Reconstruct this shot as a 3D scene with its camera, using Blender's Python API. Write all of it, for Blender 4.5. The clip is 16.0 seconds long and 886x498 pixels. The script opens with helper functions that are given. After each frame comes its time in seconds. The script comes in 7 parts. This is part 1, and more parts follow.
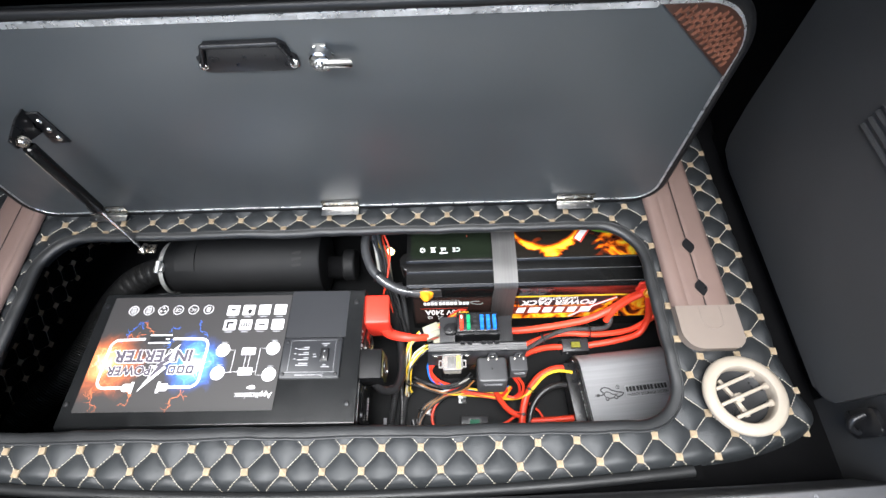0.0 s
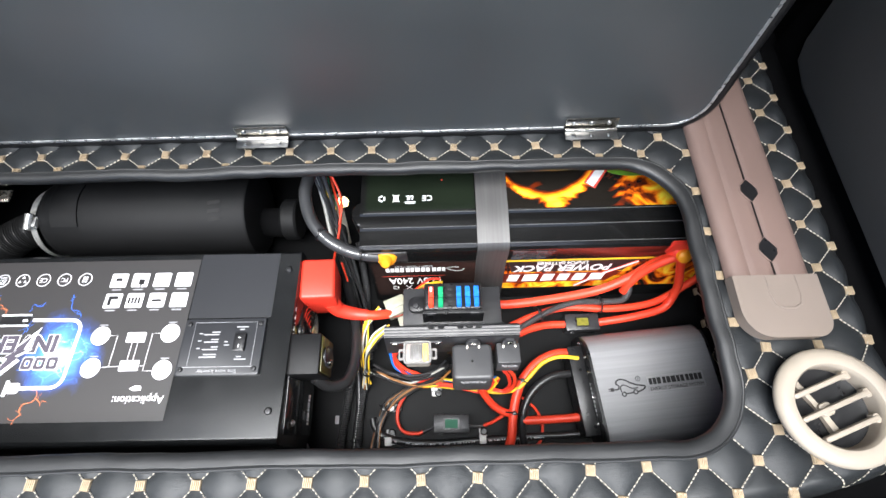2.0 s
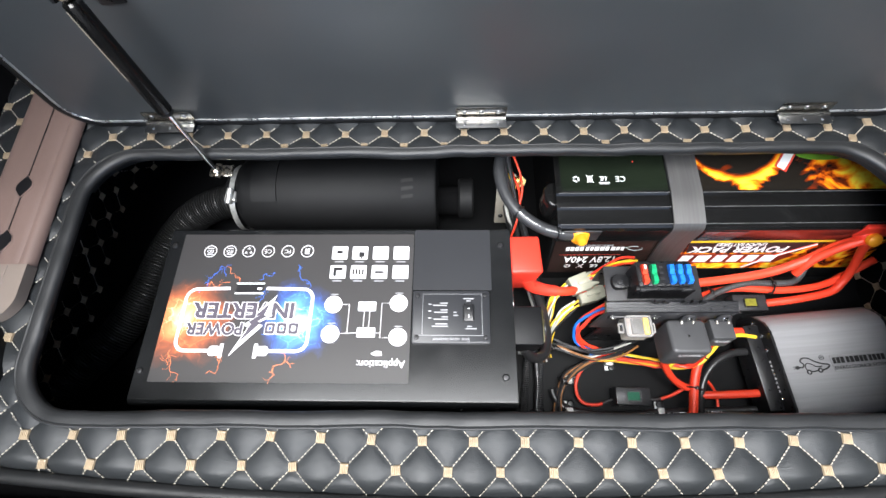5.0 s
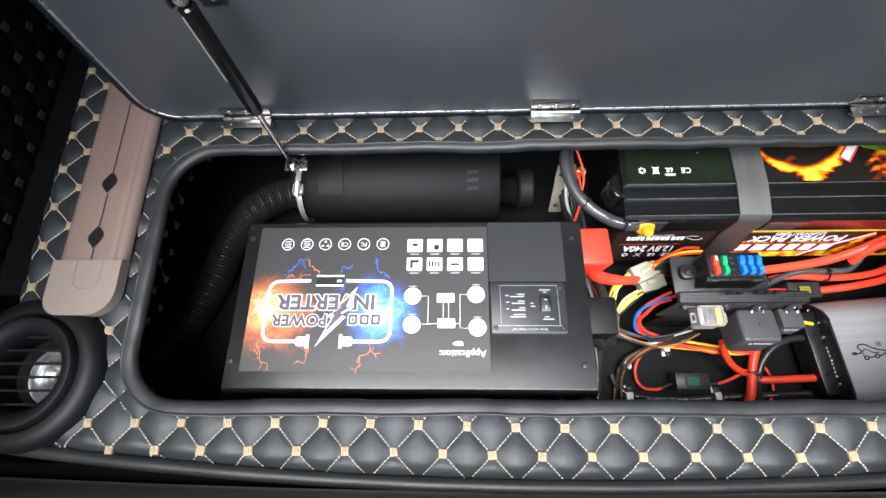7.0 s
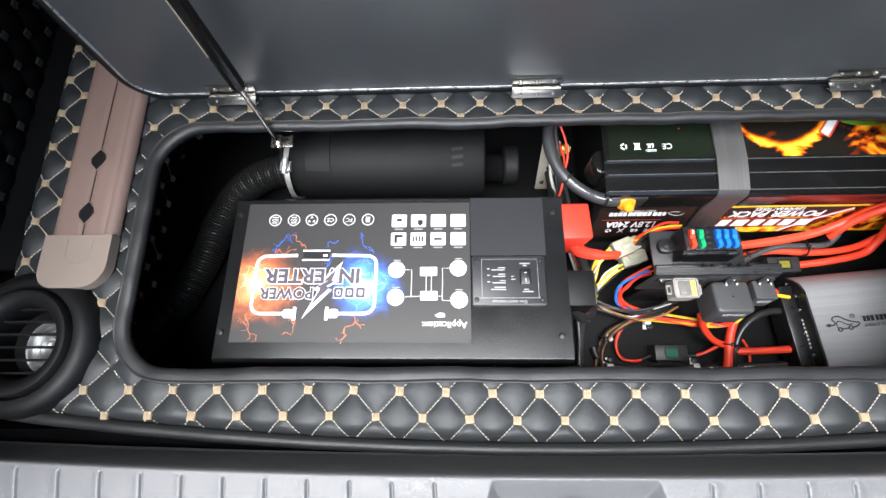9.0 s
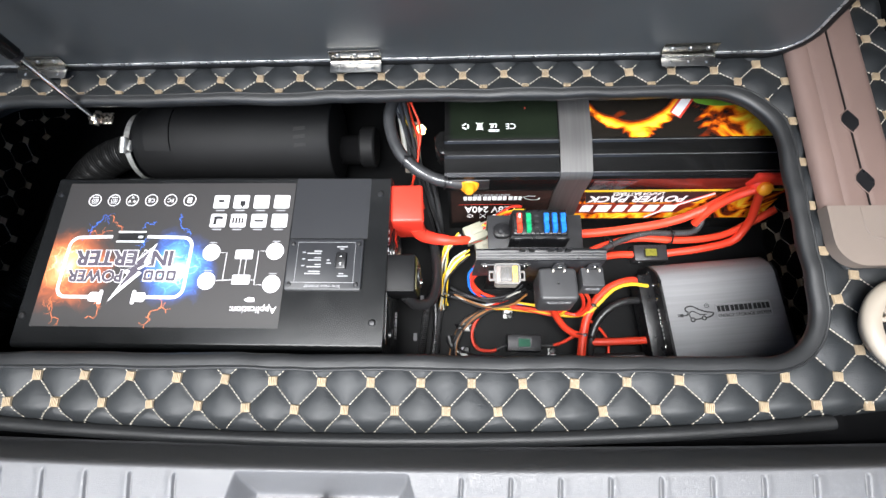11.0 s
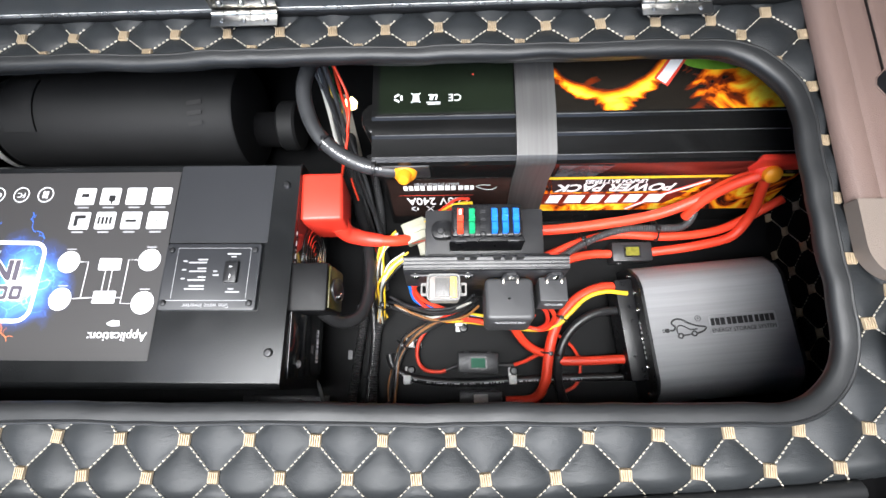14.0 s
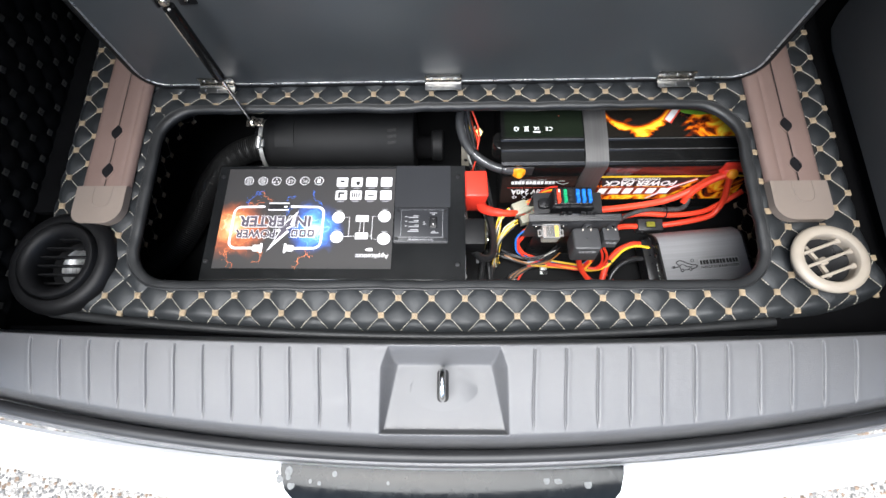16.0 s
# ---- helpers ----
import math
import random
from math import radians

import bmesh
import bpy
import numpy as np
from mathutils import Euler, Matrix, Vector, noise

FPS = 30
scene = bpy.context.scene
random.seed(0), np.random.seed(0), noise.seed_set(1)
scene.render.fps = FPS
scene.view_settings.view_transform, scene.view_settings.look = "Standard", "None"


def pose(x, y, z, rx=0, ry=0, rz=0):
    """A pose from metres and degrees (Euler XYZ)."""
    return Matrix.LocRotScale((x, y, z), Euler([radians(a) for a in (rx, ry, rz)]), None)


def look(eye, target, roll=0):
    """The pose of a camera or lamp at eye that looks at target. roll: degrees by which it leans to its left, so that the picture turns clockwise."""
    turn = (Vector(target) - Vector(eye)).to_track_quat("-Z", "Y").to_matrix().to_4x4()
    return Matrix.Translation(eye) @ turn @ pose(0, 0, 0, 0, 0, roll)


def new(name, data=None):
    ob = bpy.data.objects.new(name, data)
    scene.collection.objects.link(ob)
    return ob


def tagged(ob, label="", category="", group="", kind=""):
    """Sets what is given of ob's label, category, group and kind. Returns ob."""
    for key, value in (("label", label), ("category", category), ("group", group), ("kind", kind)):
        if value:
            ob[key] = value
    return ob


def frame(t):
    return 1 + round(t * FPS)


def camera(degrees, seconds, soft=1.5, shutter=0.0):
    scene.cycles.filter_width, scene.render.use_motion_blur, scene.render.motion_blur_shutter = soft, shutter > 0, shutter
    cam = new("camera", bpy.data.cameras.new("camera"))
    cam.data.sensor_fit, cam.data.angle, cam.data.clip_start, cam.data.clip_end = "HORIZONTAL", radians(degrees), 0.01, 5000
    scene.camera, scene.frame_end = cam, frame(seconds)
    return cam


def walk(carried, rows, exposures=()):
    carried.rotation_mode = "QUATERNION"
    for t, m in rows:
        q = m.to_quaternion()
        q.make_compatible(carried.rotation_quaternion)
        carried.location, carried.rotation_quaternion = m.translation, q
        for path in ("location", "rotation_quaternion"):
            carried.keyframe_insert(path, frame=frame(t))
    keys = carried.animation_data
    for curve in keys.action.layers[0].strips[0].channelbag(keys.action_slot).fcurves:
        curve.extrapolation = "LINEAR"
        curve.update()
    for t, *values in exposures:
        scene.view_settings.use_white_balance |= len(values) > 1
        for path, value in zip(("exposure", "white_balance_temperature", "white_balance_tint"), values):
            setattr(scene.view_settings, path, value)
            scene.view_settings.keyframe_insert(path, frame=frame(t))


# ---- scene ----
cam = camera(88.8, 16.0)
PATH = [
    (0, (-0.025, 0.038, 1.383), (-0.053, 0.981, -0.38), -3.0),
    (0.5, (-0.005, 0.067, 1.303), (-0.03, 0.971, -0.481), -2.6),
    (1, (-0.003, 0.107, 1.252), (-0.016, 0.962, -0.556), -2.0),
    (1.5, (0.008, 0.121, 1.208), (-0.018, 0.928, -0.621), -3.1),
    (2, (0.011, 0.127, 1.183), (0.003, 0.906, -0.659), -2.0),
    (2.5, (0.014, 0.129, 1.164), (0.021, 0.888, -0.686), -1.0),
    (3, (-0.01, 0.123, 1.169), (-0.002, 0.878, -0.683), -0.9),
    (3.5, (-0.08, 0.124, 1.184), (-0.092, 0.873, -0.671), -1.9),
    (4, (-0.152, 0.12, 1.198), (-0.18, 0.861, -0.66), -2.7),
    (4.5, (-0.208, 0.116, 1.204), (-0.253, 0.841, -0.659), -3.8),
    (5, (-0.252, 0.112, 1.208), (-0.307, 0.825, -0.659), -4.5),
    (5.2, (-0.268, 0.109, 1.209), (-0.325, 0.824, -0.658), -4.5),
    (7.5, (-0.354, 0.125, 1.235), (-0.416, 0.725, -0.672), -6.4),
    (8, (-0.347, 0.119, 1.236), (-0.407, 0.701, -0.677), -6.5),
    (8.5, (-0.337, 0.112, 1.238), (-0.402, 0.681, -0.678), -6.9),
    (9, (-0.325, 0.108, 1.241), (-0.393, 0.664, -0.679), -7.4),
    (9.5, (-0.277, 0.099, 1.244), (-0.346, 0.658, -0.675), -7.4),
    (10, (-0.202, 0.091, 1.243), (-0.272, 0.647, -0.677), -7.0),
    (12.3, (-0.008, 0.142, 1.098), (-0.103, 0.615, -0.843), -11.6),
    (12.5, (-0.003, 0.15, 1.083), (-0.093, 0.615, -0.86), -11.3),
    (13, (0.005, 0.173, 1.057), (-0.074, 0.618, -0.891), -10.5),
    (13.5, (0.001, 0.172, 1.055), (-0.069, 0.613, -0.894), -9.5),
    (14, (-0.01, 0.16, 1.083), (-0.077, 0.612, -0.864), -8.8),
    (14.5, (-0.029, 0.139, 1.12), (-0.087, 0.617, -0.822), -7.2),
    (15, (-0.077, 0.096, 1.199), (-0.128, 0.613, -0.733), -5.7),
    (15.5, (-0.15, 0.025, 1.318), (-0.209, 0.582, -0.602), -6.0),
    (16, (-0.195, -0.041, 1.411), (-0.253, 0.537, -0.503), -5.7),
]
walk(cam, [(t, look(eye, target, roll)) for t, eye, target, roll in PATH],
     exposures=((0.0, 1.66), (1.0, 1.66), (3.0, 1.56), (7.5, 1.50), (9.0, 1.48), (12.5, 1.53), (13.5, 1.60), (14.5, 1.61), (16.0, 1.22)))

# ---- light ----
world = bpy.data.worlds.new("sky")
scene.world = world
world.use_nodes = True
wn = world.node_tree
sky = wn.nodes.new("ShaderNodeTexSky")
sky.sky_type, sky.sun_disc = "NISHITA", False
sky.sun_elevation, sky.sun_rotation = radians(72), radians(199)
sky.air_density, sky.dust_density = 1.0, 2.0
wn.links.new(sky.outputs["Color"], wn.nodes["Background"].inputs["Color"])
wn.nodes["Background"].inputs["Strength"].default_value = 0.12
sun = new("sun", bpy.data.lights.new("sun", "SUN"))
sun.data.energy, sun.data.angle, sun.data.color = 4.3, radians(52), (0.97, 0.99, 1.0)
sun.matrix_basis = look((-0.56, -0.7, 4.22), (-0.2, 0.35, 0.8))


# ---- materials ----
def mat(name, colour, rough=0.5, metal=0.0, spec=0.5, bump=0.0, bump_scale=400.0, vary=0.0, vary_scale=6.0,
        rough_vary=0.0, cells=False, coat=0.0, stretch=(1, 1, 1), alpha=1.0, transmission=0.0):
    """A principled material with grain, a slow variation of tone, and wear in the gloss."""
    m = bpy.data.materials.new(name)
    m.use_nodes = True
    nt = m.node_tree
    b = nt.nodes["Principled BSDF"]
    b.inputs["Base Color"].default_value = (*colour, 1)
    b.inputs["Roughness"].default_value = rough
    b.inputs["Metallic"].default_value = metal
    b.inputs["Specular IOR Level"].default_value = spec
    b.inputs["Coat Weight"].default_value = coat
    b.inputs["Transmission Weight"].default_value = transmission
    b.inputs["Alpha"].default_value = alpha
    tc = nt.nodes.new("ShaderNodeTexCoord")
    mp = nt.nodes.new("ShaderNodeMapping")
    mp.inputs["Scale"].default_value = stretch
    nt.links.new(tc.outputs["Object"], mp.inputs["Vector"])
    if vary > 0:
        n = nt.nodes.new("ShaderNodeTexNoise")
        n.inputs["Scale"].default_value, n.inputs["Detail"].default_value = vary_scale, 6
        nt.links.new(mp.outputs["Vector"], n.inputs["Vector"])
        r = nt.nodes.new("ShaderNodeMapRange")
        r.inputs["From Min"].default_value, r.inputs["From Max"].default_value = 0.3, 0.7
        r.inputs["To Min"].default_value, r.inputs["To Max"].default_value = 1 - vary, 1 + vary
        nt.links.new(n.outputs["Fac"], r.inputs["Value"])
        mx = nt.nodes.new("ShaderNodeMix")
        mx.data_type, mx.blend_type = "RGBA", "MULTIPLY"
        mx.inputs["Factor"].default_value = 1
        mx.inputs["A"].default_value = (*colour, 1)
        nt.links.new(r.outputs["Result"], mx.inputs["B"])
        nt.links.new(mx.outputs["Result"], b.inputs["Base Color"])
    if rough_vary > 0:
        n2 = nt.nodes.new("ShaderNodeTexNoise")
        n2.inputs["Scale"].default_value, n2.inputs["Detail"].default_value = vary_scale * 4, 8
        nt.links.new(mp.outputs["Vector"], n2.inputs["Vector"])
        r2 = nt.nodes.new("ShaderNodeMapRange")
        r2.inputs["From Min"].default_value, r2.inputs["From Max"].default_value = 0.3, 0.7
        r2.inputs["To Min"].default_value, r2.inputs["To Max"].default_value = rough - rough_vary, rough + rough_vary
        nt.links.new(n2.outputs["Fac"], r2.inputs["Value"])
        nt.links.new(r2.outputs["Result"], b.inputs["Roughness"])
    if bump > 0:
        if cells:
            g = nt.nodes.new("ShaderNodeTexVoronoi")
            g.feature = "DISTANCE_TO_EDGE"
            out = g.outputs["Distance"]
        else:
            g = nt.nodes.new("ShaderNodeTexNoise")
            g.inputs["Detail"].default_value = 4
            out = g.outputs["Fac"]
        g.inputs["Scale"].default_value = bump_scale
        nt.links.new(mp.outputs["Vector"], g.inputs["Vector"])
        bp = nt.nodes.new("ShaderNodeBump")
        bp.inputs["Strength"].default_value, bp.inputs["Distance"].default_value = bump, 0.001
        nt.links.new(out, bp.inputs["Height"])
        nt.links.new(bp.outputs["Normal"], b.inputs["Normal"])
    return m


LEATHER = mat("black_leather", (0.0166, 0.0186, 0.0203), 0.48, spec=0.38, bump=0.24, bump_scale=1300, cells=True, vary=0.10, vary_scale=14, rough_vary=0.04)


def creases(m, scale, deep, stretch=(1, 1, 1), sharp=False):
    """Adds soft creases under a material's fine grain."""
    nt = m.node_tree
    fine = [n for n in nt.nodes if n.bl_idname == "ShaderNodeBump"][0]
    tc = nt.nodes.new("ShaderNodeTexCoord")
    mp = nt.nodes.new("ShaderNodeMapping")
    mp.inputs["Scale"].default_value = stretch
    nt.links.new(tc.outputs["Object"], mp.inputs["Vector"])
    n = nt.nodes.new("ShaderNodeTexNoise")
    n.noise_type = "RIDGED_MULTIFRACTAL" if sharp else "FBM"
    n.inputs["Scale"].default_value, n.inputs["Detail"].default_value, n.inputs["Distortion"].default_value = scale, 5, 1.2
    nt.links.new(mp.outputs["Vector"], n.inputs["Vector"])
    b = nt.nodes.new("ShaderNodeBump")
    b.inputs["Strength"].default_value, b.inputs["Distance"].default_value = 0.5, deep
    nt.links.new(n.outputs["Fac"], b.inputs["Height"])
    nt.links.new(b.outputs["Normal"], fine.inputs["Normal"])


creases(LEATHER, 90, 0.0006, (1, 2.6, 1))
THREAD = mat("cream_thread", (0.56, 0.51, 0.42), 0.75, bump=0.3, bump_scale=1500, vary=0.15, vary_scale=60)
TUFT = mat("tan_thread", (0.41, 0.315, 0.205), 0.6, bump=0.4, bump_scale=1400, vary=0.2, vary_scale=80)
BINDING = mat("black_vinyl", (0.0135, 0.0142, 0.015), 0.47, bump=0.10, bump_scale=1300, cells=True, vary=0.12, vary_scale=9, rough_vary=0.04)
creases(BINDING, 60, 0.0006)
LIDBOARD = mat("black_sheet", (0.048, 0.0535, 0.0565), 0.42, spec=0.85, bump=0.10, bump_scale=900, vary=0.15, vary_scale=5, rough_vary=0.05)
CARPET = mat("black_trim", (0.0032, 0.0032, 0.0035), 0.95, spec=0.05, bump=0.4, bump_scale=900, vary=0.3, vary_scale=12)
WELLBOARD = mat("black_well_board", (0.0042, 0.0044, 0.0048), 0.48, spec=0.12, bump=0.08, bump_scale=500, vary=0.12, vary_scale=5, rough_vary=0.04)
TAPE = mat("foil_tape", (0.55, 0.56, 0.57), 0.34, metal=0.75, bump=1.0, bump_scale=140, vary=0.35, vary_scale=40, rough_vary=0.15)
EDGEWRAP = mat("black_edge_vinyl", (0.006, 0.006, 0.0065), 0.42, spec=0.4, bump=0.10, bump_scale=1300, cells=True, vary=0.12, vary_scale=9)
WOVEN = mat("brown_leatherette", (0.040, 0.016, 0.010), 0.35, bump=0.3, bump_scale=500, vary=0.2, vary_scale=30)
WALLPLASTIC = mat("dark_grained_plastic", (0.046, 0.046, 0.047), 0.50, spec=0.45, bump=0.45, bump_scale=700, cells=True, vary=0.12, vary_scale=5)
SILLPLASTIC = mat("grey_grained_plastic", (0.100, 0.100, 0.103), 0.30, bump=0.4, bump_scale=900, cells=True, vary=0.05, vary_scale=7, rough_vary=0.02)
RUBBER = mat("black_rubber", (0.018, 0.018, 0.019), 0.5, bump=0.1, bump_scale=300, vary=0.2, vary_scale=20)
PAINT = mat("white_car_paint", (0.80, 0.81, 0.82), 0.16, spec=0.6, coat=0.6, vary=0.05, vary_scale=10, rough_vary=0.06)
STRUTBLACK = mat("strut_black_lacquer", (0.006, 0.006, 0.006), 0.14, spec=0.4)
ZINC = mat("zinc_plate", (0.62, 0.62, 0.60), 0.34, metal=0.7, vary=0.15, vary_scale=80, rough_vary=0.08)
GLOSSBLACK = mat("gloss_black_paint", (0.006, 0.007, 0.007), 0.16, spec=0.25, vary=0.5, vary_scale=25, rough_vary=0.08)
TAUPE = mat("taupe_plastic", (0.175, 0.118, 0.100), 0.5, bump=0.35, bump_scale=650, cells=True, vary=0.08, vary_scale=9)
TAUPECAP = mat("taupe_cap_plastic", (0.205, 0.165, 0.138), 0.5, bump=0.35, bump_scale=650, cells=True, vary=0.08, vary_scale=9)
CREAM = mat("cream_plastic", (0.34, 0.292, 0.235), 0.42, bump=0.1, bump_scale=500, vary=0.08, vary_scale=20)
BLACKPL = mat("black_plastic", (0.009, 0.009, 0.010), 0.33, bump=0.15, bump_scale=700, vary=0.2, vary_scale=25, rough_vary=0.08)
GREYPL = mat("dark_grey_plastic", (0.026, 0.026, 0.028), 0.36, bump=0.2, bump_scale=700, vary=0.15, vary_scale=25, rough_vary=0.06)
VENTBLACK = mat("matt_vent_plastic", (0.005, 0.005, 0.0055), 0.5, spec=0.22, bump=0.15, bump_scale=700, vary=0.2, vary_scale=25, rough_vary=0.05)
CHROME = mat("chrome", (0.80, 0.79, 0.76), 0.16, metal=1.0, vary=0.1, vary_scale=60, rough_vary=0.06)
NICKEL = mat("nickel_plate", (0.72, 0.66, 0.58), 0.28, metal=1.0, vary=0.2, vary_scale=60, rough_vary=0.1)
STEEL = mat("brushed_steel", (0.175, 0.172, 0.170), 0.48, metal=0.8, bump=0.08, bump_scale=60, stretch=(30, 1, 1), vary=0.12, vary_scale=8, rough_vary=0.08)
BRASS = mat("brass", (0.72, 0.52, 0.20), 0.25, metal=1.0, vary=0.2, vary_scale=60)
FOIL = mat("silver_duct_foil", (0.60, 0.60, 0.60), 0.32, metal=0.9, bump=0.8, bump_scale=70, vary=0.2, vary_scale=40)
HINGEMETAL = mat("mirror_nickel", (0.50, 0.48, 0.44), 0.24, metal=1.0)
BLACKSCREW = mat("blackened_screw", (0.045, 0.045, 0.047), 0.38, metal=0.8, vary=0.2, vary_scale=80)
SCREWMETAL = mat("dark_steel", (0.30, 0.30, 0.30), 0.3, metal=1.0, vary=0.2, vary_scale=80)
# the tan thread again, with the side wall's shade in its colour
SHADETUFT = mat("shaded_tan_thread", (0.011, 0.010, 0.008), 0.8, bump=0.4, bump_scale=1400)
# LEATHER as it looks in shade: the walls' darkness is put into the colour
SHADELEATHER = mat("shaded_black_leather", (0.0022, 0.0022, 0.0025), 0.75, spec=0.08, bump=0.3, bump_scale=550, cells=True)
HEDGE = mat("dark_foliage", (0.035, 0.055, 0.025), 0.8, bump=1.0, bump_scale=8, vary=0.6, vary_scale=1.5)
GRAVEL = mat("pale_gravel", (0.34, 0.328, 0.305), 0.9, bump=1.0, bump_scale=60, cells=True, vary=0.7, vary_scale=70)


# ---- builders ----
def thing(name, label, category, at=(0, 0, 0), turn=0.0, group="", kind=""):
    ob = new(name)
    ob.empty_display_size = 0.02
    ob.matrix_basis = pose(*at, 0, 0, turn)
    return tagged(ob, label, category, group, kind)


def basis_of(ob):
    m = ob.matrix_basis.copy()
    while ob.parent:
        ob = ob.parent
        m = ob.matrix_basis @ m
    return m


def mesh_of(name, bm, material, smooth=True):
    me = bpy.data.meshes.new(name)
    bmesh.ops.recalc_face_normals(bm, faces=bm.faces)
    bm.to_mesh(me)
    bm.free()
    me.materials.append(material)
    if smooth:
        me.polygons.foreach_set("use_smooth", [True] * len(me.polygons))
        me.set_sharp_from_angle(angle=radians(38))
    return me


def part(name, bm, material, parent, label="", local=False, smooth=True):
    """One mesh under a thing or a part; the bmesh is in world places unless local."""
    if not local:
        bm.transform(basis_of(parent).inverted())
    ob = new(name, mesh_of(name, bm, material, smooth))
    ob.parent = parent
    return tagged(ob, label)


def single(name, bm, material, label, category, group="", kind="", smooth=True):
    """A thing that is one mesh, with its origin at its base."""
    vs = [v.co for v in bm.verts]
    lo = [min(c[i] for c in vs) for i in range(3)]
    hi = [max(c[i] for c in vs) for i in range(3)]
    at = Vector(((lo[0] + hi[0]) / 2, (lo[1] + hi[1]) / 2, lo[2]))
    bm.transform(Matrix.Translation(-at))
    ob = new(name, mesh_of(name, bm, material, smooth))
    ob.location = at
    return tagged(ob, label, category, group, kind)


def box(x0, x1, y0, y1, z0, z1, bevel=0.0015, seg=2):
    bm = bmesh.new()
    bmesh.ops.create_cube(bm, size=1, matrix=Matrix.Translation(((x0 + x1) / 2, (y0 + y1) / 2, (z0 + z1) / 2))
                          @ Matrix.Diagonal((x1 - x0, y1 - y0, z1 - z0, 1)))
    if bevel > 0:
        bmesh.ops.bevel(bm, geom=bm.edges[:], offset=bevel, segments=seg, affect="EDGES", profile=0.5)
    return bm


def rounded(x0, x1, y0, y1, r, n=6):
    """The outline of a rectangle with round corners; r: one radius, or four from the lower left round."""
    rs = [r] * 4 if isinstance(r, (int, float)) else r
    pts = []
    for (cx, cy, sx, sy, a), q in zip(((x0, y0, 1, 1, 180), (x1, y0, -1, 1, 270), (x1, y1, -1, -1, 0), (x0, y1, 1, -1, 90)), rs):
        for i in range(n + 1):
            t = radians(a + 90 * i / n)
            pts.append((cx + sx * q + q * math.cos(t), cy + sy * q + q * math.sin(t)))
    return pts


def prism(pts, z0, z1, bevel=0.0, seg=2, m=None):
    """A plate with the outline pts from z0 to z1; m places it."""
    bm = bmesh.new()
    lo = [bm.verts.new((x, y, z0)) for x, y in pts]
    hi = [bm.verts.new((x, y, z1)) for x, y in pts]
    bm.faces.new(lo[::-1])
    top = bm.faces.new(hi)
    n = len(pts)
    for i in range(n):
        bm.faces.new((lo[i], lo[(i + 1) % n], hi[(i + 1) % n], hi[i]))
    if bevel > 0:
        bmesh.ops.bevel(bm, geom=list(top.edges), offset=bevel, segments=seg, affect="EDGES", profile=0.5)
    if m is not None:
        bm.transform(m)
    return bm


def frame_prism(outer, inner, z0, z1, m=None):
    """A flat ring between two outlines of the same number of points."""
    bm = bmesh.new()
    n = len(outer)
    a = [[bm.verts.new((x, y, z)) for x, y in o] for o, z in ((outer, z0), (outer, z1), (inner, z1), (inner, z0))]
    for k in range(4):
        for i in range(n):
            j = (i + 1) % n
            bm.faces.new((a[k][i], a[k][j], a[(k + 1) % 4][j], a[(k + 1) % 4][i]))
    if m is not None:
        bm.transform(m)
    return bm


def spline(pts, per=8):
    """A smooth run of places through pts."""
    p = [Vector(q) for q in pts]
    p = [p[0] * 2 - p[1]] + p + [p[-1] * 2 - p[-2]]
    out = []
    for i in range(1, len(p) - 2):
        a, b, c, d = p[i - 1:i + 3]
        for k in range(per):
            t = k / per
            out.append(0.5 * ((2 * b) + (c - a) * t + (2 * a - 5 * b + 4 * c - d) * t * t + (3 * b - a - 3 * c + d) * t ** 3))
    out.append(p[-2])
    return out


def sweep(path, radius, seg=10, closed=False, caps=True, flat=1.0):
    """A tube along path; radius is a number or a function of the place's number."""
    bm = bmesh.new()
    n = len(path)
    rings = []
    up = None
    for i, p in enumerate(path):
        a, b = path[(i - 1) % n if closed else max(i - 1, 0)], path[(i + 1) % n if closed else min(i + 1, n - 1)]
        d = (b - a).normalized()
        if up is None:
            up = d.orthogonal().normalized() if abs(d.z) > 0.9 else (Vector((0, 0, 1)) - d * d.z).normalized()
        up = (up - d * up.dot(d)).normalized()
        side = d.cross(up)
        r = radius(i) if callable(radius) else radius
        rings.append([bm.verts.new(p + side * (r * math.cos(t)) + up * (r * flat * math.sin(t)))
                      for t in (2 * math.pi * k / seg for k in range(seg))])
    for i in range(n if closed else n - 1):
        u, v = rings[i], rings[(i + 1) % n]
        for k in range(seg):
            bm.faces.new((u[k], u[(k + 1) % seg], v[(k + 1) % seg], v[k]))
    if caps and not closed:
        bm.faces.new(rings[0][::-1])
        bm.faces.new(rings[-1])
    return bm


def tube(pts, r, seg=10, per=8):
    return sweep(spline(pts, per), r, seg)


def ribbed(pts, r, pitch=0.004, depth=0.12, seg=14, step=0.001):
    """A corrugated tube."""
    raw = spline(pts, 30)
    run = [0.0]
    for a, b in zip(raw, raw[1:]):
        run.append(run[-1] + (b - a).length)
    out, k = [], 0
    for i in range(int(run[-1] / step)):
        s = i * step
        while run[k + 1] < s:
            k += 1
        out.append(raw[k].lerp(raw[k + 1], (s - run[k]) / max(run[k + 1] - run[k], 1e-9)))
    size = r if callable(r) else (lambda s: r)
    return sweep(out, lambda i: size(i * step) * (1 - depth * (0.5 + 0.5 * math.cos(2 * math.pi * i * step / pitch))), seg)


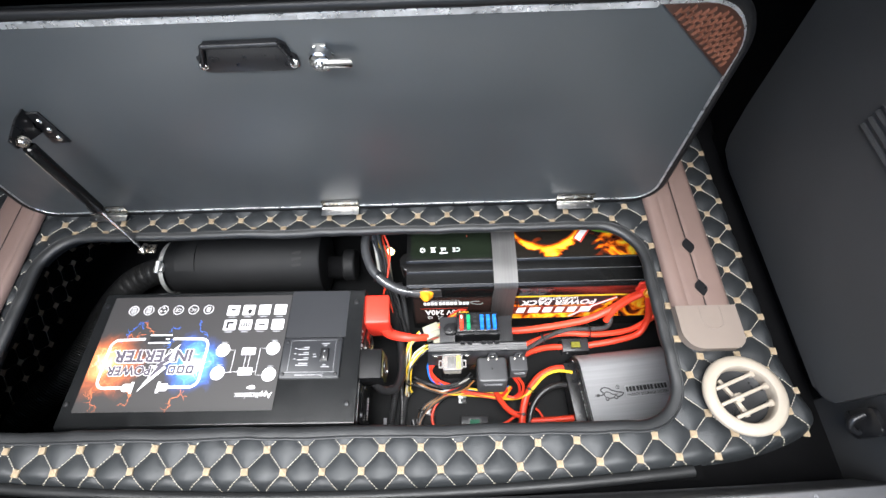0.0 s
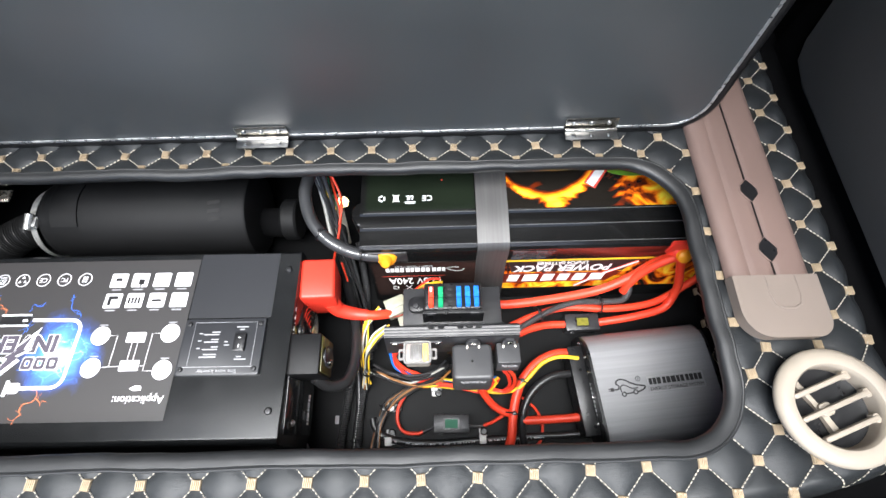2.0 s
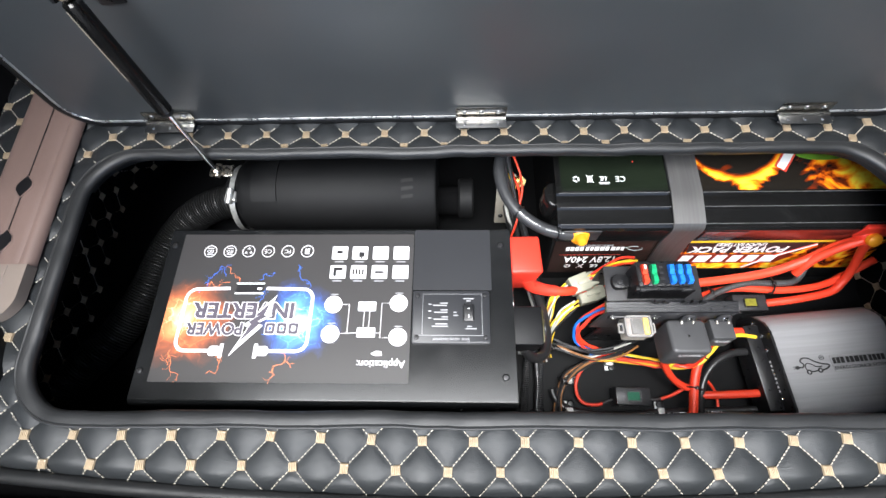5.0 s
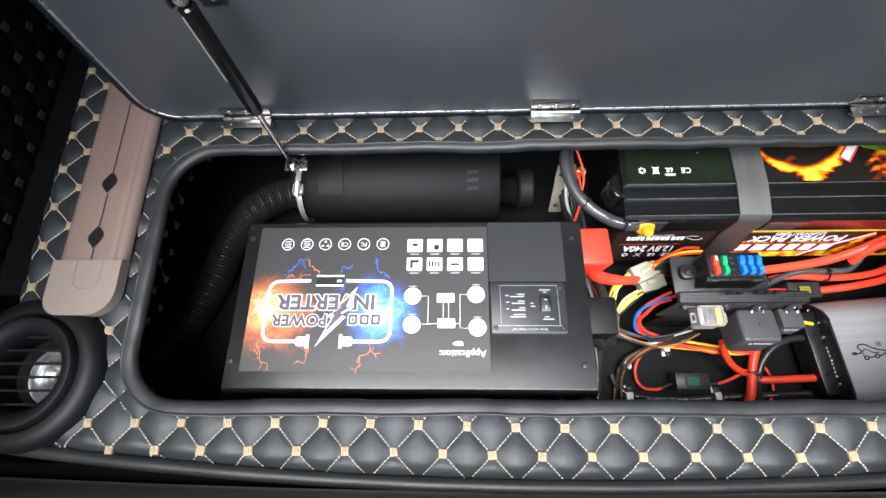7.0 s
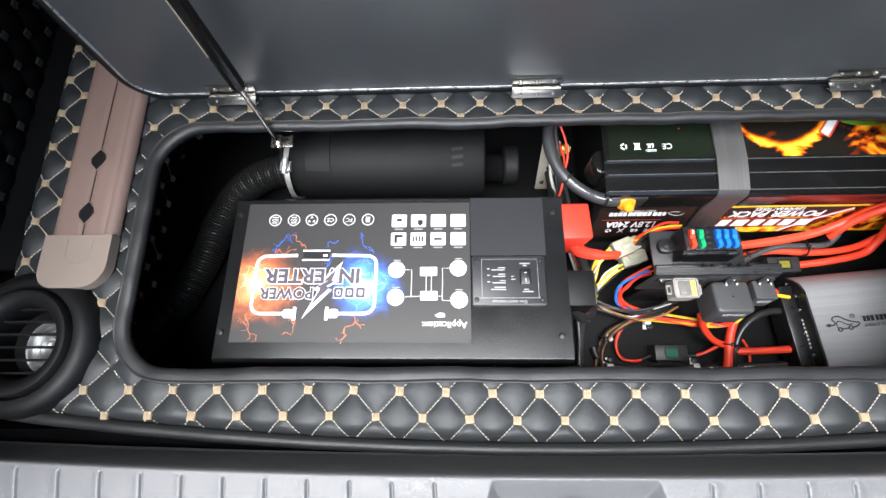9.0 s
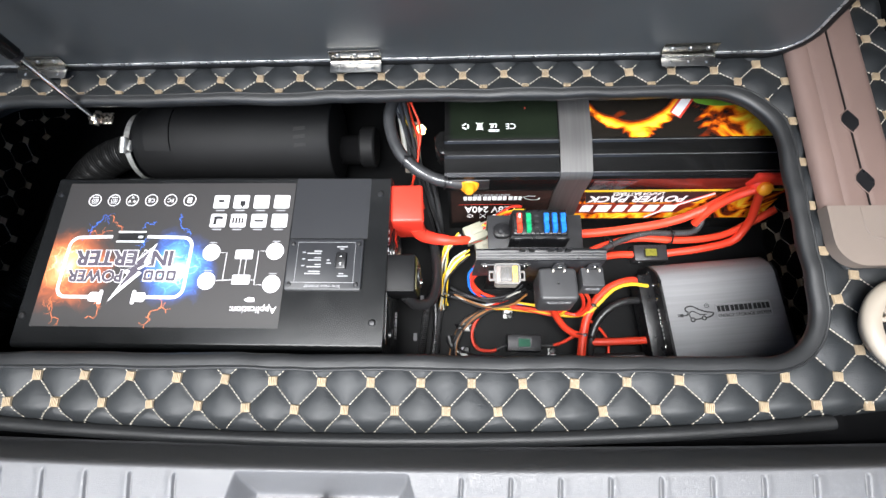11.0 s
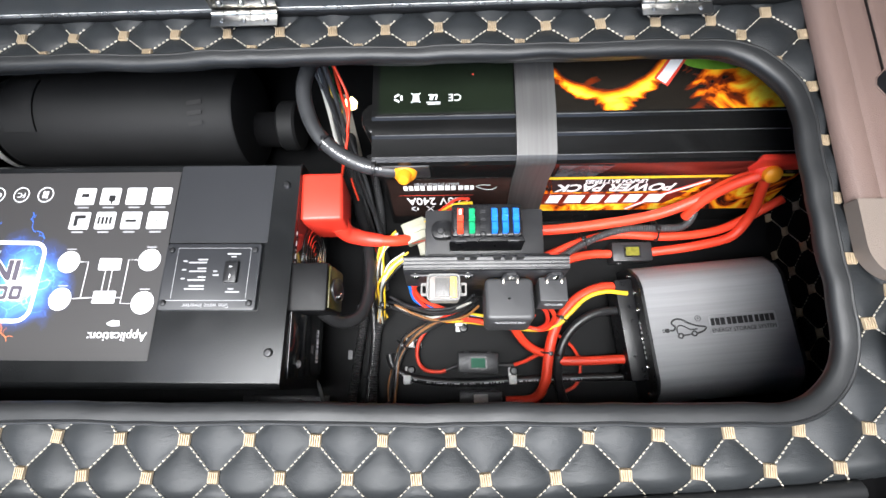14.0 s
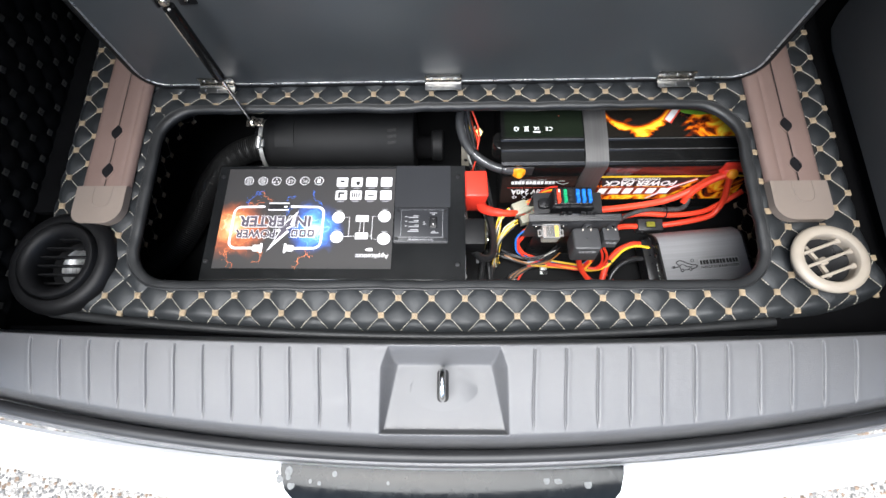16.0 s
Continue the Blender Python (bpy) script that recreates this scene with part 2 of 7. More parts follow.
def lathe(profile, at, seg=48, m=None, caps=True):
    """A turned body: profile of (radius, height) round the upright axis at `at`."""
    bm = bmesh.new()
    rings = []
    for r, h in profile:
        rings.append([bm.verts.new((r * math.cos(2 * math.pi * k / seg), r * math.sin(2 * math.pi * k / seg), h)) for k in range(seg)])
    for u, v in zip(rings, rings[1:]):
        for k in range(seg):
            bm.faces.new((u[k], u[(k + 1) % seg], v[(k + 1) % seg], v[k]))
    for ring in (rings[0], rings[-1]) if caps else ():
        try:
            bm.faces.new(ring)
        except ValueError:
            pass
    bmesh.ops.remove_doubles(bm, verts=bm.verts[:], dist=1e-6)
    bm.transform(Matrix.Translation(at) @ (m if m is not None else Matrix()))
    return bm


def rod(a, b, r0, r1=None, seg=20, bevel=0.0):
    a, b = Vector(a), Vector(b)
    r1 = r0 if r1 is None else r1
    h = (b - a).length
    turn = (b - a).to_track_quat("Z", "Y").to_matrix().to_4x4()
    prof = [(0, 0), (r0 - bevel, 0), (r0, bevel), (r1, h - bevel), (r1 - bevel, h), (0, h)] if bevel else [(0, 0), (r0, 0), (r1, h), (0, h)]
    return lathe([(max(r, 1e-5), z) for r, z in prof], a, seg, turn)


def merge(*bms):
    bm = bmesh.new()
    for b in bms:
        me = bpy.data.meshes.new("tmp")
        b.to_mesh(me)
        bm.from_mesh(me)
        bpy.data.meshes.remove(me)
        b.free()
    return bm


def plane_m(o, x, y):
    """The pose that lays a drawing's x and y along two directions, from o."""
    x, y = Vector(x).normalized(), Vector(y).normalized()
    z = x.cross(y)
    return Matrix(((x.x, y.x, z.x, o[0]), (x.y, y.y, z.y, o[1]), (x.z, y.z, z.z, o[2]), (0, 0, 0, 1)))


def lettering(text, size, m, depth=0.0004, align="CENTER", shear=0.0, squeeze=1.0, bold=0.0):
    cu = bpy.data.curves.new("t", "FONT")
    cu.body, cu.size, cu.align_x, cu.align_y, cu.shear, cu.resolution_u = text, size, align, "CENTER", shear, 3
    cu.extrude, cu.offset = depth / 2, bold
    ob = bpy.data.objects.new("t", cu)
    me = bpy.data.meshes.new_from_object(ob)
    bm = bmesh.new()
    bm.from_mesh(me)
    bpy.data.objects.remove(ob)
    bpy.data.meshes.remove(me)
    bpy.data.curves.remove(cu)
    bm.transform(m @ Matrix.Translation((0, 0, depth / 2)) @ Matrix.Diagonal((squeeze, 1, 1, 1)))
    return bm


def grid_mesh(name, xs, ys, fn, keep, material, parent=None):
    """A sheet over the grid xs by ys; fn gives the place for (x, y), keep tells which cells stay."""
    X, Y = np.meshgrid(xs, ys)
    co = fn(X, Y)
    nx, ny = len(xs), len(ys)
    idx = np.arange(nx * ny).reshape(ny, nx)
    cx, cy = (X[:-1, :-1] + X[1:, 1:]) / 2, (Y[:-1, :-1] + Y[1:, 1:]) / 2
    ok = keep(cx, cy)
    q = np.stack((idx[:-1, :-1], idx[:-1, 1:], idx[1:, 1:], idx[1:, :-1]), -1)[ok]
    used, inv = np.unique(q, return_inverse=True)
    flat = np.stack(co, -1).reshape(-1, 3)[used]
    me = bpy.data.meshes.new(name)
    me.from_pydata(flat.tolist(), [], inv.reshape(-1, 4).tolist())
    me.polygons.foreach_set("use_smooth", [True] * len(me.polygons))
    me.materials.append(material)
    ob = new(name, me)
    ob.parent = parent
    return ob


# ---- structure: boot floor, well, walls, sill, bumper, ground ----
TOP = 0.700
MID = -0.215            # the car's middle line
# opening: inner edge of the binding
OX0, OX1, OY0, OY1 = -0.727, 0.294, 0.122, 0.436
XK = np.array([-30, -26, -21, 0, 19, 23, 24, 28], float)
XV = np.array([-0.995, -0.883, -0.743, -0.182, 0.3205, 0.432, 0.4605, 0.570])
YK = np.array([-4, -1, 0, 14, 22], float)
YV = np.array([-0.019, 0.064, 0.0925, 0.4745, 0.693])


def row_shift(x, j):
    """The last row behind the well sits a little further back."""
    return 0.0070 * np.clip(1 - abs(j - 13), 0, 1) * np.clip((x - OX0) / 0.03, 0, 1) * np.clip((OX1 - x) / 0.03, 0, 1)


def lattice_xy(k, j):
    """The place of the lattice knot k, j; the rows run a little askew, as the panel was sewn."""
    x, y = float(np.interp(k, XK, XV)), float(np.interp(j, YK, YV))
    near = float(np.clip((4 - j) / 3, 0, 1))
    far = float(np.clip((j - 11) / 2, 0, 1))
    inside = 1.0 if k < 18.5 else 0.0
    x += near * (0.001 + 0.0008 * max(k, 0)) - far * inside * 0.004
    y += near * 0.005 * float(np.clip((-0.26 - x) / 0.20, 0, 1)) + near * 0.010 * float(np.clip((x - 0.02) / 0.26, 0, 1)) + (1 - near) * (0.009 * float(np.clip((x - 0.24) / 0.06, 0, 1)) + 0.006 * float(np.clip((x - 0.40) / 0.03, 0, 1)))
    y += row_shift(x, j)
    return x, y


def lattice_kj(X, Y):
    J = np.interp(Y, YV, YK)
    near, far = np.clip((4 - J) / 3, 0, 1), np.clip((J - 11) / 2, 0, 1)
    Y2 = Y - near * 0.005 * np.clip((-0.26 - X) / 0.20, 0, 1) - near * 0.010 * np.clip((X - 0.02) / 0.26, 0, 1) - (1 - near) * (0.009 * np.clip((X - 0.24) / 0.06, 0, 1) + 0.006 * np.clip((X - 0.40) / 0.03, 0, 1))
    J = np.interp(Y2, YV, YK)
    J = np.interp(Y2 - row_shift(X, J), YV, YK)
    near, far = np.clip((4 - J) / 3, 0, 1), np.clip((J - 11) / 2, 0, 1)
    K = np.interp(X, XV, XK)
    inside = np.clip((19.5 - K) / 2, 0, 1)
    X2 = X - near * (0.001 + 0.0008 * np.maximum(K, 0)) + far * inside * 0.004
    return np.interp(X2, XV, XK), J


def pillow(k, j, high):
    u, v = (k + j) / 2, (k - j) / 2
    s = np.abs(np.sin(math.pi * u)) * np.abs(np.sin(math.pi * v))
    return high * s ** 0.55


def front_edge(x):
    return 0.037 + 0.09 * (x - MID) ** 2 + 1.3 * np.clip(x - 0.36, 0, 1) ** 2


def side_edge(y):
    """Where the quilt ends towards the side panel."""
    return 0.470 + 0.018 * np.clip((0.19 - y) / 0.06, 0, 1)


def in_round(X, Y, x0, x1, y0, y1, r):
    dx = np.maximum(np.maximum(x0 + r - X, X - x1 + r), 0)
    dy = np.maximum(np.maximum(y0 + r - Y, Y - y1 + r), 0)
    return (X > x0) & (X < x1) & (Y > y0) & (Y < y1) & (dx * dx + dy * dy < r * r)


boot_floor = thing("boot_floor", "black diamond-quilted leather boot floor with cream stitching", "boot floor", (MID, 0.35, TOP - 0.02), kind="structure")


def sag(X, Y):
    """How the quilt falls off at its front edge and waves a little."""
    edge = np.clip((Y - front_edge(X)) / 0.018, 0, 1)
    side = np.clip(np.minimum(X + 0.903, side_edge(Y) - X) / 0.020, 0, 1)
    return -(0.012 + 0.016 * np.clip((X - 0.30) / 0.10, 0, 1)) * (1 - edge) ** 2 - 0.010 * (1 - side) ** 2 + 0.0012 * np.sin(X * 31 + Y * 17) * np.sin(Y * 43 - X * 7)


def floor_fn(X, Y):
    k, j = lattice_kj(X, Y)
    fe = front_edge(X)
    edge = np.clip((Y - fe) / 0.018, 0, 1)
    z = pillow(k, j, 0.0058) * (0.35 + 0.65 * edge) + sag(X, Y)
    return np.minimum(X, side_edge(Y)) - MID, np.maximum(Y, fe) - 0.35, z + 0.02 - 0.006


grid_mesh("quilted_leather", np.arange(-0.955, 0.515, 0.002), np.arange(0.026, 0.70, 0.002), floor_fn,
                  lambda X, Y: (X > -0.903) & (X < side_edge(Y) + 0.002) & (Y > front_edge(X) - 0.003) & ~in_round(X, Y, OX0 - 0.010, OX1 + 0.010, OY0 - 0.010, OY1 + 0.006, 0.060) & (np.hypot(X + 0.850, Y - 0.153) > 0.066), LEATHER, boot_floor)


def clear(x, y):
    """Whether a stitch at this place of the boot floor is in the open."""
    if y < front_edge(x) + 0.003 or y > 0.66 or x < -0.899 or x > side_edge(y) - 0.004:
        return False
    if OX0 - 0.0165 < x < OX1 + 0.0165 and OY0 - 0.0165 < y < OY1 + 0.0125 and not (min(abs(x - OX0), abs(x - OX1)) < 0.01 and min(abs(y - OY0), abs(y - OY1)) < 0.01):
        return False
    if 0.321 < x < 0.415 and y > 0.216 or -0.854 < x < -0.759 and y > 0.216:
        return False
    if math.hypot(x + 0.850, y - 0.153) < 0.080:
        return False
    if OX0 - 0.03 < x < OX1 + 0.03 and y > 0.4865:
        return False
    return True


def dash(p, q, wide, high):
    """One stitch: a low rounded bar from p to q (verts, faces)."""
    p, q = Vector(p), Vector(q)
    d = (q - p).normalized()
    n = Vector((0, 0, 1))
    s = d.cross(n).normalized() * wide
    up = n * high
    return [p - s, p + s, q + s, q - s, p - s * 0.5 + up + d * 0.0006, p + s * 0.5 + up + d * 0.0006, q + s * 0.5 + up - d * 0.0006, q - s * 0.5 + up - d * 0.0006]


BARF = ((4, 5, 6, 7), (0, 1, 5, 4), (1, 2, 6, 5), (2, 3, 7, 6), (3, 0, 4, 7))


def stitches(pairs, high_at, place, parent, name="stitching", gap=0.0042, long=0.0030, free=None):
    """Rows of stitches along lattice lines. place maps flat (x, y, height) to the surface."""
    vs, fs = [], []
    for (x0, y0), (x1, y1) in pairs:
        a, b = Vector((x0, y0, 0)), Vector((x1, y1, 0))
        n = max(2, int((b - a).length / gap))
        for i in range(1, n):
            c = a.lerp(b, (i + 0.0) / n)
            if free and not free(c.x, c.y):
                continue
            d = (b - a).normalized() * long / 2
            base = len(vs)
            for v in dash(c - d, c + d, 0.00050, 0.0012):
                vs.append(place(v.x, v.y, v.z + high_at))
            fs += [tuple(base + f for f in face) for face in BARF]
    me = bpy.data.meshes.new(name)
    me.from_pydata(vs, [], fs)
    me.materials.append(THREAD)
    ob = new(name, me)
    ob.parent = parent
    return tagged(ob, "cream stitching in rows", kind="stuff")


def tuft_mesh(material):
    bm = bmesh.new()
    for i in range(5):
        x = -0.0044 + 0.0022 * i
        w = 0.00105
        pts = ((x - w, -0.0047), (x + w, -0.0047), (x + w, 0.0047), (x - w, 0.0047))
        lo = [bm.verts.new((px, py, -0.001)) for px, py in pts]
        hi = [bm.verts.new((x + (px - x) * 0.5, py * 0.85, 0.0016)) for px, py in pts]
        bm.faces.new(hi)
        for a in range(4):
            bm.faces.new((lo[a], lo[(a + 1) % 4], hi[(a + 1) % 4], hi[a]))
    return mesh_of("tuft", bm, material, False)


TUFT_MESH = tuft_mesh(TUFT)
SHADETUFT_MESH = tuft_mesh(SHADETUFT)
pairs, knots = [], []
for k in range(-29, 28):
    for j in range(-3, 22):
        if (k + j) % 2:
            continue
        x, y = lattice_xy(k, j)
        if clear(x, y):
            knots.append((x, y))
        for dk in (1, -1):
            pairs.append(((x, y), lattice_xy(k + dk, j + 1)))
stitches(pairs, 0.0160, lambda x, y, z: (x - MID, y - 0.35, z + float(sag(x, y))), boot_floor, free=clear)
for x, y in knots:
    o = new("tuft", TUFT_MESH)
    o.parent = boot_floor
    o.matrix_basis = pose(x - MID, y - 0.35, 0.0166 + float(sag(x, y)), 0, 0, random.uniform(-7, 7)) @ Matrix.Diagonal((random.uniform(0.76, 0.90), random.uniform(0.98, 1.16), 1, 1))

# binding round the opening: a soft vinyl roll with a flat lip going down
def binding_path(grow, z, n=14):
    pts = rounded(OX0 - grow, OX1 + grow, OY0 - grow, OY1 + grow, [0.058 + grow, 0.058 + grow, 0.067 + grow, 0.058 + grow], n)
    out = []
    for (x0, y0), (x1, y1) in zip(pts, pts[1:] + pts[:1]):
        steps = 80 if math.hypot(x1 - x0, y1 - y0) > 0.1 else 1
        for i in range(steps):
            x, y = x0 + (x1 - x0) * i / steps, y0 + (y1 - y0) * i / steps
            y = y if y < OY1 else OY1 + (y - OY1) * 0.74
            w = 0.0019 * noise.noise((x * 11, y * 11, 3.1)) + 0.0009 * noise.noise((x * 40, y * 40, 1.7))
            out.append(Vector((x + w, y + w, z + 1.2 * w)))
    return out


def ring_strip(rows, closed=True):
    bm = bmesh.new()
    vv = [[bm.verts.new(p) for p in r] for r in rows]
    n = len(rows[0])
    for a, b in zip(vv, vv[1:]):
        for i in range(n if closed else n - 1):
            bm.faces.new((a[i], a[(i + 1) % n], b[(i + 1) % n], b[i]))
    return bm


opening_trim = tagged(new("trim_opening"), "black vinyl binding folded round the well opening", "trim", kind="structure")
opening_trim.location = (MID, 0.28, TOP - 0.03)
rows = [binding_path(g, z) for g, z in ((0.0165, TOP - 0.004), (0.0157, TOP + 0.0036), (0.0136, TOP + 0.0060), (0.0088, TOP + 0.0058), (0.0042, TOP + 0.0046), (0.0013, TOP + 0.0026), (0.0, TOP - 0.001), (0.0015, TOP - 0.006), (0.008, TOP - 0.010), (0.020, TOP - 0.012), (0.022, TOP - 0.030))]
part("binding", ring_strip(rows), BINDING, opening_trim)
part("piping", sweep(binding_path(0.0160, TOP + 0.0038), 0.0018, 8, closed=True), BINDING, opening_trim)

# the edge roll along the front of the quilt
roll = [Vector((x, front_edge(x) - 0.004, TOP - 0.012 + 0.0006 * math.sin(x * 60))) for x in np.arange(-0.86, 0.315, 0.02)]
single("trim_front", merge(sweep(roll, 0.0075, 10), sweep([p + Vector((0, 0.002, -0.014)) for p in roll], 0.009, 10)), BINDING, "black vinyl edge roll along the quilted floor", "trim", kind="structure")

single("wall_well_sill", box(-0.98, 0.54, -0.02, 0.052, 0.40, TOP - 0.032, 0), CARPET, "dark trim below the sill", "wall", kind="structure")
# floor board under the quilt, closing the well's roof
WX0, WX1, WY0, WY1, WZ = -0.775, 0.425, 0.088, 0.640, 0.455
deck = thing("floor_deck", "black boarded deck under the quilted leather", "floor", (MID, 0.35, TOP - 0.030), kind="structure")
for x0, x1, y0, y1, z0, z1 in ((-0.96, WX0 + 0.03, 0.250, 0.75, TOP - 0.030, TOP - 0.016), (OX1 + 0.021, 0.52, 0.045, 0.75, TOP - 0.0315, TOP - 0.030),
                               (WX0 + 0.031, OX1 + 0.0205, 0.045, OY0 - 0.020, TOP - 0.030, TOP - 0.016), (WX0 + 0.031, OX1 + 0.0205, OY1 + 0.020, 0.75, TOP - 0.030, TOP - 0.016)):
    part("board", box(x0, x1, y0, y1, z0, z1, 0), CARPET, deck, smooth=False)
single("well_floor", box(WX0 - 0.10, WX1 + 0.02, WY0 - 0.02, WY1 + 0.02, WZ - 0.02, WZ, 0), WELLBOARD, "black painted board floor of the well", "floor", kind="structure")
single("wall_well_front", box(WX0 - 0.10, WX1 + 0.02, WY0 - 0.02, WY0, WZ, TOP - 0.031, 0), WELLBOARD, "black front wall of the well", "wall", kind="structure")
single("wall_well_back", box(WX0 - 0.10, WX1 + 0.02, WY1, WY1 + 0.02, WZ, TOP - 0.031, 0), WELLBOARD, "black back wall of the well", "wall", kind="structure")


def quilted_wall(name, label, origin, xdir, ydir, w, h, k0, j0, pitch=0.0267, tufts=True, hide=None, sewn=True, lift=0.0018):
    """A quilted wall of w by h from origin, facing xdir cross ydir."""
    m = plane_m(origin, xdir, ydir)
    ob = thing(name, label, "wall", kind="structure")
    ob.matrix_basis = m

    def fn(X, Y):
        return X, Y, pillow(X / pitch + k0, Y / pitch + j0, 0.0058)

    grid_mesh("quilted_leather", np.arange(0, w + 0.004, 0.004), np.arange(0, h + 0.004, 0.004), fn, lambda X, Y: X > -1, hide or LEATHER, ob)
    ps = []
    for k in range(-2, int(w / pitch) + 3):
        for j in range(-2, int(h / pitch) + 3):
            if (k + j) % 2:
                continue
            x, y = (k - k0) * pitch, (j - j0) * pitch
            if 0.003 < x < w - 0.003 and 0.003 < y < h - 0.003 and tufts:
                o = new("tuft", TUFT_MESH if sewn else SHADETUFT_MESH)
                o.parent = ob
                o.matrix_basis = pose(x, y, 0.0030, 0, 0, random.uniform(-8, 8))
            for dk in (1, -1):
                x2, y2 = x + dk * pitch, y + pitch
                if min(x, x2) > 0 and max(x, x2) < w and y > 0 and y2 < h:
                    ps.append(((x, y), (x2, y2)))
    if sewn:
        stitches(ps, lift, lambda x, y, z: (x, y, z), ob)
    part("backing", box(0, w, 0, h, -0.02, -0.001, 0), CARPET, ob, local=True)
    return ob


# well walls: the shade under the deck is painted in by the darker leather
quilted_wall("wall_well_east", "black quilted leather wall of the well", (WX1, WY1, WZ), (0, -1, 0), (0, 0, 1), WY1 - WY0, TOP - 0.031 - WZ, 0.9, -0.3, hide=SHADELEATHER, lift=0.0008)
quilted_wall("wall_well_west", "black quilted leather wall of the well", (-0.864, WY0, WZ), (0, 1, 0), (0, 0, 1), 0.417, TOP - 0.031 - WZ, -0.24, 0.14, pitch=0.0253, hide=SHADELEATHER, lift=0.0006)
quilted_wall("wall_well_corner", "black quilted leather corner of the well", (-0.864, WY0 + 0.417, WZ), (0.55, 0.835, 0), (0, 0, 1), 0.150, TOP - 0.031 - WZ, 0.24, 0.14, pitch=0.0253, hide=SHADELEATHER, lift=0.0006)

# side walls of the boot
east = thing("wall_east", "dark grained plastic boot side panel with an access door", "wall", (0.51, 0.3, TOP), kind="structure")
part("pillar_trim", box(0.510, 0.560, -0.02, 0.1495, 0.40, 1.578, 0.004), WALLPLASTIC, east, "grained plastic pillar trim")
part("panel", box(0.511, 0.560, 0.150, 0.66, 0.40, 1.578, 0.0), CARPET, east)
part("back_panel", box(0.530, 0.560, 0.662, 1.5, 0.40, 1.578, 0.0), CARPET, east)
outline = [(0.134 + 0.028 * (1 - math.cos(a)), TOP + 0.004 + 0.028 * (1 - math.sin(a))) for a in np.linspace(0, math.pi / 2, 7)] + [(0.55, TOP + 0.002), (0.590, TOP + 0.012), (0.604, TOP + 0.035), (0.612, TOP + 0.10), (0.628, TOP + 0.28), (0.640, 1.45), (0.130, 1.45)]
door = part("access_door", prism(outline, 0, 0.018, 0.006, 3, m=plane_m((0.5095, 0, 0), (0, 1, 0), (0, 0, 1)) @ Matrix.Diagonal((1, 1, -1, 1))), WALLPLASTIC, east, "flush access door of the same dark plastic")
for i in range(4):
    z = 0.948 + 0.0112 * i
    part("grille_rib", sweep([Vector((0.4925, 0.430 - 0.03 * t, z)) for t in range(6)], 0.0042, 8), WALLPLASTIC, door)
part("tie_hook", merge(prism(rounded(0.088, 0.122, 0.735, 0.785, 0.008), 0, 0.006, 0.002, m=plane_m((0.4985, 0, 0), (0, 1, 0), (0, 0, 1)) @ Matrix.Diagonal((1, 1, -1, 1))),
                              sweep(spline([(0.492, 0.095, 0.75), (0.480, 0.100, 0.755), (0.478, 0.108, 0.765), (0.490, 0.114, 0.772)], 6), 0.004, 10)), BLACKPL, east, "black moulded tie-down hook")
# leather and tufts here are coloured darker to stand for shade; stitches left out
quilted_wall("wall_west", "black quilted leather boot side wall", (-0.945, 0.02, TOP - 0.02), (0, 1, 0), (0, 0, 1), 0.68, 0.42, 0.7, 0.4, hide=SHADELEATHER, sewn=False)
single("wall_west_upper", box(-1.00, -0.946, -0.02, 1.5, 0.40, 1.578, 0), CARPET, "plain dark trim of the boot side", "wall", kind="structure")
single("wall_cabin", box(-1.00, 0.56, 1.5, 1.54, 0.40, 1.578, 0), CARPET, "plain dark trim towards the cabin", "wall", kind="structure")
# pillars out of view, added to keep light off the floor's ends and lid corner
for side, xs in (("west", (-1.0, -0.93, -0.88)), ("east", (0.56, 0.47, 0.34))):
    lean = [(xs[0], 0.86), (xs[1], 0.86), (xs[2], 1.578), (xs[0], 1.578)]
    single("wall_shade_pillar_" + side, prism(lean if side == "west" else lean[::-1], -0.10, 0.16, 0, m=plane_m((0, 0, 0), (1, 0, 0), (0, 0, 1))), CARPET, "unseen leaning rear pillar, added to shade the boot's end", "wall", kind="structure", smooth=False)
# unseen roof; its rear edge is set to shade the upper lid
single("ceiling", box(-1.00, 0.56, 0.24, 1.54, 1.58, 1.79, 0), WALLPLASTIC, "plain dark roof lining", "ceiling", kind="structure")
single("floor_cabin", box(-0.96, 0.53, 0.70, 1.5, 0.60, 0.66, 0), CARPET, "dark carpeted cabin floor", "floor", kind="structure")


# sill: a moulded scuff plate, curved in plan, with ribs and a latch pocket
def sill_front(x):
    return -0.110 + 0.147 * (x - MID) ** 2


RIBS = [-0.3515 - 0.0425 * i - 0.0012 * max(i - 8, 0) ** 1.5 for i in range(12)] + [-0.083 + 0.0448 * i for i in range(12)]


def smooth(e0, e1, x):
    t = np.clip((x - e0) / (e1 - e0), 0, 1)
    return t * t * (3 - 2 * t)


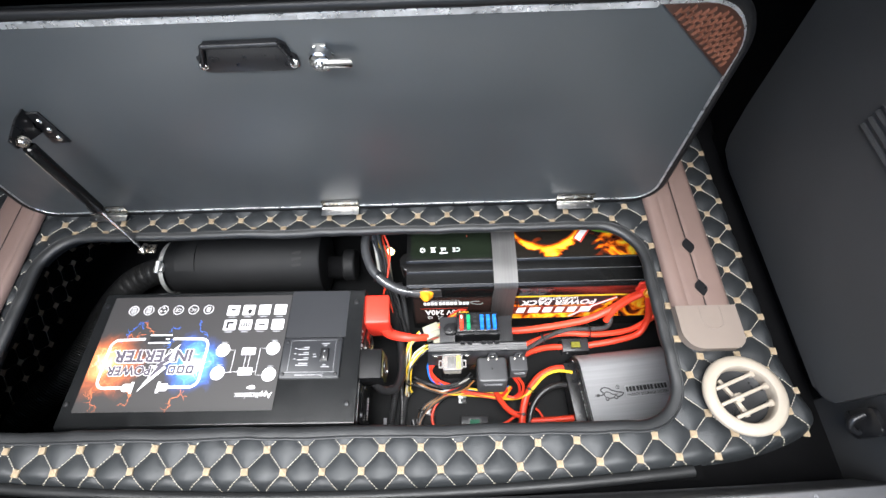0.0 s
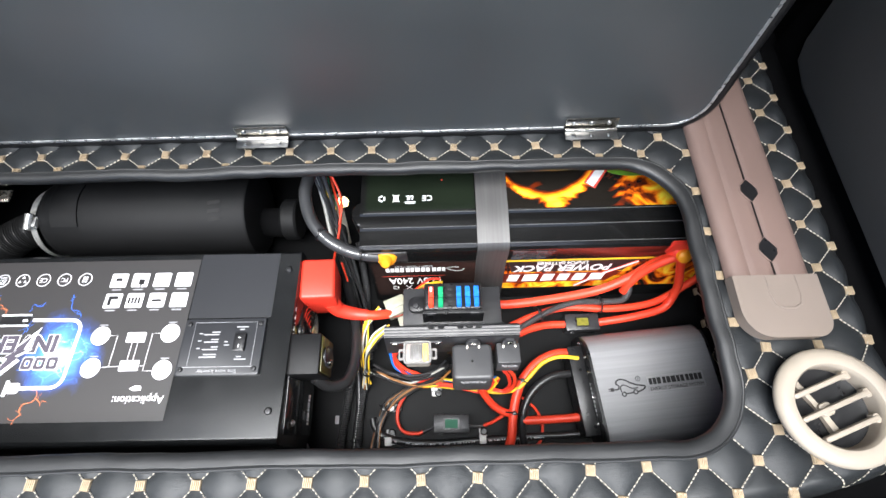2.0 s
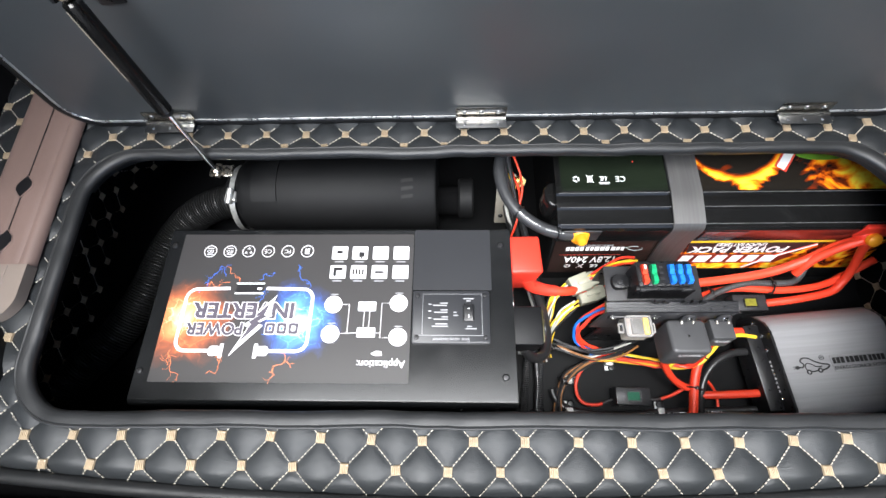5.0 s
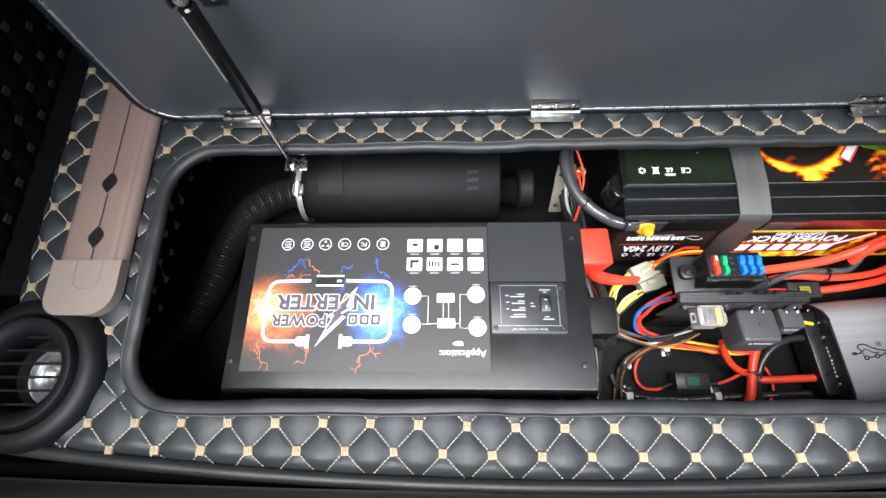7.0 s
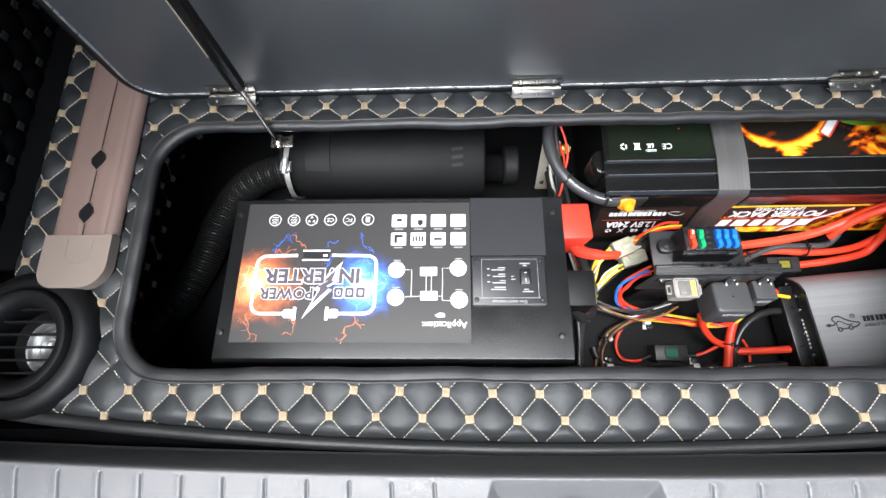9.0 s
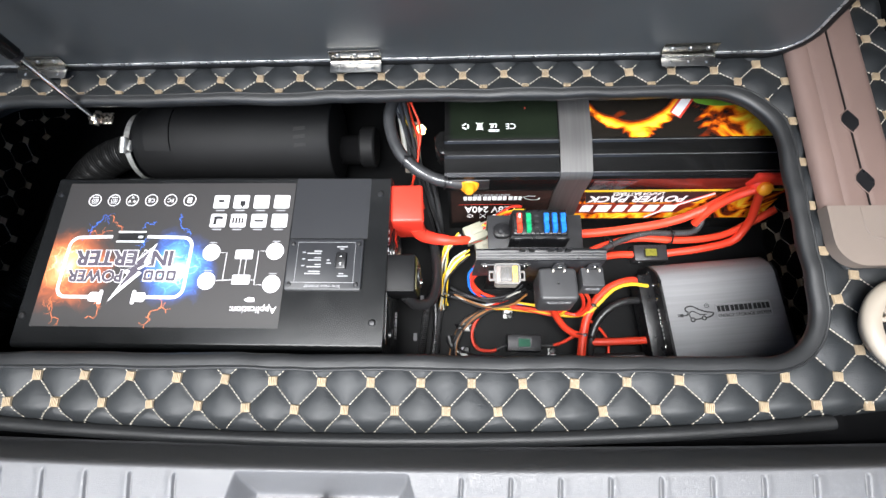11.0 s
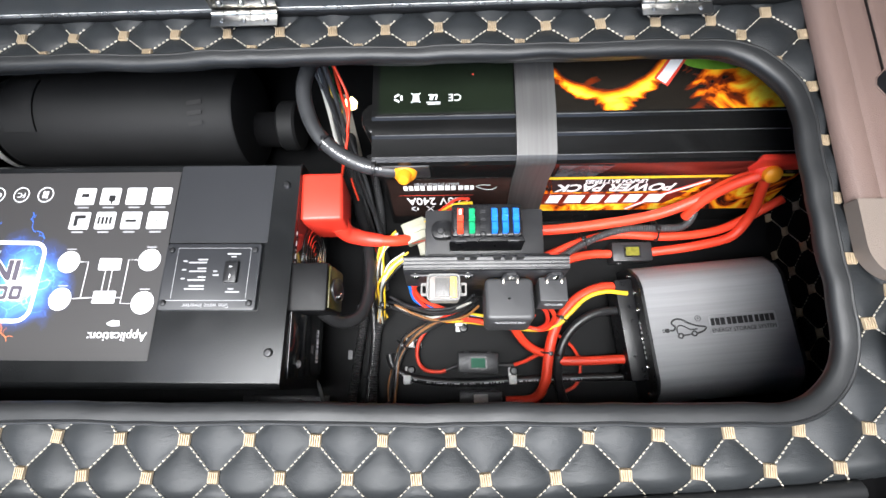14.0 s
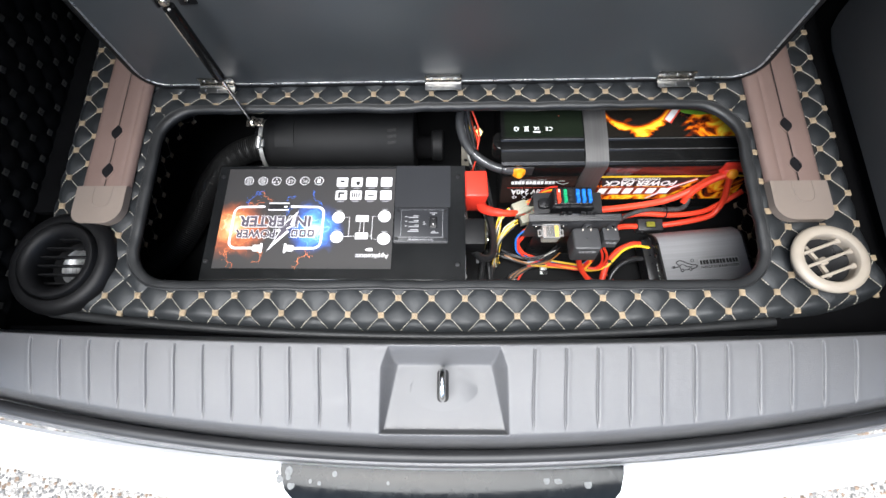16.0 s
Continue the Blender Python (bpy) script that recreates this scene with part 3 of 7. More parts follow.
def sill_fn(X, S):
    """S runs from the boot's side (0) to the outer lip (1)."""
    front = sill_front(X)
    back = 0.028 + 0.030 * (X - MID) ** 2
    Y = back + (front - 0.030 - back) * S
    Z = np.full_like(X, 0.749)
    Z -= 0.060 * (1 - smooth(0, 0.085, S)) ** 1.5
    Z -= 0.020 * np.clip((S - 0.08) / 0.80, 0, 1) ** 1.7
    d = front - Y
    Z -= 0.022 * smooth(-0.004, 0.020, d) + 0.02 * smooth(0.018, 0.030, d)
    for rx in RIBS:
        side = 1 if rx < MID else -1
        bow = side * (0.0042 * smooth(0.1, 0.8, S) * (1 + 1.2 * abs(rx - MID)) + 0.0016 * np.sin((S - 0.10) * 4.5))
        run = smooth(0.105, 0.122, S) * (1 - smooth(0.66, 0.80, S))
        Z += run * (0.0005 * np.exp(-((X - rx - bow + side * 0.004) / 0.0035) ** 2) - 0.0034 * np.exp(-((X - rx - bow) / 0.0012) ** 2))
    # pocket: sloping back and side walls, wider towards the front
    away = np.abs(X - MID - 0.002)
    outer = 0.081 + 0.010 * np.clip((0.014 - Y) / 0.030, 0, 1)
    inner = 0.069 + 0.018 * np.clip((-0.014 - Y) / 0.090, 0, 1)
    wall = np.clip((outer - away) / (outer - inner), 0, 1)
    back_wall = np.clip((0.014 - Y) / 0.027, 0, 1)
    front_wall = np.clip((Y + 0.107) / 0.006, 0, 1)
    # rounded corners where the walls meet, and soft edges
    soft = 0.16
    pair = np.clip(0.5 + 0.5 * (back_wall - wall) / soft, 0, 1)
    dip = back_wall * (1 - pair) + wall * pair - soft * pair * (1 - pair)
    dip = smooth(0, 1, np.clip(np.minimum(dip, front_wall), 0, 1)) * 0.35 + np.clip(np.minimum(dip, front_wall), 0, 1) * 0.65
    Z = Z * (1 - dip) + 0.7185 * dip
    return X - MID, Y, Z - 0.62


sill = thing("sill", "grey grained plastic loading sill with moulded ribs and a latch pocket", "sill", (MID, 0, 0.62), kind="structure")
grid_mesh("scuff_plate", np.concatenate((np.arange(-0.99, -0.33, 0.0009), np.arange(-0.33, -0.10, 0.0012), np.arange(-0.10, 0.56, 0.0009))), np.linspace(0, 1, 130), sill_fn, lambda X, Y: X > -9, SILLPLASTIC, sill)


def plan_curve(off, z, x0=-0.99, x1=0.56, flare=0.0):
    return [Vector((x, sill_front(x) + off - flare * (x - MID) ** 2, z)) for x in np.linspace(x0, x1, 54)]


part("seal", sweep(plan_curve(-0.026, 0.724), 0.0085, 12), RUBBER, sill, "black rubber door seal")
part("outer_trim", ring_strip([plan_curve(o, z) for o, z in ((-0.030, 0.718), (-0.034, 0.722), (-0.038, 0.7215), (-0.042, 0.715), (-0.043, 0.69))], False), SILLPLASTIC, sill)
striker = thing("latch_striker", "chromed steel latch loop in the sill pocket", "striker", (MID, -0.04, 0.721))
part("loop", tube([(MID, -0.018, 0.716), (MID, -0.019, 0.742), (MID, -0.025, 0.751), (MID, -0.042, 0.753), (MID, -0.056, 0.747), (MID, -0.060, 0.716)], 0.0046, 12), CHROME, striker)
ov = [(0.0495 * math.cos(t), 0.031 * math.sin(t)) for t in np.linspace(0, 2 * math.pi, 56, endpoint=False)]
part("cover", prism(ov, 0.7165, 0.7200, 0.0004, m=Matrix.Translation((MID + 0.001, -0.0455, 0))), SILLPLASTIC, striker, "oval grey plastic cover")
part("slot", prism(rounded(-0.0085, 0.0085, -0.022, 0.024, 0.006), 0.7190, 0.7206, 0, m=Matrix.Translation((MID, -0.042, 0))), VENTBLACK, striker)

bumper = thing("bumper", "white painted rear bumper with a gloss black insert", "bumper", (MID, -0.2, 0.3))
prof = ((-0.043, 0.700), (-0.047, 0.706), (-0.056, 0.7065), (-0.080, 0.702), (-0.100, 0.692), (-0.112, 0.672), (-0.120, 0.64), (-0.122, 0.58), (-0.122, 0.45), (-0.11, 0.34), (-0.05, 0.30))
part("shell", ring_strip([plan_curve(o - 0.002, z, -1.02, 0.62, 0.011) for o, z in prof], False), PAINT, bumper)
ins = [(-0.0465, 0.7075), (-0.056, 0.7085), (-0.080, 0.704), (-0.101, 0.6935), (-0.114, 0.673), (-0.1225, 0.64), (-0.1245, 0.58)]
part("insert", ring_strip([[p for p in plan_curve(o, z, -0.447 + (0, 0, 0.006, 0.022, 0.05, 0.06, 0.06)[i], 0.039 - (0, 0, 0.006, 0.022, 0.05, 0.06, 0.06)[i])] for i, (o, z) in enumerate(ins)], False), GLOSSBLACK, bumper, "gloss black plastic insert with water spots")

random.seed(8)
DULL = mat("dried_water", (0.10, 0.105, 0.105), 0.5, vary=0.3, vary_scale=300)
for i in range(14):
    x = random.choice((-0.44, -0.40, -0.36, -0.30, -0.06, -0.01)) + random.uniform(-0.012, 0.012)
    o_ = random.uniform(-0.075, -0.054)
    z = 0.7085 + (o_ + 0.056) * 0.1875 + 0.0004
    r_ = random.uniform(0.002, 0.0055)
    part("water_spot", prism([(x + r_ * math.cos(a), sill_front(x) + o_ + r_ * random.uniform(1.0, 1.3) * math.sin(a)) for a in np.linspace(0, 2 * math.pi, 12, endpoint=False)], z - 0.001, z + 0.0001), DULL, bumper)

# ground: one sheet, with loose stones near the car
single("ground", box(-300, 300, -300, 300, -0.05, 0.0, 0), GRAVEL, "pale gravel ground", "ground", kind="structure")
STONES = [mat("pale_stone", (0.42, 0.40, 0.37), 0.8, vary=0.3, vary_scale=90), mat("grey_stone", (0.20, 0.195, 0.185), 0.8, vary=0.3, vary_scale=90), mat("brown_stone", (0.22, 0.16, 0.115), 0.8, vary=0.3, vary_scale=90)]
rng = np.random.default_rng(12)
sv, sf, si = [], [], []
for x0, x1 in ((-2.1, -0.25), (0.15, 1.45)):
    for gx in np.arange(x0, x1, 0.0115):
        for gy in np.arange(-0.95, -0.12, 0.0115):
            r = rng.uniform(0.0045, 0.0090)
            cx, cy = gx + rng.uniform(-0.004, 0.004), gy + rng.uniform(-0.004, 0.004)
            a0 = rng.uniform(0, 3)
            b0 = len(sv)
            for i in range(4):
                a, q = a0 + i * 1.571, r * rng.uniform(0.7, 1.15)
                sv.append((cx + q * math.cos(a), cy + q * math.sin(a), r * 0.3))
            sv.append((cx, cy, r * rng.uniform(0.8, 1.1)))
            sf += [(b0 + i, b0 + (i + 1) % 4, b0 + 4) for i in range(4)]
            sf.append((b0 + 3, b0 + 2, b0 + 1, b0))
            si += [int(rng.choice(3, p=(0.55, 0.27, 0.18)))] * 5
gm = bpy.data.meshes.new("gravel")
gm.from_pydata(sv, [], sf)
for m_ in STONES:
    gm.materials.append(m_)
gm.polygons.foreach_set("material_index", si)
tagged(new("gravel", gm), "loose pale grey and brown gravel beside the car", "gravel", kind="stuff")

# the yard's far side, behind the camera: a dark hedge closing the view
single("backdrop", merge(box(-1.8, 16, -10.5, -9.3, 0.0, 3.6, 0), box(14, 16, -9.3, 6, 0.0, 3.0, 0)), HEDGE, "dark green hedge on the far side of the yard", "backdrop", kind="structure", smooth=False)


# ---- lid, hinges, strut, side rails, vents ----
LEAN_Y = 0.055          # how far the lid leans back per metre of height


def lid_y(z):
    return 0.492 + LEAN_Y * (z - TOP)


LID_M = plane_m((0, lid_y(TOP), TOP), (1, 0, 0), (0, LEAN_Y, 1))   # lid drawing: x along, y up from the hinges; z towards the camera
LX0, LX1, LH = -0.768, 0.338, 0.366
lid = thing("well_lid", "black board lid standing open on its hinges", "lid", (MID, 0.50, TOP))
lid_outline = rounded(LX0, LX1, 0.006, LH, [0.040, 0.040, 0.070, 0.070], 8)
part("board", prism(lid_outline, -0.014, 0.0, 0.001, m=LID_M), LIDBOARD, lid)
part("leather_back", prism(rounded(LX0 - 0.004, LX1 + 0.004, 0.008, LH + 0.004, [0.044, 0.044, 0.074, 0.074], 8), -0.026, -0.0145, 0.002, m=LID_M), LEATHER, lid, "black leather facing on the far side")


def lid_loop(grow, z):
    pts = rounded(LX0 - grow, LX1 + grow, 0.006 - grow, LH + grow, [0.040 + grow, 0.040 + grow, 0.070 + grow, 0.070 + grow], 10)
    out = []
    for (x0, y0), (x1, y1) in zip(pts, pts[1:] + pts[:1]):
        steps = 50 if math.hypot(x1 - x0, y1 - y0) > 0.1 else 1
        for i in range(steps):
            x, y = x0 + (x1 - x0) * i / steps, y0 + (y1 - y0) * i / steps
            w = 0.0012 * noise.noise((x * 12, y * 12, 5.1))
            out.append(LID_M @ Vector((x + w, y + w * 0.6, z)))
    return out


part("foil_edge", ring_strip([lid_loop(g, z) for g, z in ((0.0002, -0.002), (0.0002, 0.0006), (-0.0034, 0.0012), (-0.0038, 0.0003))]), TAPE, lid, "crinkled silver foil edge strip")
part("leather_edge", sweep(lid_loop(0.005, -0.006), 0.0075, 10, closed=True), EDGEWRAP, lid, "black leather edge wrap")
part("foil_top", prism(rounded(-0.71, 0.215, LH - 0.0070, LH - 0.0002, 0.001, 1), 0.0004, 0.0017, 0, m=LID_M), TAPE, lid, "crinkled silver foil edge strip")
# woven brown corner
arc = [p for p in rounded(LX0 + 0.003, LX1 - 0.0025, 0.0, LH - 0.003, [0.04, 0.04, 0.067, 0.067], 8) if p[0] > 0.25 and p[1] > 0.27]
part("corner_patch", prism([(0.3345, 0.264)] + arc + [(0.220, LH - 0.0035)], 0.0002, 0.0021, 0, m=LID_M), WOVEN, lid, "brown woven leatherette corner")
wv, wf = [], []
# flat strands lie slantwise, each row set off by half a strand
SD, SN = Vector((0.64, 0.768)), Vector((0.768, -0.64))
for i in range(-24, 26):
    for j in range(-24, 26):
        c = Vector((0.27, 0.32)) + SD * (0.0125 * i + (0.0062 if j % 2 else 0)) + SN * (0.0050 * j)
        cx, cy = c.x, c.y
        edge = 0.222 + (0.3290 - 0.222) * (LH - 0.0068 - cy) / (LH - 0.0068 - 0.268)
        if cx < edge + 0.0085 or cx > 0.3315 or cy > LH - 0.0085 or cy < 0.272 or (cx > 0.268 and cy > 0.296 and math.hypot(cx - 0.268, cy - 0.296) > 0.0615):
            continue
        b0 = len(wv)
        w = 0.0018
        for along, across, dz in ((-0.0052, -w, 0.0018), (0.0052, -w, 0.0018), (0.0052, w, 0.0018), (-0.0052, w, 0.0018), (-0.0026, -w * 0.5, 0.0050), (0.0026, -w * 0.5, 0.0050), (0.0026, w * 0.5, 0.0050), (-0.0026, w * 0.5, 0.0050)):
            p = c + SD * along + SN * across
            wv.append(LID_M @ Vector((p.x, p.y, dz)) - lid.location)
        wf += [tuple(b0 + f for f in face) for face in BARF]
wm = bpy.data.meshes.new("weave")
wm.from_pydata([tuple(v) for v in wv], [], wf)
wm.materials.append(mat("brown_glazed_strand", (0.145, 0.058, 0.036), 0.28, bump=0.2, bump_scale=900, vary=0.25, vary_scale=60))
wo = new("weave", wm)
wo.parent = lid
tagged(wo, "brown woven strands", kind="stuff")


def screw(at, normal, r=0.004, name_mat=None):
    """A small pan-head screw with a cross slot."""
    n = Vector(normal).normalized()
    turn = n.to_track_quat("Z", "Y").to_matrix().to_4x4()
    bm = lathe([(r, 0), (r, r * 0.25), (r * 0.75, r * 0.55), (r * 0.35, r * 0.62), (1e-5, r * 0.62)], (0, 0, 0), 16)
    c1, c2 = box(-r * 0.6, r * 0.6, -r * 0.12, r * 0.12, r * 0.4, r * 0.68, 0), box(-r * 0.12, r * 0.12, -r * 0.6, r * 0.6, r * 0.4, r * 0.68, 0)
    bm = merge(bm, c1, c2)
    bm.transform(Matrix.Translation(at) @ turn)
    return bm


def lid_at(x, z, out=0.0):
    return LID_M @ Vector((x, z - TOP, out))


LID_N = (LID_M.to_3x3() @ Vector((0, 0, 1))).normalized()

# pull handle on the lid
pull = thing("lid_pull", "black plastic pull plate screwed to the lid", "pull handle", lid_at(-0.266, 1.004, 0.0))
pm = LID_M @ Matrix.Translation((0, -TOP, 0))
part("plate", prism([(-0.326, 1.000), (-0.326, 1.016), (-0.318, 1.020), (-0.316, 1.030), (-0.309, 1.036), (-0.222, 1.037), (-0.213, 1.031), (-0.211, 1.018), (-0.204, 1.014), (-0.204, 0.999), (-0.213, 0.995), (-0.317, 0.995)], 0.0, 0.005, 0.002, m=pm), BLACKPL, pull)
part("grip", merge(rod(lid_at(-0.311, 1.033, 0.007), lid_at(-0.220, 1.034, 0.007), 0.0035, seg=12), rod(lid_at(-0.311, 1.033, 0.007), lid_at(-0.320, 1.008, 0.007), 0.003, seg=12), rod(lid_at(-0.220, 1.034, 0.007), lid_at(-0.209, 1.007, 0.007), 0.003, seg=12)), BLACKPL, pull)
for x, z in ((-0.320, 1.007), (-0.209, 1.006)):
    part("screw", screw(lid_at(x, z, 0.005), LID_N, 0.0062), CHROME, pull, "chromed screw")
# cam lock
lock = thing("cam_lock", "chromed cam lock with a steel tongue on the lid", "lock", lid_at(-0.173, 1.010))
part("barrel", rod(lid_at(-0.1735, 1.015, 0), lid_at(-0.1735, 1.015, 0.020), 0.0138, 0.0130, 28, 0.0015), CHROME, lock)
part("nut", rod(lid_at(-0.1735, 1.015, 0), lid_at(-0.1735, 1.015, 0.006), 0.0155, 0.0155, 6, 0.001), CHROME, lock)
part("tongue", prism(rounded(-0.180, -0.134, 1.0090, 1.0200, 0.004), 0.0195, 0.0215, 0.0006, m=pm), CHROME, lock, "bent bright steel tongue")
part("bolt", screw(lid_at(-0.1735, 1.0148, 0.0215), LID_N, 0.005), CHROME, lock)


def hinge(x):
    h = thing("hinge", "bright nickel butt hinge between lid and floor", "hinge", (x, 0.486, TOP + 0.004), group="lid hinges")
    part("lid_leaf", prism(rounded(x - 0.033, x + 0.033, 0.007, 0.026, 0.001), 0.0012, 0.0024, 0.0003, m=LID_M), HINGEMETAL, h)
    part("floor_leaf", box(x - 0.033, x + 0.033, 0.472, 0.486, TOP + 0.0085, TOP + 0.0100, 0.0005), SCREWMETAL, h)
    for i in range(5):
        a = x - 0.033 + 0.0132 * i
        part("knuckle", rod((a + 0.0003, 0.4865, TOP + 0.0095), (a + 0.0129, 0.4865, TOP + 0.0095), 0.0030, seg=14, bevel=0.0004), HINGEMETAL, h)
    for dx in (-0.022, 0, 0.022):
        part("screw", screw(LID_M @ Vector((x + dx, 0.018, 0.0024)), LID_N, 0.0030), SCREWMETAL, h)
        part("screw", screw((x + dx, 0.478, TOP + 0.0100), (0, 0, 1), 0.0024), SCREWMETAL, h)
    return h


for hx in (-0.634, -0.217, 0.200):
    hinge(hx)

# gas strut with its brackets
strut = thing("gas_strut", "black gas strut with a bright rod holding the lid", "gas strut", (-0.578, 0.433, 0.672))
bot, top = Vector((-0.578, 0.432, 0.676)), Vector((-0.592, 0.460, 0.930))
mid = bot.lerp(top, 0.44)
part("rod", rod(bot, mid, 0.0034, seg=14), CHROME, strut)
part("cylinder", rod(mid, top - (top - bot).normalized() * 0.008, 0.0088, seg=24, bevel=0.002), STRUTBLACK, strut)
part("collar", rod(mid - (top - bot).normalized() * 0.004, mid + (top - bot).normalized() * 0.006, 0.0078, seg=20, bevel=0.001), BLACKPL, strut)
part("stripe", prism(rounded(-0.0013, 0.0013, 0.052, 0.130, 0.0008), 0, 0.0004, m=plane_m(mid + Vector((-0.0046, -0.0078, 0)), (0.86, -0.5, 0), top - bot)), CREAM, strut, "thin pale printed line")
for name, p in (("socket", bot), ("socket", top)):
    part(name, lathe([(0.0055, -0.006), (0.0075, -0.003), (0.0075, 0.003), (0.0055, 0.006)], p, 18, Euler((radians(90), 0, 0)).to_matrix().to_4x4()), NICKEL, strut)
part("lid_bracket", merge(prism([(-0.604, 0.882), (-0.604, 0.940), (-0.583, 0.940), (-0.577, 0.884)], 0.0, 0.003, 0.0008, m=pm),
                          prism([(0.0, 0.905), (0.0, 0.945), (0.020, 0.945), (0.052, 0.936), (0.052, 0.922)], 0, 0.003, m=plane_m(lid_at(-0.600, TOP, 0), LID_N, (0, LEAN_Y, 1)) @ Matrix.Translation((0, -TOP, 0)))), BLACKPL, strut, "black steel bracket with three screws")
for x, z in ((-0.592, 0.925), (-0.590, 0.909), (-0.588, 0.893)):
    part("screw", screw(lid_at(x, z, 0.003), LID_N, 0.0042), CHROME, strut)
part("floor_bracket", merge(box(-0.592, -0.560, 0.428, 0.445, 0.6665, 0.6695, 0.001), rod((-0.578, 0.424, 0.673), (-0.578, 0.444, 0.673), 0.004, seg=12)), NICKEL, strut, "bright steel ball stud")


# side rails with leaf-shaped slots
def leaf(cx, cy, long, wide, flip=1):
    return [(cx, cy - long / 2), (cx + flip * wide * 0.45, cy - long * 0.18), (cx + flip * wide * 0.5, cy + long * 0.05), (cx + flip * wide * 0.3, cy + long * 0.26), (cx, cy + long / 2),
            (cx - flip * wide * 0.42, cy + long * 0.22), (cx - flip * wide * 0.5, cy), (cx - flip * wide * 0.34, cy - long * 0.2)]


def side_rail(x0, x1, cx, flip, round0, round1):
    rail = thing("side_rail", "taupe plastic rail cover with two leaf-shaped slots", "rail cover", ((x0 + x1) / 2, 0.4, TOP + 0.004), group="rail covers")
    zt = TOP + 0.012
    xs = np.linspace(x0, x1, 25)
    prof = []
    for x in xs:
        t = (x - x0) / (x1 - x0)
        h = 0.008 * (1 - abs(2 * t - 1) ** 7) ** 0.6
        g = 0.0022 * math.exp(-((x - cx) / 0.0022) ** 2) + 0.0016 * math.exp(-((x - cx + flip * 0.027) / 0.0025) ** 2)
        prof.append((x, TOP + 0.004 + h - g))
    pts = [(x1, TOP + 0.0), (x0, TOP + 0.0)] + prof
    part("cover", prism(pts[::-1], 0.0, 0.335, 0, m=plane_m((0, 0.620, 0), (1, 0, 0), (0, 0, 1))), TAUPE, rail)
    cap = prism(rounded(x0 - 0.001, x1 + 0.001, 0.217, 0.285, [round0, round1, 0.001, 0.001], 10), TOP, TOP + 0.0145, 0.008, 5)
    part("end_cap", cap, TAUPECAP, rail, "beige grained end cap")
    ux0, ux1 = cx - 0.014, cx + 0.018
    part("cap_rib", sweep([Vector(q) for q in [(ux0, 0.2835, TOP + 0.0146), (ux0, 0.262, TOP + 0.0146), (ux0 + 0.003, 0.252, TOP + 0.0146), (ux0 + 0.010, 0.248, TOP + 0.0146), (ux1 - 0.010, 0.248, TOP + 0.0146), (ux1 - 0.003, 0.252, TOP + 0.0146), (ux1, 0.262, TOP + 0.0146), (ux1, 0.2835, TOP + 0.0146)]], 0.0013, 8, flat=0.7), TAUPECAP, rail)
    for cy in (0.391, 0.3155):
        part("slot", prism([(x + 0.0 * y, y) for x, y in leaf(cx, cy, 0.030, 0.020, flip)], zt - 0.004, zt + 0.0006), BLACKPL, rail, "dark leaf-shaped slot")
        part("slot_rim", sweep([Vector((x, y, zt + 0.0002)) for x, y in leaf(cx, cy, 0.031, 0.021, flip)], 0.0007, 6, closed=True), TAUPE, rail)
    part("seam", box(cx - 0.0005, cx + 0.0005, 0.286, 0.575, zt - 0.003, zt - 0.0002, 0), BLACKPL, rail)
    return rail


side_rail(0.323, 0.413, 0.372, 1, 0.029, 0.019)
side_rail(-0.8455, -0.761, -0.8020, -1, 0.022, 0.031)

# cream vent
vent = thing("air_vent", "cream plastic round air vent with slanted bars", "air vent", (0.373, 0.146, TOP + 0.006))
tilt = Euler((radians(-1.8), radians(-5), 0)).to_matrix().to_4x4()
vc = Vector((0.3793, 0.1487, TOP + 0.022))
part("ring", lathe([(0.0430, -0.020), (0.0500, -0.008), (0.0538, -0.001), (0.0545, 0.0015), (0.0542, 0.0040), (0.0528, 0.0062), (0.0485, 0.0088), (0.0430, 0.0092), (0.0392, 0.0082), (0.0376, 0.0058), (0.0370, 0.000), (0.0366, -0.016)], vc, 56, tilt, False), CREAM, vent)
vm = Matrix.Translation(vc) @ tilt @ pose(0, 0, 0, 0, 0, 20)
part("throat", lathe([(0.0368, -0.0125), (0.030, -0.0138), (0.0, -0.0140)], vc, 40, tilt, False), BLACKPL, vent, "dark throat of the vent")
for i, (y, half) in enumerate(((-0.0215, 0.0285), (0.0, 0.036), (0.0205, 0.0295))):
    part("bar", prism(rounded(-half, half, y - 0.0025, y + 0.0025, 0.0023, 4), -0.003, 0.0035, 0.0018, m=vm), CREAM, vent)
part("link", prism([(-0.017, 0.0295), (-0.011, 0.0305), (-0.0085, 0.010), (-0.0060, 0.0), (-0.0065, -0.021), (-0.0055, -0.026), (-0.0105, -0.026), (-0.0125, -0.020), (-0.0115, 0.002), (-0.0135, 0.012)], -0.013, -0.0070, 0.001, m=vm), CREAM, vent)
for y_, h_ in ((-0.0215, 0.0285), (0.0, 0.036), (0.0205, 0.0295)):
    part("pivot", prism(rounded(h_ - 0.005, h_ + 0.001, y_ - 0.0045, y_ + 0.0040, 0.002, 3), -0.006, 0.002, 0.001, m=vm), CREAM, vent)
part("knuckle", prism(rounded(-0.012, 0.000, -0.006, 0.006, 0.003, 4), -0.0068, -0.003, 0.001, m=vm), CREAM, vent)

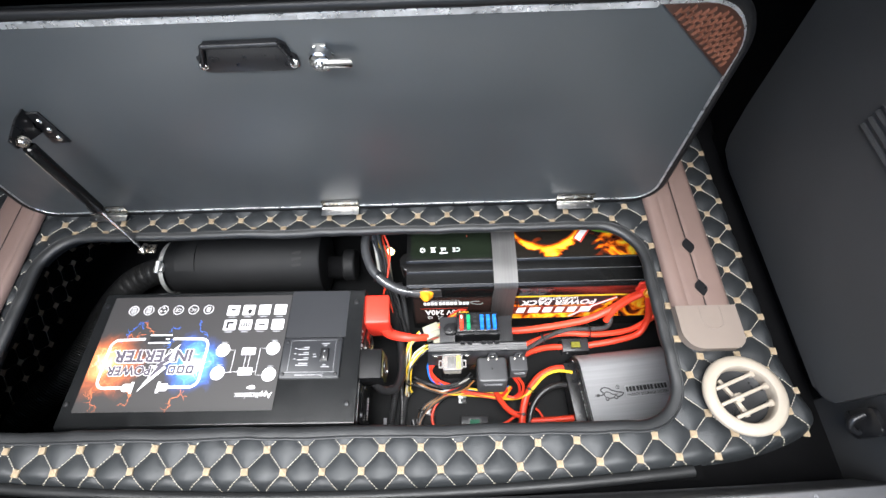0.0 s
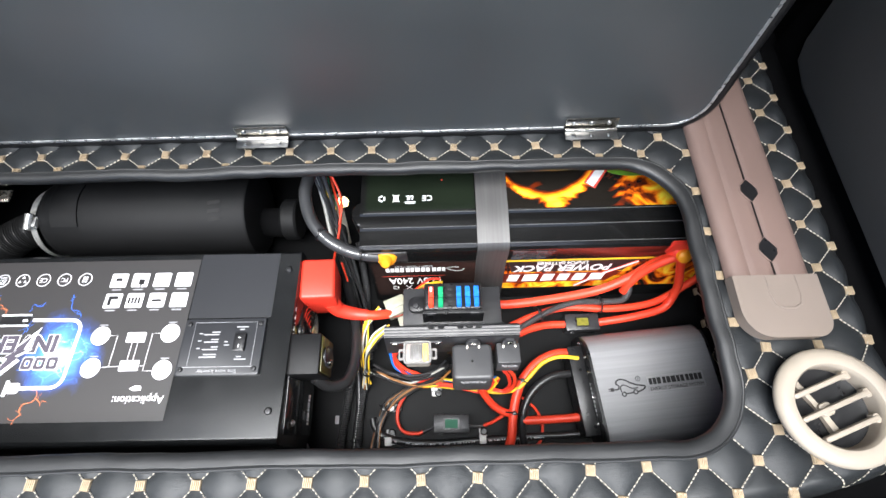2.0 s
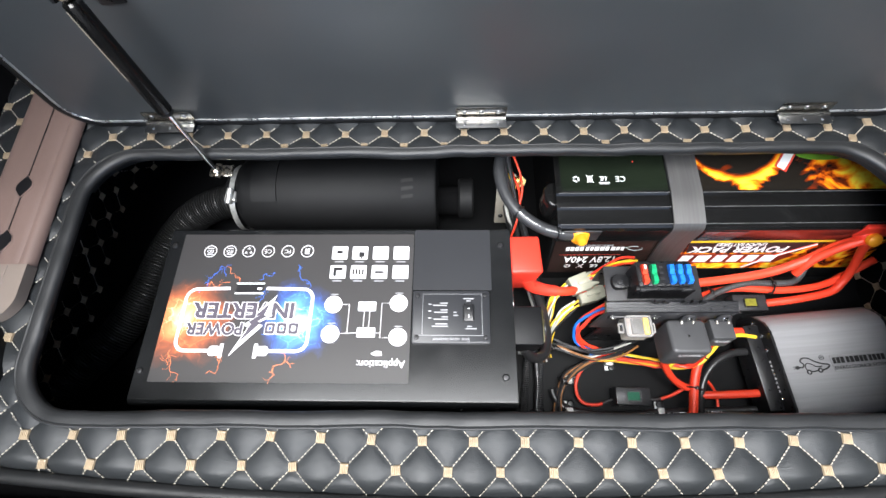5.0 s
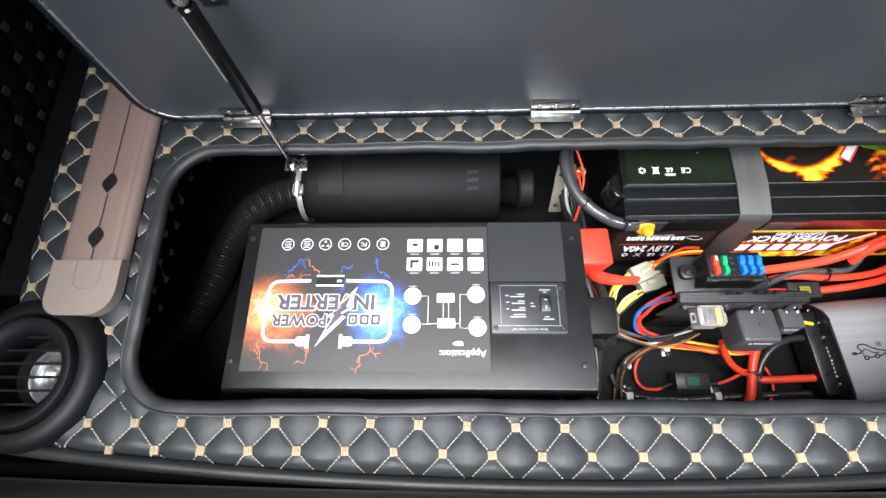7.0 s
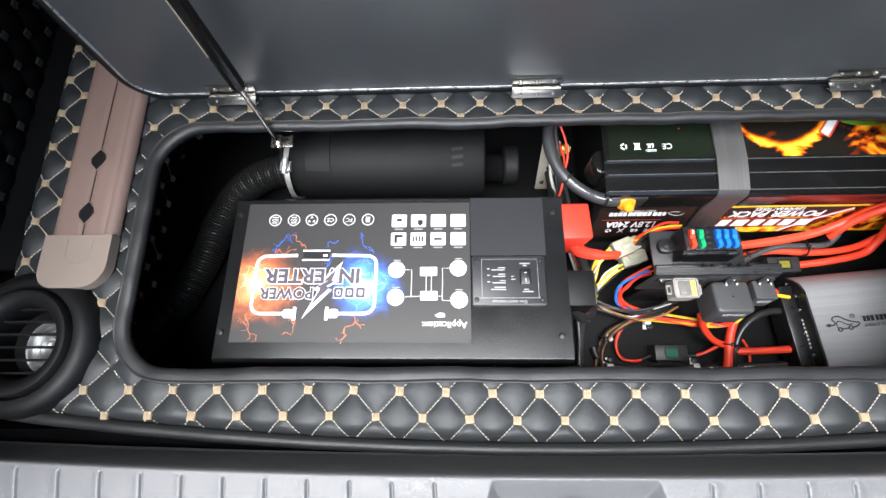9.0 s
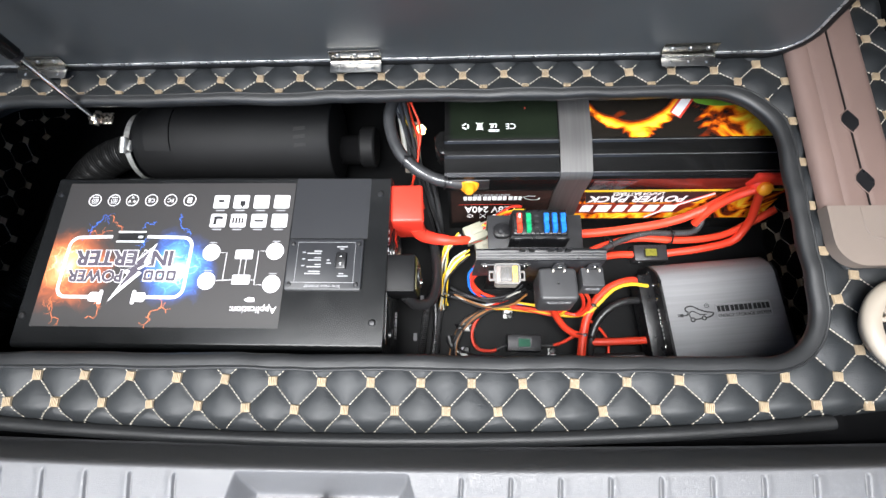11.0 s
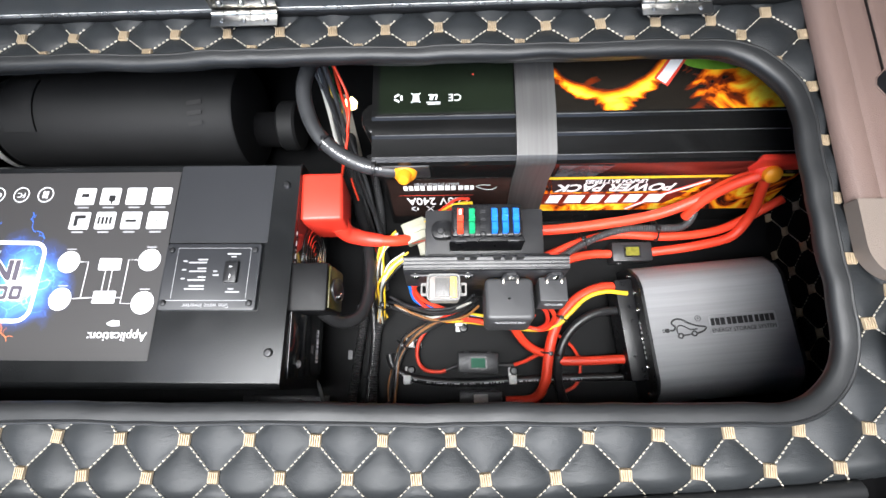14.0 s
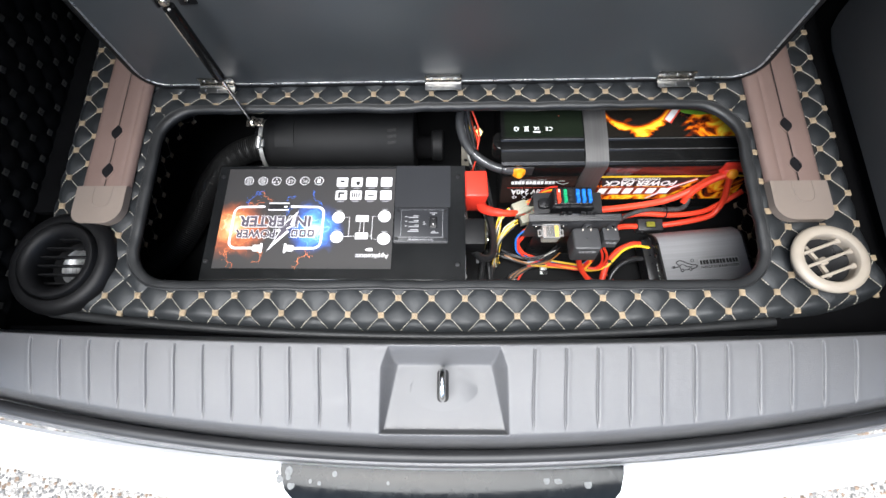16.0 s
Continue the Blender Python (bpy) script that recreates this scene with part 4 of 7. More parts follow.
# black vent with a duct behind its slats
bvent = thing("air_vent", "large black round air vent with thin slats over a silver duct", "air vent", (-0.850, 0.153, TOP))
bc = Vector((-0.850, 0.153, TOP))
part("collar", lathe([(0.089, -0.014), (0.0885, -0.002), (0.086, 0.006), (0.080, 0.012), (0.073, 0.0145), (0.0675, 0.0140), (0.0655, 0.0110), (0.0640, 0.0060)], bc, 64, None, False), VENTBLACK, bvent)
part("ring", lathe([(0.0640, 0.0060), (0.0632, 0.0150), (0.0610, 0.0185), (0.0570, 0.0195), (0.0500, 0.0165), (0.0450, 0.0110), (0.0430, 0.0030), (0.0430, -0.016)], bc, 64, None, False), VENTBLACK, bvent)
part("throat", lathe([(0.0430, -0.016), (0.042, -0.028), (0.0, -0.029)], bc, 40, None, False), VENTBLACK, bvent)
part("duct", lathe([(0.0300, -0.006)] + [(0.0292 - 0.0030 * i, -0.010 - 0.0010 * i - 0.0018 * (i % 2)) for i in range(9)] + [(0.0, -0.0200)], bc + Vector((0.0130, -0.006, -0.004)), 44, Euler((radians(4), radians(-12), 0)).to_matrix().to_4x4(), False), FOIL, bvent, "crinkled silver duct end")
for i in range(6):
    y = -0.036 + 0.0152 * i
    half = math.sqrt(max(0.0432 ** 2 - y * y, 0.0004))
    part("slat", prism(rounded(-half, half, y - 0.0013, y + 0.0013, 0.001, 2), -0.012, 0.001, 0, m=Matrix.Translation(bc)), VENTBLACK, bvent)


# ---- the well's contents ----
RED = mat("red_cable", (0.80, 0.055, 0.022), 0.42, bump=0.1, bump_scale=300, vary=0.12, vary_scale=25, rough_vary=0.06)
REDCAP = mat("red_soft_plastic", (0.80, 0.045, 0.025), 0.38, vary=0.1, vary_scale=20)
ORANGE = mat("orange_plastic", (0.90, 0.33, 0.015), 0.4, vary=0.1, vary_scale=40)
YELLOW = mat("yellow_wire", (0.85, 0.55, 0.03), 0.42, vary=0.1, vary_scale=40)
BLUE = mat("blue_plastic", (0.015, 0.16, 0.62), 0.3, vary=0.1, vary_scale=60)
GREEN = mat("green_plastic", (0.01, 0.30, 0.12), 0.3, vary=0.1, vary_scale=60)
FUSEBODY = mat("pale_beige_plastic", (0.24, 0.22, 0.19), 0.45, vary=0.1, vary_scale=40)
RELAY = mat("grey_relay_plastic", (0.045, 0.045, 0.047), 0.42, bump=0.15, bump_scale=700, vary=0.12, vary_scale=25, rough_vary=0.05)
WHITE = mat("white_plastic", (0.48, 0.475, 0.44), 0.42, vary=0.08, vary_scale=40)
IVORY = mat("ivory_nylon", (0.34, 0.335, 0.26), 0.45, vary=0.1, vary_scale=40)
BROWN = mat("brown_wire", (0.30, 0.13, 0.04), 0.5, vary=0.1, vary_scale=40)
CONDUIT = mat("black_conduit_plastic", (0.060, 0.060, 0.062), 0.30, spec=0.6, vary=0.15, vary_scale=30)
HOLDERWHITE = mat("hazy_holder_plastic", (0.22, 0.21, 0.20), 0.3, vary=0.1, vary_scale=40)
CLIPWHITE = mat("milky_clip_nylon", (0.70, 0.70, 0.68), 0.38, vary=0.06, vary_scale=40)
CABLE = mat("black_cable", (0.020, 0.020, 0.021), 0.28, bump=0.15, bump_scale=400, vary=0.2, vary_scale=30)
SLEEVE = mat("grey_heatshrink", (0.036, 0.037, 0.039), 0.38, bump=0.2, bump_scale=200, vary=0.2, vary_scale=40)
CASE = mat("black_powder_coat", (0.0080, 0.0085, 0.0090), 0.23, spec=0.42, bump=0.02, bump_scale=900, vary=0.12, vary_scale=10, rough_vary=0.03)
ENAMEL = mat("gloss_black_enamel", (0.010, 0.011, 0.012), 0.10, spec=0.6, vary=0.2, vary_scale=20, rough_vary=0.03)
PATCHM = mat("dark_grey_film", (0.021, 0.022, 0.025), 0.40, bump=0.05, bump_scale=900, vary=0.08, vary_scale=12)
BATCASE = mat("battery_black", (0.007, 0.007, 0.007), 0.17, bump=0.01, bump_scale=300, vary=0.15, vary_scale=12, rough_vary=0.015)
EDGEPALE = mat("pale_plastic_edge", (0.11, 0.11, 0.11), 0.3, vary=0.4, vary_scale=60)
BATLABEL = mat("dark_green_label", (0.009, 0.013, 0.008), 0.18, vary=0.15, vary_scale=15)
BATFRONT = mat("dark_front_label", (0.024, 0.014, 0.012), 0.22, vary=0.3, vary_scale=15)
ALU = mat("anodised_aluminium", (0.25, 0.25, 0.26), 0.48, metal=0.2, bump=0.2, bump_scale=40, stretch=(1, 40, 1), vary=0.08, vary_scale=8, rough_vary=0.06)
INKWHITE = mat("white_ink", (0.82, 0.82, 0.82), 0.45, vary=0.05, vary_scale=40)
INKBLACK = mat("black_ink", (0.012, 0.012, 0.013), 0.4, vary=0.1, vary_scale=40)
INKGREY = mat("grey_ink", (0.35, 0.35, 0.36), 0.45, vary=0.1, vary_scale=40)
INKDARK = mat("dark_letter_ink", (0.075, 0.065, 0.085), 0.4, vary=0.1, vary_scale=40)
INKFIRE = mat("orange_ink", (0.85, 0.24, 0.09), 0.4, vary=0.2, vary_scale=60)
INKBLUE = mat("blue_ink", (0.05, 0.20, 0.85), 0.4, vary=0.2, vary_scale=60)
INKRED = mat("red_ink", (0.65, 0.05, 0.03), 0.4, vary=0.1, vary_scale=40)
INKYEL = mat("yellow_ink", (0.85, 0.55, 0.03), 0.4, vary=0.1, vary_scale=40)
LCD = mat("green_display", (0.015, 0.13, 0.07), 0.5, spec=0.2, vary=0.1, vary_scale=60)
LCDY = mat("yellow_display", (0.17, 0.16, 0.02), 0.5, spec=0.2, vary=0.3, vary_scale=200)
HOSE = mat("black_hose_rubber", (0.011, 0.011, 0.011), 0.42, spec=0.35, vary=0.2, vary_scale=20)
HEATER = mat("matt_black_plastic", (0.0062, 0.0064, 0.0068), 0.60, spec=0.20, bump=0.3, bump_scale=800, vary=0.15, vary_scale=14)
CLEAR = mat("clear_plastic", (0.30, 0.30, 0.29), 0.10, spec=0.3, alpha=0.16)


def ramp_node(nt, stops):
    r = nt.nodes.new("ShaderNodeValToRGB")
    el = r.color_ramp.elements
    while len(el) < len(stops):
        el.new(0.5)
    for e, (p, c) in zip(el, stops):
        e.position, e.color = p, (*c, 1)
    return r


def math_node(nt, op, a, b=None, clamp=False):
    n = nt.nodes.new("ShaderNodeMath")
    n.operation, n.use_clamp = op, clamp
    for i, v in enumerate((a, b)):
        if v is None:
            continue
        if isinstance(v, (int, float)):
            n.inputs[i].default_value = v
        else:
            nt.links.new(v, n.inputs[i])
    return n.outputs[0]


def flame_label(name, scale, seed, axis_up, low, high, arc=None, dense=0.0):
    """A printed label: flames on black, denser from low to high along the label's height, or along an arc."""
    m = bpy.data.materials.new(name)
    m.use_nodes = True
    nt = m.node_tree
    b = nt.nodes["Principled BSDF"]
    b.inputs["Roughness"].default_value = 0.24
    tc = nt.nodes.new("ShaderNodeTexCoord")
    mp = nt.nodes.new("ShaderNodeMapping")
    mp.inputs["Location"].default_value = (seed, seed * 0.7, seed * 0.3)
    nt.links.new(tc.outputs["Object"], mp.inputs["Vector"])
    big = nt.nodes.new("ShaderNodeTexNoise")
    big.inputs["Scale"].default_value, big.inputs["Detail"].default_value, big.inputs["Distortion"].default_value = scale, 3, 2.2
    nt.links.new(mp.outputs["Vector"], big.inputs["Vector"])
    fine = nt.nodes.new("ShaderNodeTexNoise")
    fine.noise_type = "RIDGED_MULTIFRACTAL"
    fine.inputs["Scale"].default_value, fine.inputs["Detail"].default_value, fine.inputs["Distortion"].default_value = scale * 1.6, 4, 1.5
    nt.links.new(mp.outputs["Vector"], fine.inputs["Vector"])
    sep = nt.nodes.new("ShaderNodeSeparateXYZ")
    nt.links.new(tc.outputs["Object"], sep.inputs["Vector"])
    h = nt.nodes.new("ShaderNodeMapRange")
    h.inputs["From Min"].default_value, h.inputs["From Max"].default_value = low, high
    h.inputs["To Min"].default_value, h.inputs["To Max"].default_value = -0.17 + dense, 0.07 + dense * 0.6
    nt.links.new(sep.outputs[axis_up], h.inputs["Value"])
    rise = h.outputs["Result"]
    if arc:
        x0, y0, bend, wide, blaze = arc
        wob = math_node(nt, "MULTIPLY", math_node(nt, "SUBTRACT", big.outputs["Fac"], 0.5), 0.030)
        dx = math_node(nt, "SUBTRACT", sep.outputs["X"], x0)
        line = math_node(nt, "ADD", math_node(nt, "MULTIPLY", math_node(nt, "MULTIPLY", dx, dx), bend), y0)
        off = math_node(nt, "ABSOLUTE", math_node(nt, "ADD", math_node(nt, "SUBTRACT", sep.outputs["Y"], line), wob))
        near = math_node(nt, "SUBTRACT", 1.0, math_node(nt, "DIVIDE", off, wide), True)
        full = math_node(nt, "MULTIPLY", math_node(nt, "SUBTRACT", sep.outputs["X"], blaze), 9.0, True)
        lit = math_node(nt, "MAXIMUM", near, math_node(nt, "MULTIPLY", full, 0.80))
        rise = math_node(nt, "SUBTRACT", math_node(nt, "MULTIPLY", lit, 0.52), 0.25)
    v = math_node(nt, "ADD", math_node(nt, "ADD", big.outputs["Fac"], rise), math_node(nt, "MULTIPLY", fine.outputs["Fac"], 0.10))
    r = ramp_node(nt, ((0.44, (0.012, 0.010, 0.008)), (0.52, (0.16, 0.02, 0.004)), (0.58, (0.80, 0.15, 0.008)), (0.66, (0.95, 0.42, 0.015)), (0.76, (0.98, 0.72, 0.06))))
    nt.links.new(v, r.inputs["Fac"])
    nt.links.new(r.outputs["Color"], b.inputs["Base Color"])
    return m


def storm_label():
    """The inverter's printed label: dark grey film with a fiery and a blue cloud and fine lightning."""
    m = bpy.data.materials.new("storm_label")
    m.use_nodes = True
    nt = m.node_tree
    b = nt.nodes["Principled BSDF"]
    b.inputs["Roughness"].default_value = 0.38
    tc = nt.nodes.new("ShaderNodeTexCoord")
    sep = nt.nodes.new("ShaderNodeSeparateXYZ")
    nt.links.new(tc.outputs["Object"], sep.inputs["Vector"])
    n = nt.nodes.new("ShaderNodeTexNoise")
    n.inputs["Scale"].default_value, n.inputs["Detail"].default_value, n.inputs["Distortion"].default_value = 26, 5, 0.8
    nt.links.new(tc.outputs["Object"], n.inputs["Vector"])

    def cloud(cx, cy, rx, ry):
        dx = math_node(nt, "DIVIDE", math_node(nt, "SUBTRACT", sep.outputs["X"], cx), rx)
        dy = math_node(nt, "DIVIDE", math_node(nt, "SUBTRACT", sep.outputs["Y"], cy), ry)
        d = math_node(nt, "SQRT", math_node(nt, "ADD", math_node(nt, "MULTIPLY", dx, dx), math_node(nt, "MULTIPLY", dy, dy)))
        d = math_node(nt, "ADD", d, math_node(nt, "MULTIPLY", math_node(nt, "SUBTRACT", n.outputs["Fac"], 0.5), 1.2))
        return math_node(nt, "SUBTRACT", 1.0, d, True)

    bolt = nt.nodes.new("ShaderNodeTexVoronoi")
    bolt.feature = "DISTANCE_TO_EDGE"
    bolt.inputs["Scale"].default_value = 44
    warp = nt.nodes.new("ShaderNodeTexNoise")
    warp.inputs["Scale"].default_value, warp.inputs["Detail"].default_value = 60, 4
    nt.links.new(tc.outputs["Object"], warp.inputs["Vector"])
    vm = nt.nodes.new("ShaderNodeVectorMath")
    vm.operation = "MULTIPLY_ADD"
    vm.inputs[1].default_value = (0.022, 0.022, 0.022)
    nt.links.new(warp.outputs["Color"], vm.inputs[0])
    nt.links.new(tc.outputs["Object"], vm.inputs[2])
    nt.links.new(vm.outputs["Vector"], bolt.inputs["Vector"])
    line = math_node(nt, "SUBTRACT", 1.0, math_node(nt, "MULTIPLY", bolt.outputs["Distance"], 30.0), True)
    base = (0.030, 0.029, 0.030, 1)
    fire = cloud(-0.072, 0.000, 0.070, 0.058)
    cold = cloud(0.074, -0.002, 0.058, 0.054)
    fr = ramp_node(nt, ((0.0, (0.040, 0.038, 0.038)), (0.16, (0.085, 0.045, 0.036)), (0.42, (0.36, 0.10, 0.045)), (0.72, (0.72, 0.24, 0.09)), (1.0, (0.95, 0.62, 0.36))))
    br = ramp_node(nt, ((0.0, (0.0, 0.0, 0.0)), (0.16, (0.0, 0.008, 0.05)), (0.40, (0.01, 0.07, 0.32)), (0.72, (0.06, 0.26, 0.72)), (1.0, (0.45, 0.70, 1.0))))
    nt.links.new(math_node(nt, "ADD", fire, math_node(nt, "MULTIPLY", math_node(nt, "MULTIPLY", line, fire), 0.45), True), fr.inputs["Fac"])
    nt.links.new(math_node(nt, "ADD", cold, math_node(nt, "MULTIPLY", math_node(nt, "MULTIPLY", line, cold), 0.45), True), br.inputs["Fac"])
    mx = nt.nodes.new("ShaderNodeMix")
    mx.data_type, mx.blend_type, mx.clamp_result = "RGBA", "ADD", True
    mx.inputs["Factor"].default_value = 1
    nt.links.new(fr.outputs["Color"], mx.inputs["A"])
    nt.links.new(br.outputs["Color"], mx.inputs["B"])
    nt.links.new(mx.outputs["Result"], b.inputs["Base Color"])
    return m


STORM = storm_label()
FLAME_TOP = flame_label("flame_label_top", 13, 3.0, "Y", -0.025, -0.075, (0.008, -0.054, 9.0, 0.021, 0.050))
FLAME_FRONT = flame_label("flame_label_front", 22, 8.3, "Z", 0.10, 0.02, None, 0.14)


def flat(pts, m, thick=0.0004):
    return prism(pts, 0, thick, 0, m=m)


def disc(cx, cy, r, n=28):
    return [(cx + r * math.cos(2 * math.pi * i / n), cy + r * math.sin(2 * math.pi * i / n)) for i in range(n)]


def stroke(pts, w, m, z=0.0003):
    """A flat line through pts in a drawing."""
    bm = bmesh.new()
    p = [Vector((x, y, 0)) for x, y in pts]
    L, R = [], []
    for i, c in enumerate(p):
        a, b = p[max(i - 1, 0)], p[min(i + 1, len(p) - 1)]
        d = (b - a).normalized()
        s = Vector((-d.y, d.x, 0)) * w / 2
        L.append(bm.verts.new(c + s + Vector((0, 0, z))))
        R.append(bm.verts.new(c - s + Vector((0, 0, z))))
    for i in range(len(p) - 1):
        bm.faces.new((L[i], R[i], R[i + 1], L[i + 1]))
    bm.transform(m)
    return bm


def blocks(widths, h, m, gap=0.18, thick=0.0004, slant=0.0):
    """A name shown as plain upright blocks, centred."""
    total = sum(widths) * h + gap * h * (len(widths) - 1)
    x, out = -total / 2, []
    for w in widths:
        a, b = x, x + w * h
        if w > 0:
            out.append(flat([(a, -h / 2), (b, -h / 2), (b + slant * h, h / 2), (a + slant * h, h / 2)], m, thick))
        x = b + gap * h
    return out


def name_blocks(parent, ink, *args, local=False, **more):
    for b in blocks(*args, **more):
        part("name_shape", b, ink, parent, local=local)


# ---- inverter ----
inv = thing("inverter", "black metal power inverter with a printed lightning label", "inverter", (-0.413, 0.250, WZ + 0.062))
IT = 0.640
TILT_M = Matrix.Translation((-0.413, 0.250, IT)) @ pose(0, 0, 0, -3.2, 0, -0.4)


def inv_m(x, y, z=0.0):
    """Drawing pose on the inverter's top; x, y from its middle."""
    return TILT_M @ Matrix.Translation((x, y, z))


HX, HY = 0.2345, 0.1135
sec = [(-HY - 0.008, -0.118)] + [(-HY - 0.0005 - 0.0075 * math.cos(a), -0.007 + 0.007 * math.sin(a)) for a in np.linspace(0, math.pi / 2, 11)] + [(HY - 0.010, 0.0), (HY - 0.004, 0.0), (HY, -0.004), (HY, -0.118)]
part("case", prism(sec[::-1], -HX, HX, 0, m=TILT_M @ plane_m((0, 0, 0), (0, 1, 0), (0, 0, 1))), CASE, inv)

lab = part("label", flat(rounded(-0.2155, 0.104, -0.0955, 0.1035, 0.001, 2), inv_m(0, 0, 0.0002)), STORM, inv, "printed label with fiery and blue lightning")
lab_m = inv_m(-0.0, 0, 0.0008)
# the label's clouds are drawn round the logo's middle
lab.data.transform(Matrix.Translation((0.112, 0.0165, 0)))
lab.matrix_basis = Matrix.Translation((-0.112, -0.0165, 0))
part("film", flat(rounded(0.105, 0.2075, 0.023, 0.110, 0.001, 2), inv_m(0, 0, 0.0002)), PATCHM, inv, "plain dark grey film")
panel = part("control_panel", prism(rounded(0.106, 0.204, -0.047, 0.021, 0.003, 3), 0.0, 0.0045, 0.001, m=inv_m(0, 0, 0)), PATCHM, inv, "small grey control panel")
UPM = Matrix.Diagonal((-1, -1, 1, 1))          # prints read from the far side


def ptop(x, y, z=0.0007):
    return inv_m(x, y, z) @ UPM


for x, y in ((0.112, 0.014), (0.198, 0.014), (0.112, -0.040), (0.198, -0.040)):
    part("screw", screw(inv_m(x, y, 0.0045).translation, (0, 0, 1), 0.0032), BLACKSCREW, panel)
part("panel_frame", stroke([(0.119, -0.036), (0.119, 0.016), (0.194, 0.016), (0.194, -0.036)], 0.0005, inv_m(0, 0, 0.0048)), INKGREY, panel)
part("panel_line", stroke([(0.114, -0.0375), (0.199, -0.0375)], 0.0006, inv_m(0, 0, 0.0048)), INKGREY, panel)
part("rocker_switch", prism(rounded(0.170, 0.184, -0.020, 0.002, 0.0015, 2), 0.0045, 0.0085, 0.0015, m=inv_m(0, 0, 0)), BLACKPL, panel, "black rocker switch")
part("switch_mark", merge(stroke([(0.1755, -0.004), (0.1785, -0.004)], 0.0007, inv_m(0, 0, 0.0088)), stroke([(0.1772, -0.016), (0.1772, -0.012)], 0.0007, inv_m(0, 0, 0.0088))), INKWHITE, panel)
part("lettering", lettering("Sine wave inverter", 0.0062, ptop(0.155, -0.0425, 0.0049), squeeze=1.0), INKGREY, panel)
for i, (x, y, w) in enumerate(((0.146, 0.0040, 0.010), (0.141, 0.0010, 0.018), (0.146, -0.0050, 0.009), (0.142, -0.0080, 0.017), (0.147, -0.0140, 0.008), (0.142, -0.0170, 0.018), (0.143, -0.0230, 0.015), (0.141, -0.0260, 0.020), (0.128, 0.0025, 0.004), (0.128, -0.0065, 0.004), (0.128, -0.0155, 0.004), (0.160, -0.0080, 0.004), (0.161, -0.0120, 0.006), (0.177, 0.0100, 0.014), (0.177, 0.0070, 0.005), (0.180, -0.0290, 0.014), (0.178, -0.0260, 0.006))):
    part("print_bar", flat(rounded(x - w / 2, x + w / 2, y - 0.0007, y + 0.0007, 0.0002, 1), inv_m(0, 0, 0.0048)), INKGREY, panel)
# certificate badges
for i, bx in enumerate((-0.175, -0.148, -0.122, -0.095, -0.068, -0.041)):
    by = 0.0780
    c = part("badge", frame_prism(disc(bx, by, 0.0088), disc(bx, by, 0.0078), 0, 0.0004, inv_m(0, 0, 0.0007)), INKWHITE, inv)
    if i == 3:
        part("mark", lettering("CE", 0.0085, ptop(bx, by)), INKWHITE, c)
    elif i == 2:
        part("mark", merge(*[flat([(bx + 0.004 * math.cos(a) - 0.0022, by + 0.004 * math.sin(a) - 0.0012), (bx + 0.004 * math.cos(a) + 0.0022, by + 0.004 * math.sin(a) - 0.0012), (bx + 0.004 * math.cos(a), by + 0.004 * math.sin(a) + 0.0022)], inv_m(0, 0, 0.0007)) for a in (1.57, 3.67, 5.76)]), INKWHITE, c)
    elif i == 4:
        part("mark", lettering("FC", 0.0080, ptop(bx, by)), INKWHITE, c)
    elif i == 5:
        part("mark", merge(flat(rounded(bx - 0.003, bx - 0.001, by - 0.004, by + 0.004, 0.0003, 1), inv_m(0, 0, 0.0007)), flat(rounded(bx, bx + 0.003, by - 0.004, by - 0.002, 0.0003, 1), inv_m(0, 0, 0.0007)), flat(rounded(bx, bx + 0.003, by - 0.001, by + 0.004, 0.0003, 1), inv_m(0, 0, 0.0007))), INKWHITE, c)
    else:
        part("mark", lettering("ISO", 0.0062, ptop(bx, by)), INKWHITE, c)
        part("mark", merge(*[flat(rounded(bx - 0.004, bx + 0.004, by + d - 0.0006, by + d + 0.0006, 0.0002, 1), inv_m(0, 0, 0.0007)) for d in (-0.0042, 0.0042)]), INKWHITE, c)
# eight small picture squares, their captions
for iy, yy in enumerate((0.0755, 0.0480)):
    for ix, xx in enumerate((0.004, 0.0315, 0.0595, 0.0875)):
        s = part("pictogram", flat(rounded(xx - 0.0105, xx + 0.0105, yy - 0.0095, yy + 0.0095, 0.0015, 2), inv_m(0, 0, 0.0007)), INKWHITE, inv)
        marks = {(0, 0): [(-0.004, 0.004, -0.001, 0.003)], (0, 1): [(-0.001, 0.006, -0.006, 0.001), (0.0015, 0.0035, -0.009, -0.006)], (0, 2): [], (0, 3): [],
                 (1, 0): [(-0.006, 0.006, 0.002, 0.006), (-0.006, -0.002, -0.006, 0.002)], (1, 1): [(-0.008 + 0.0042 * q, -0.0055 + 0.0042 * q, -0.004, 0.004) for q in range(4)],
                 (1, 2): [(-0.006, 0.006, -0.002, 0.001)], (1, 3): [(-0.001, 0.001, -0.001, 0.001)]}[(iy, ix)]
        for a0, a1, b0, b1 in marks:
            part("mark", flat([(xx + a0, yy + b0), (xx + a1, yy + b0), (xx + a1, yy + b1), (xx + a0, yy + b1)], inv_m(0, 0, 0.0012)), INKBLACK, s)
        part("caption", flat(rounded(xx - 0.006, xx + 0.006, yy - 0.0135, yy - 0.0120, 0.0003, 1), inv_m(0, 0, 0.0007)), INKGREY, inv)
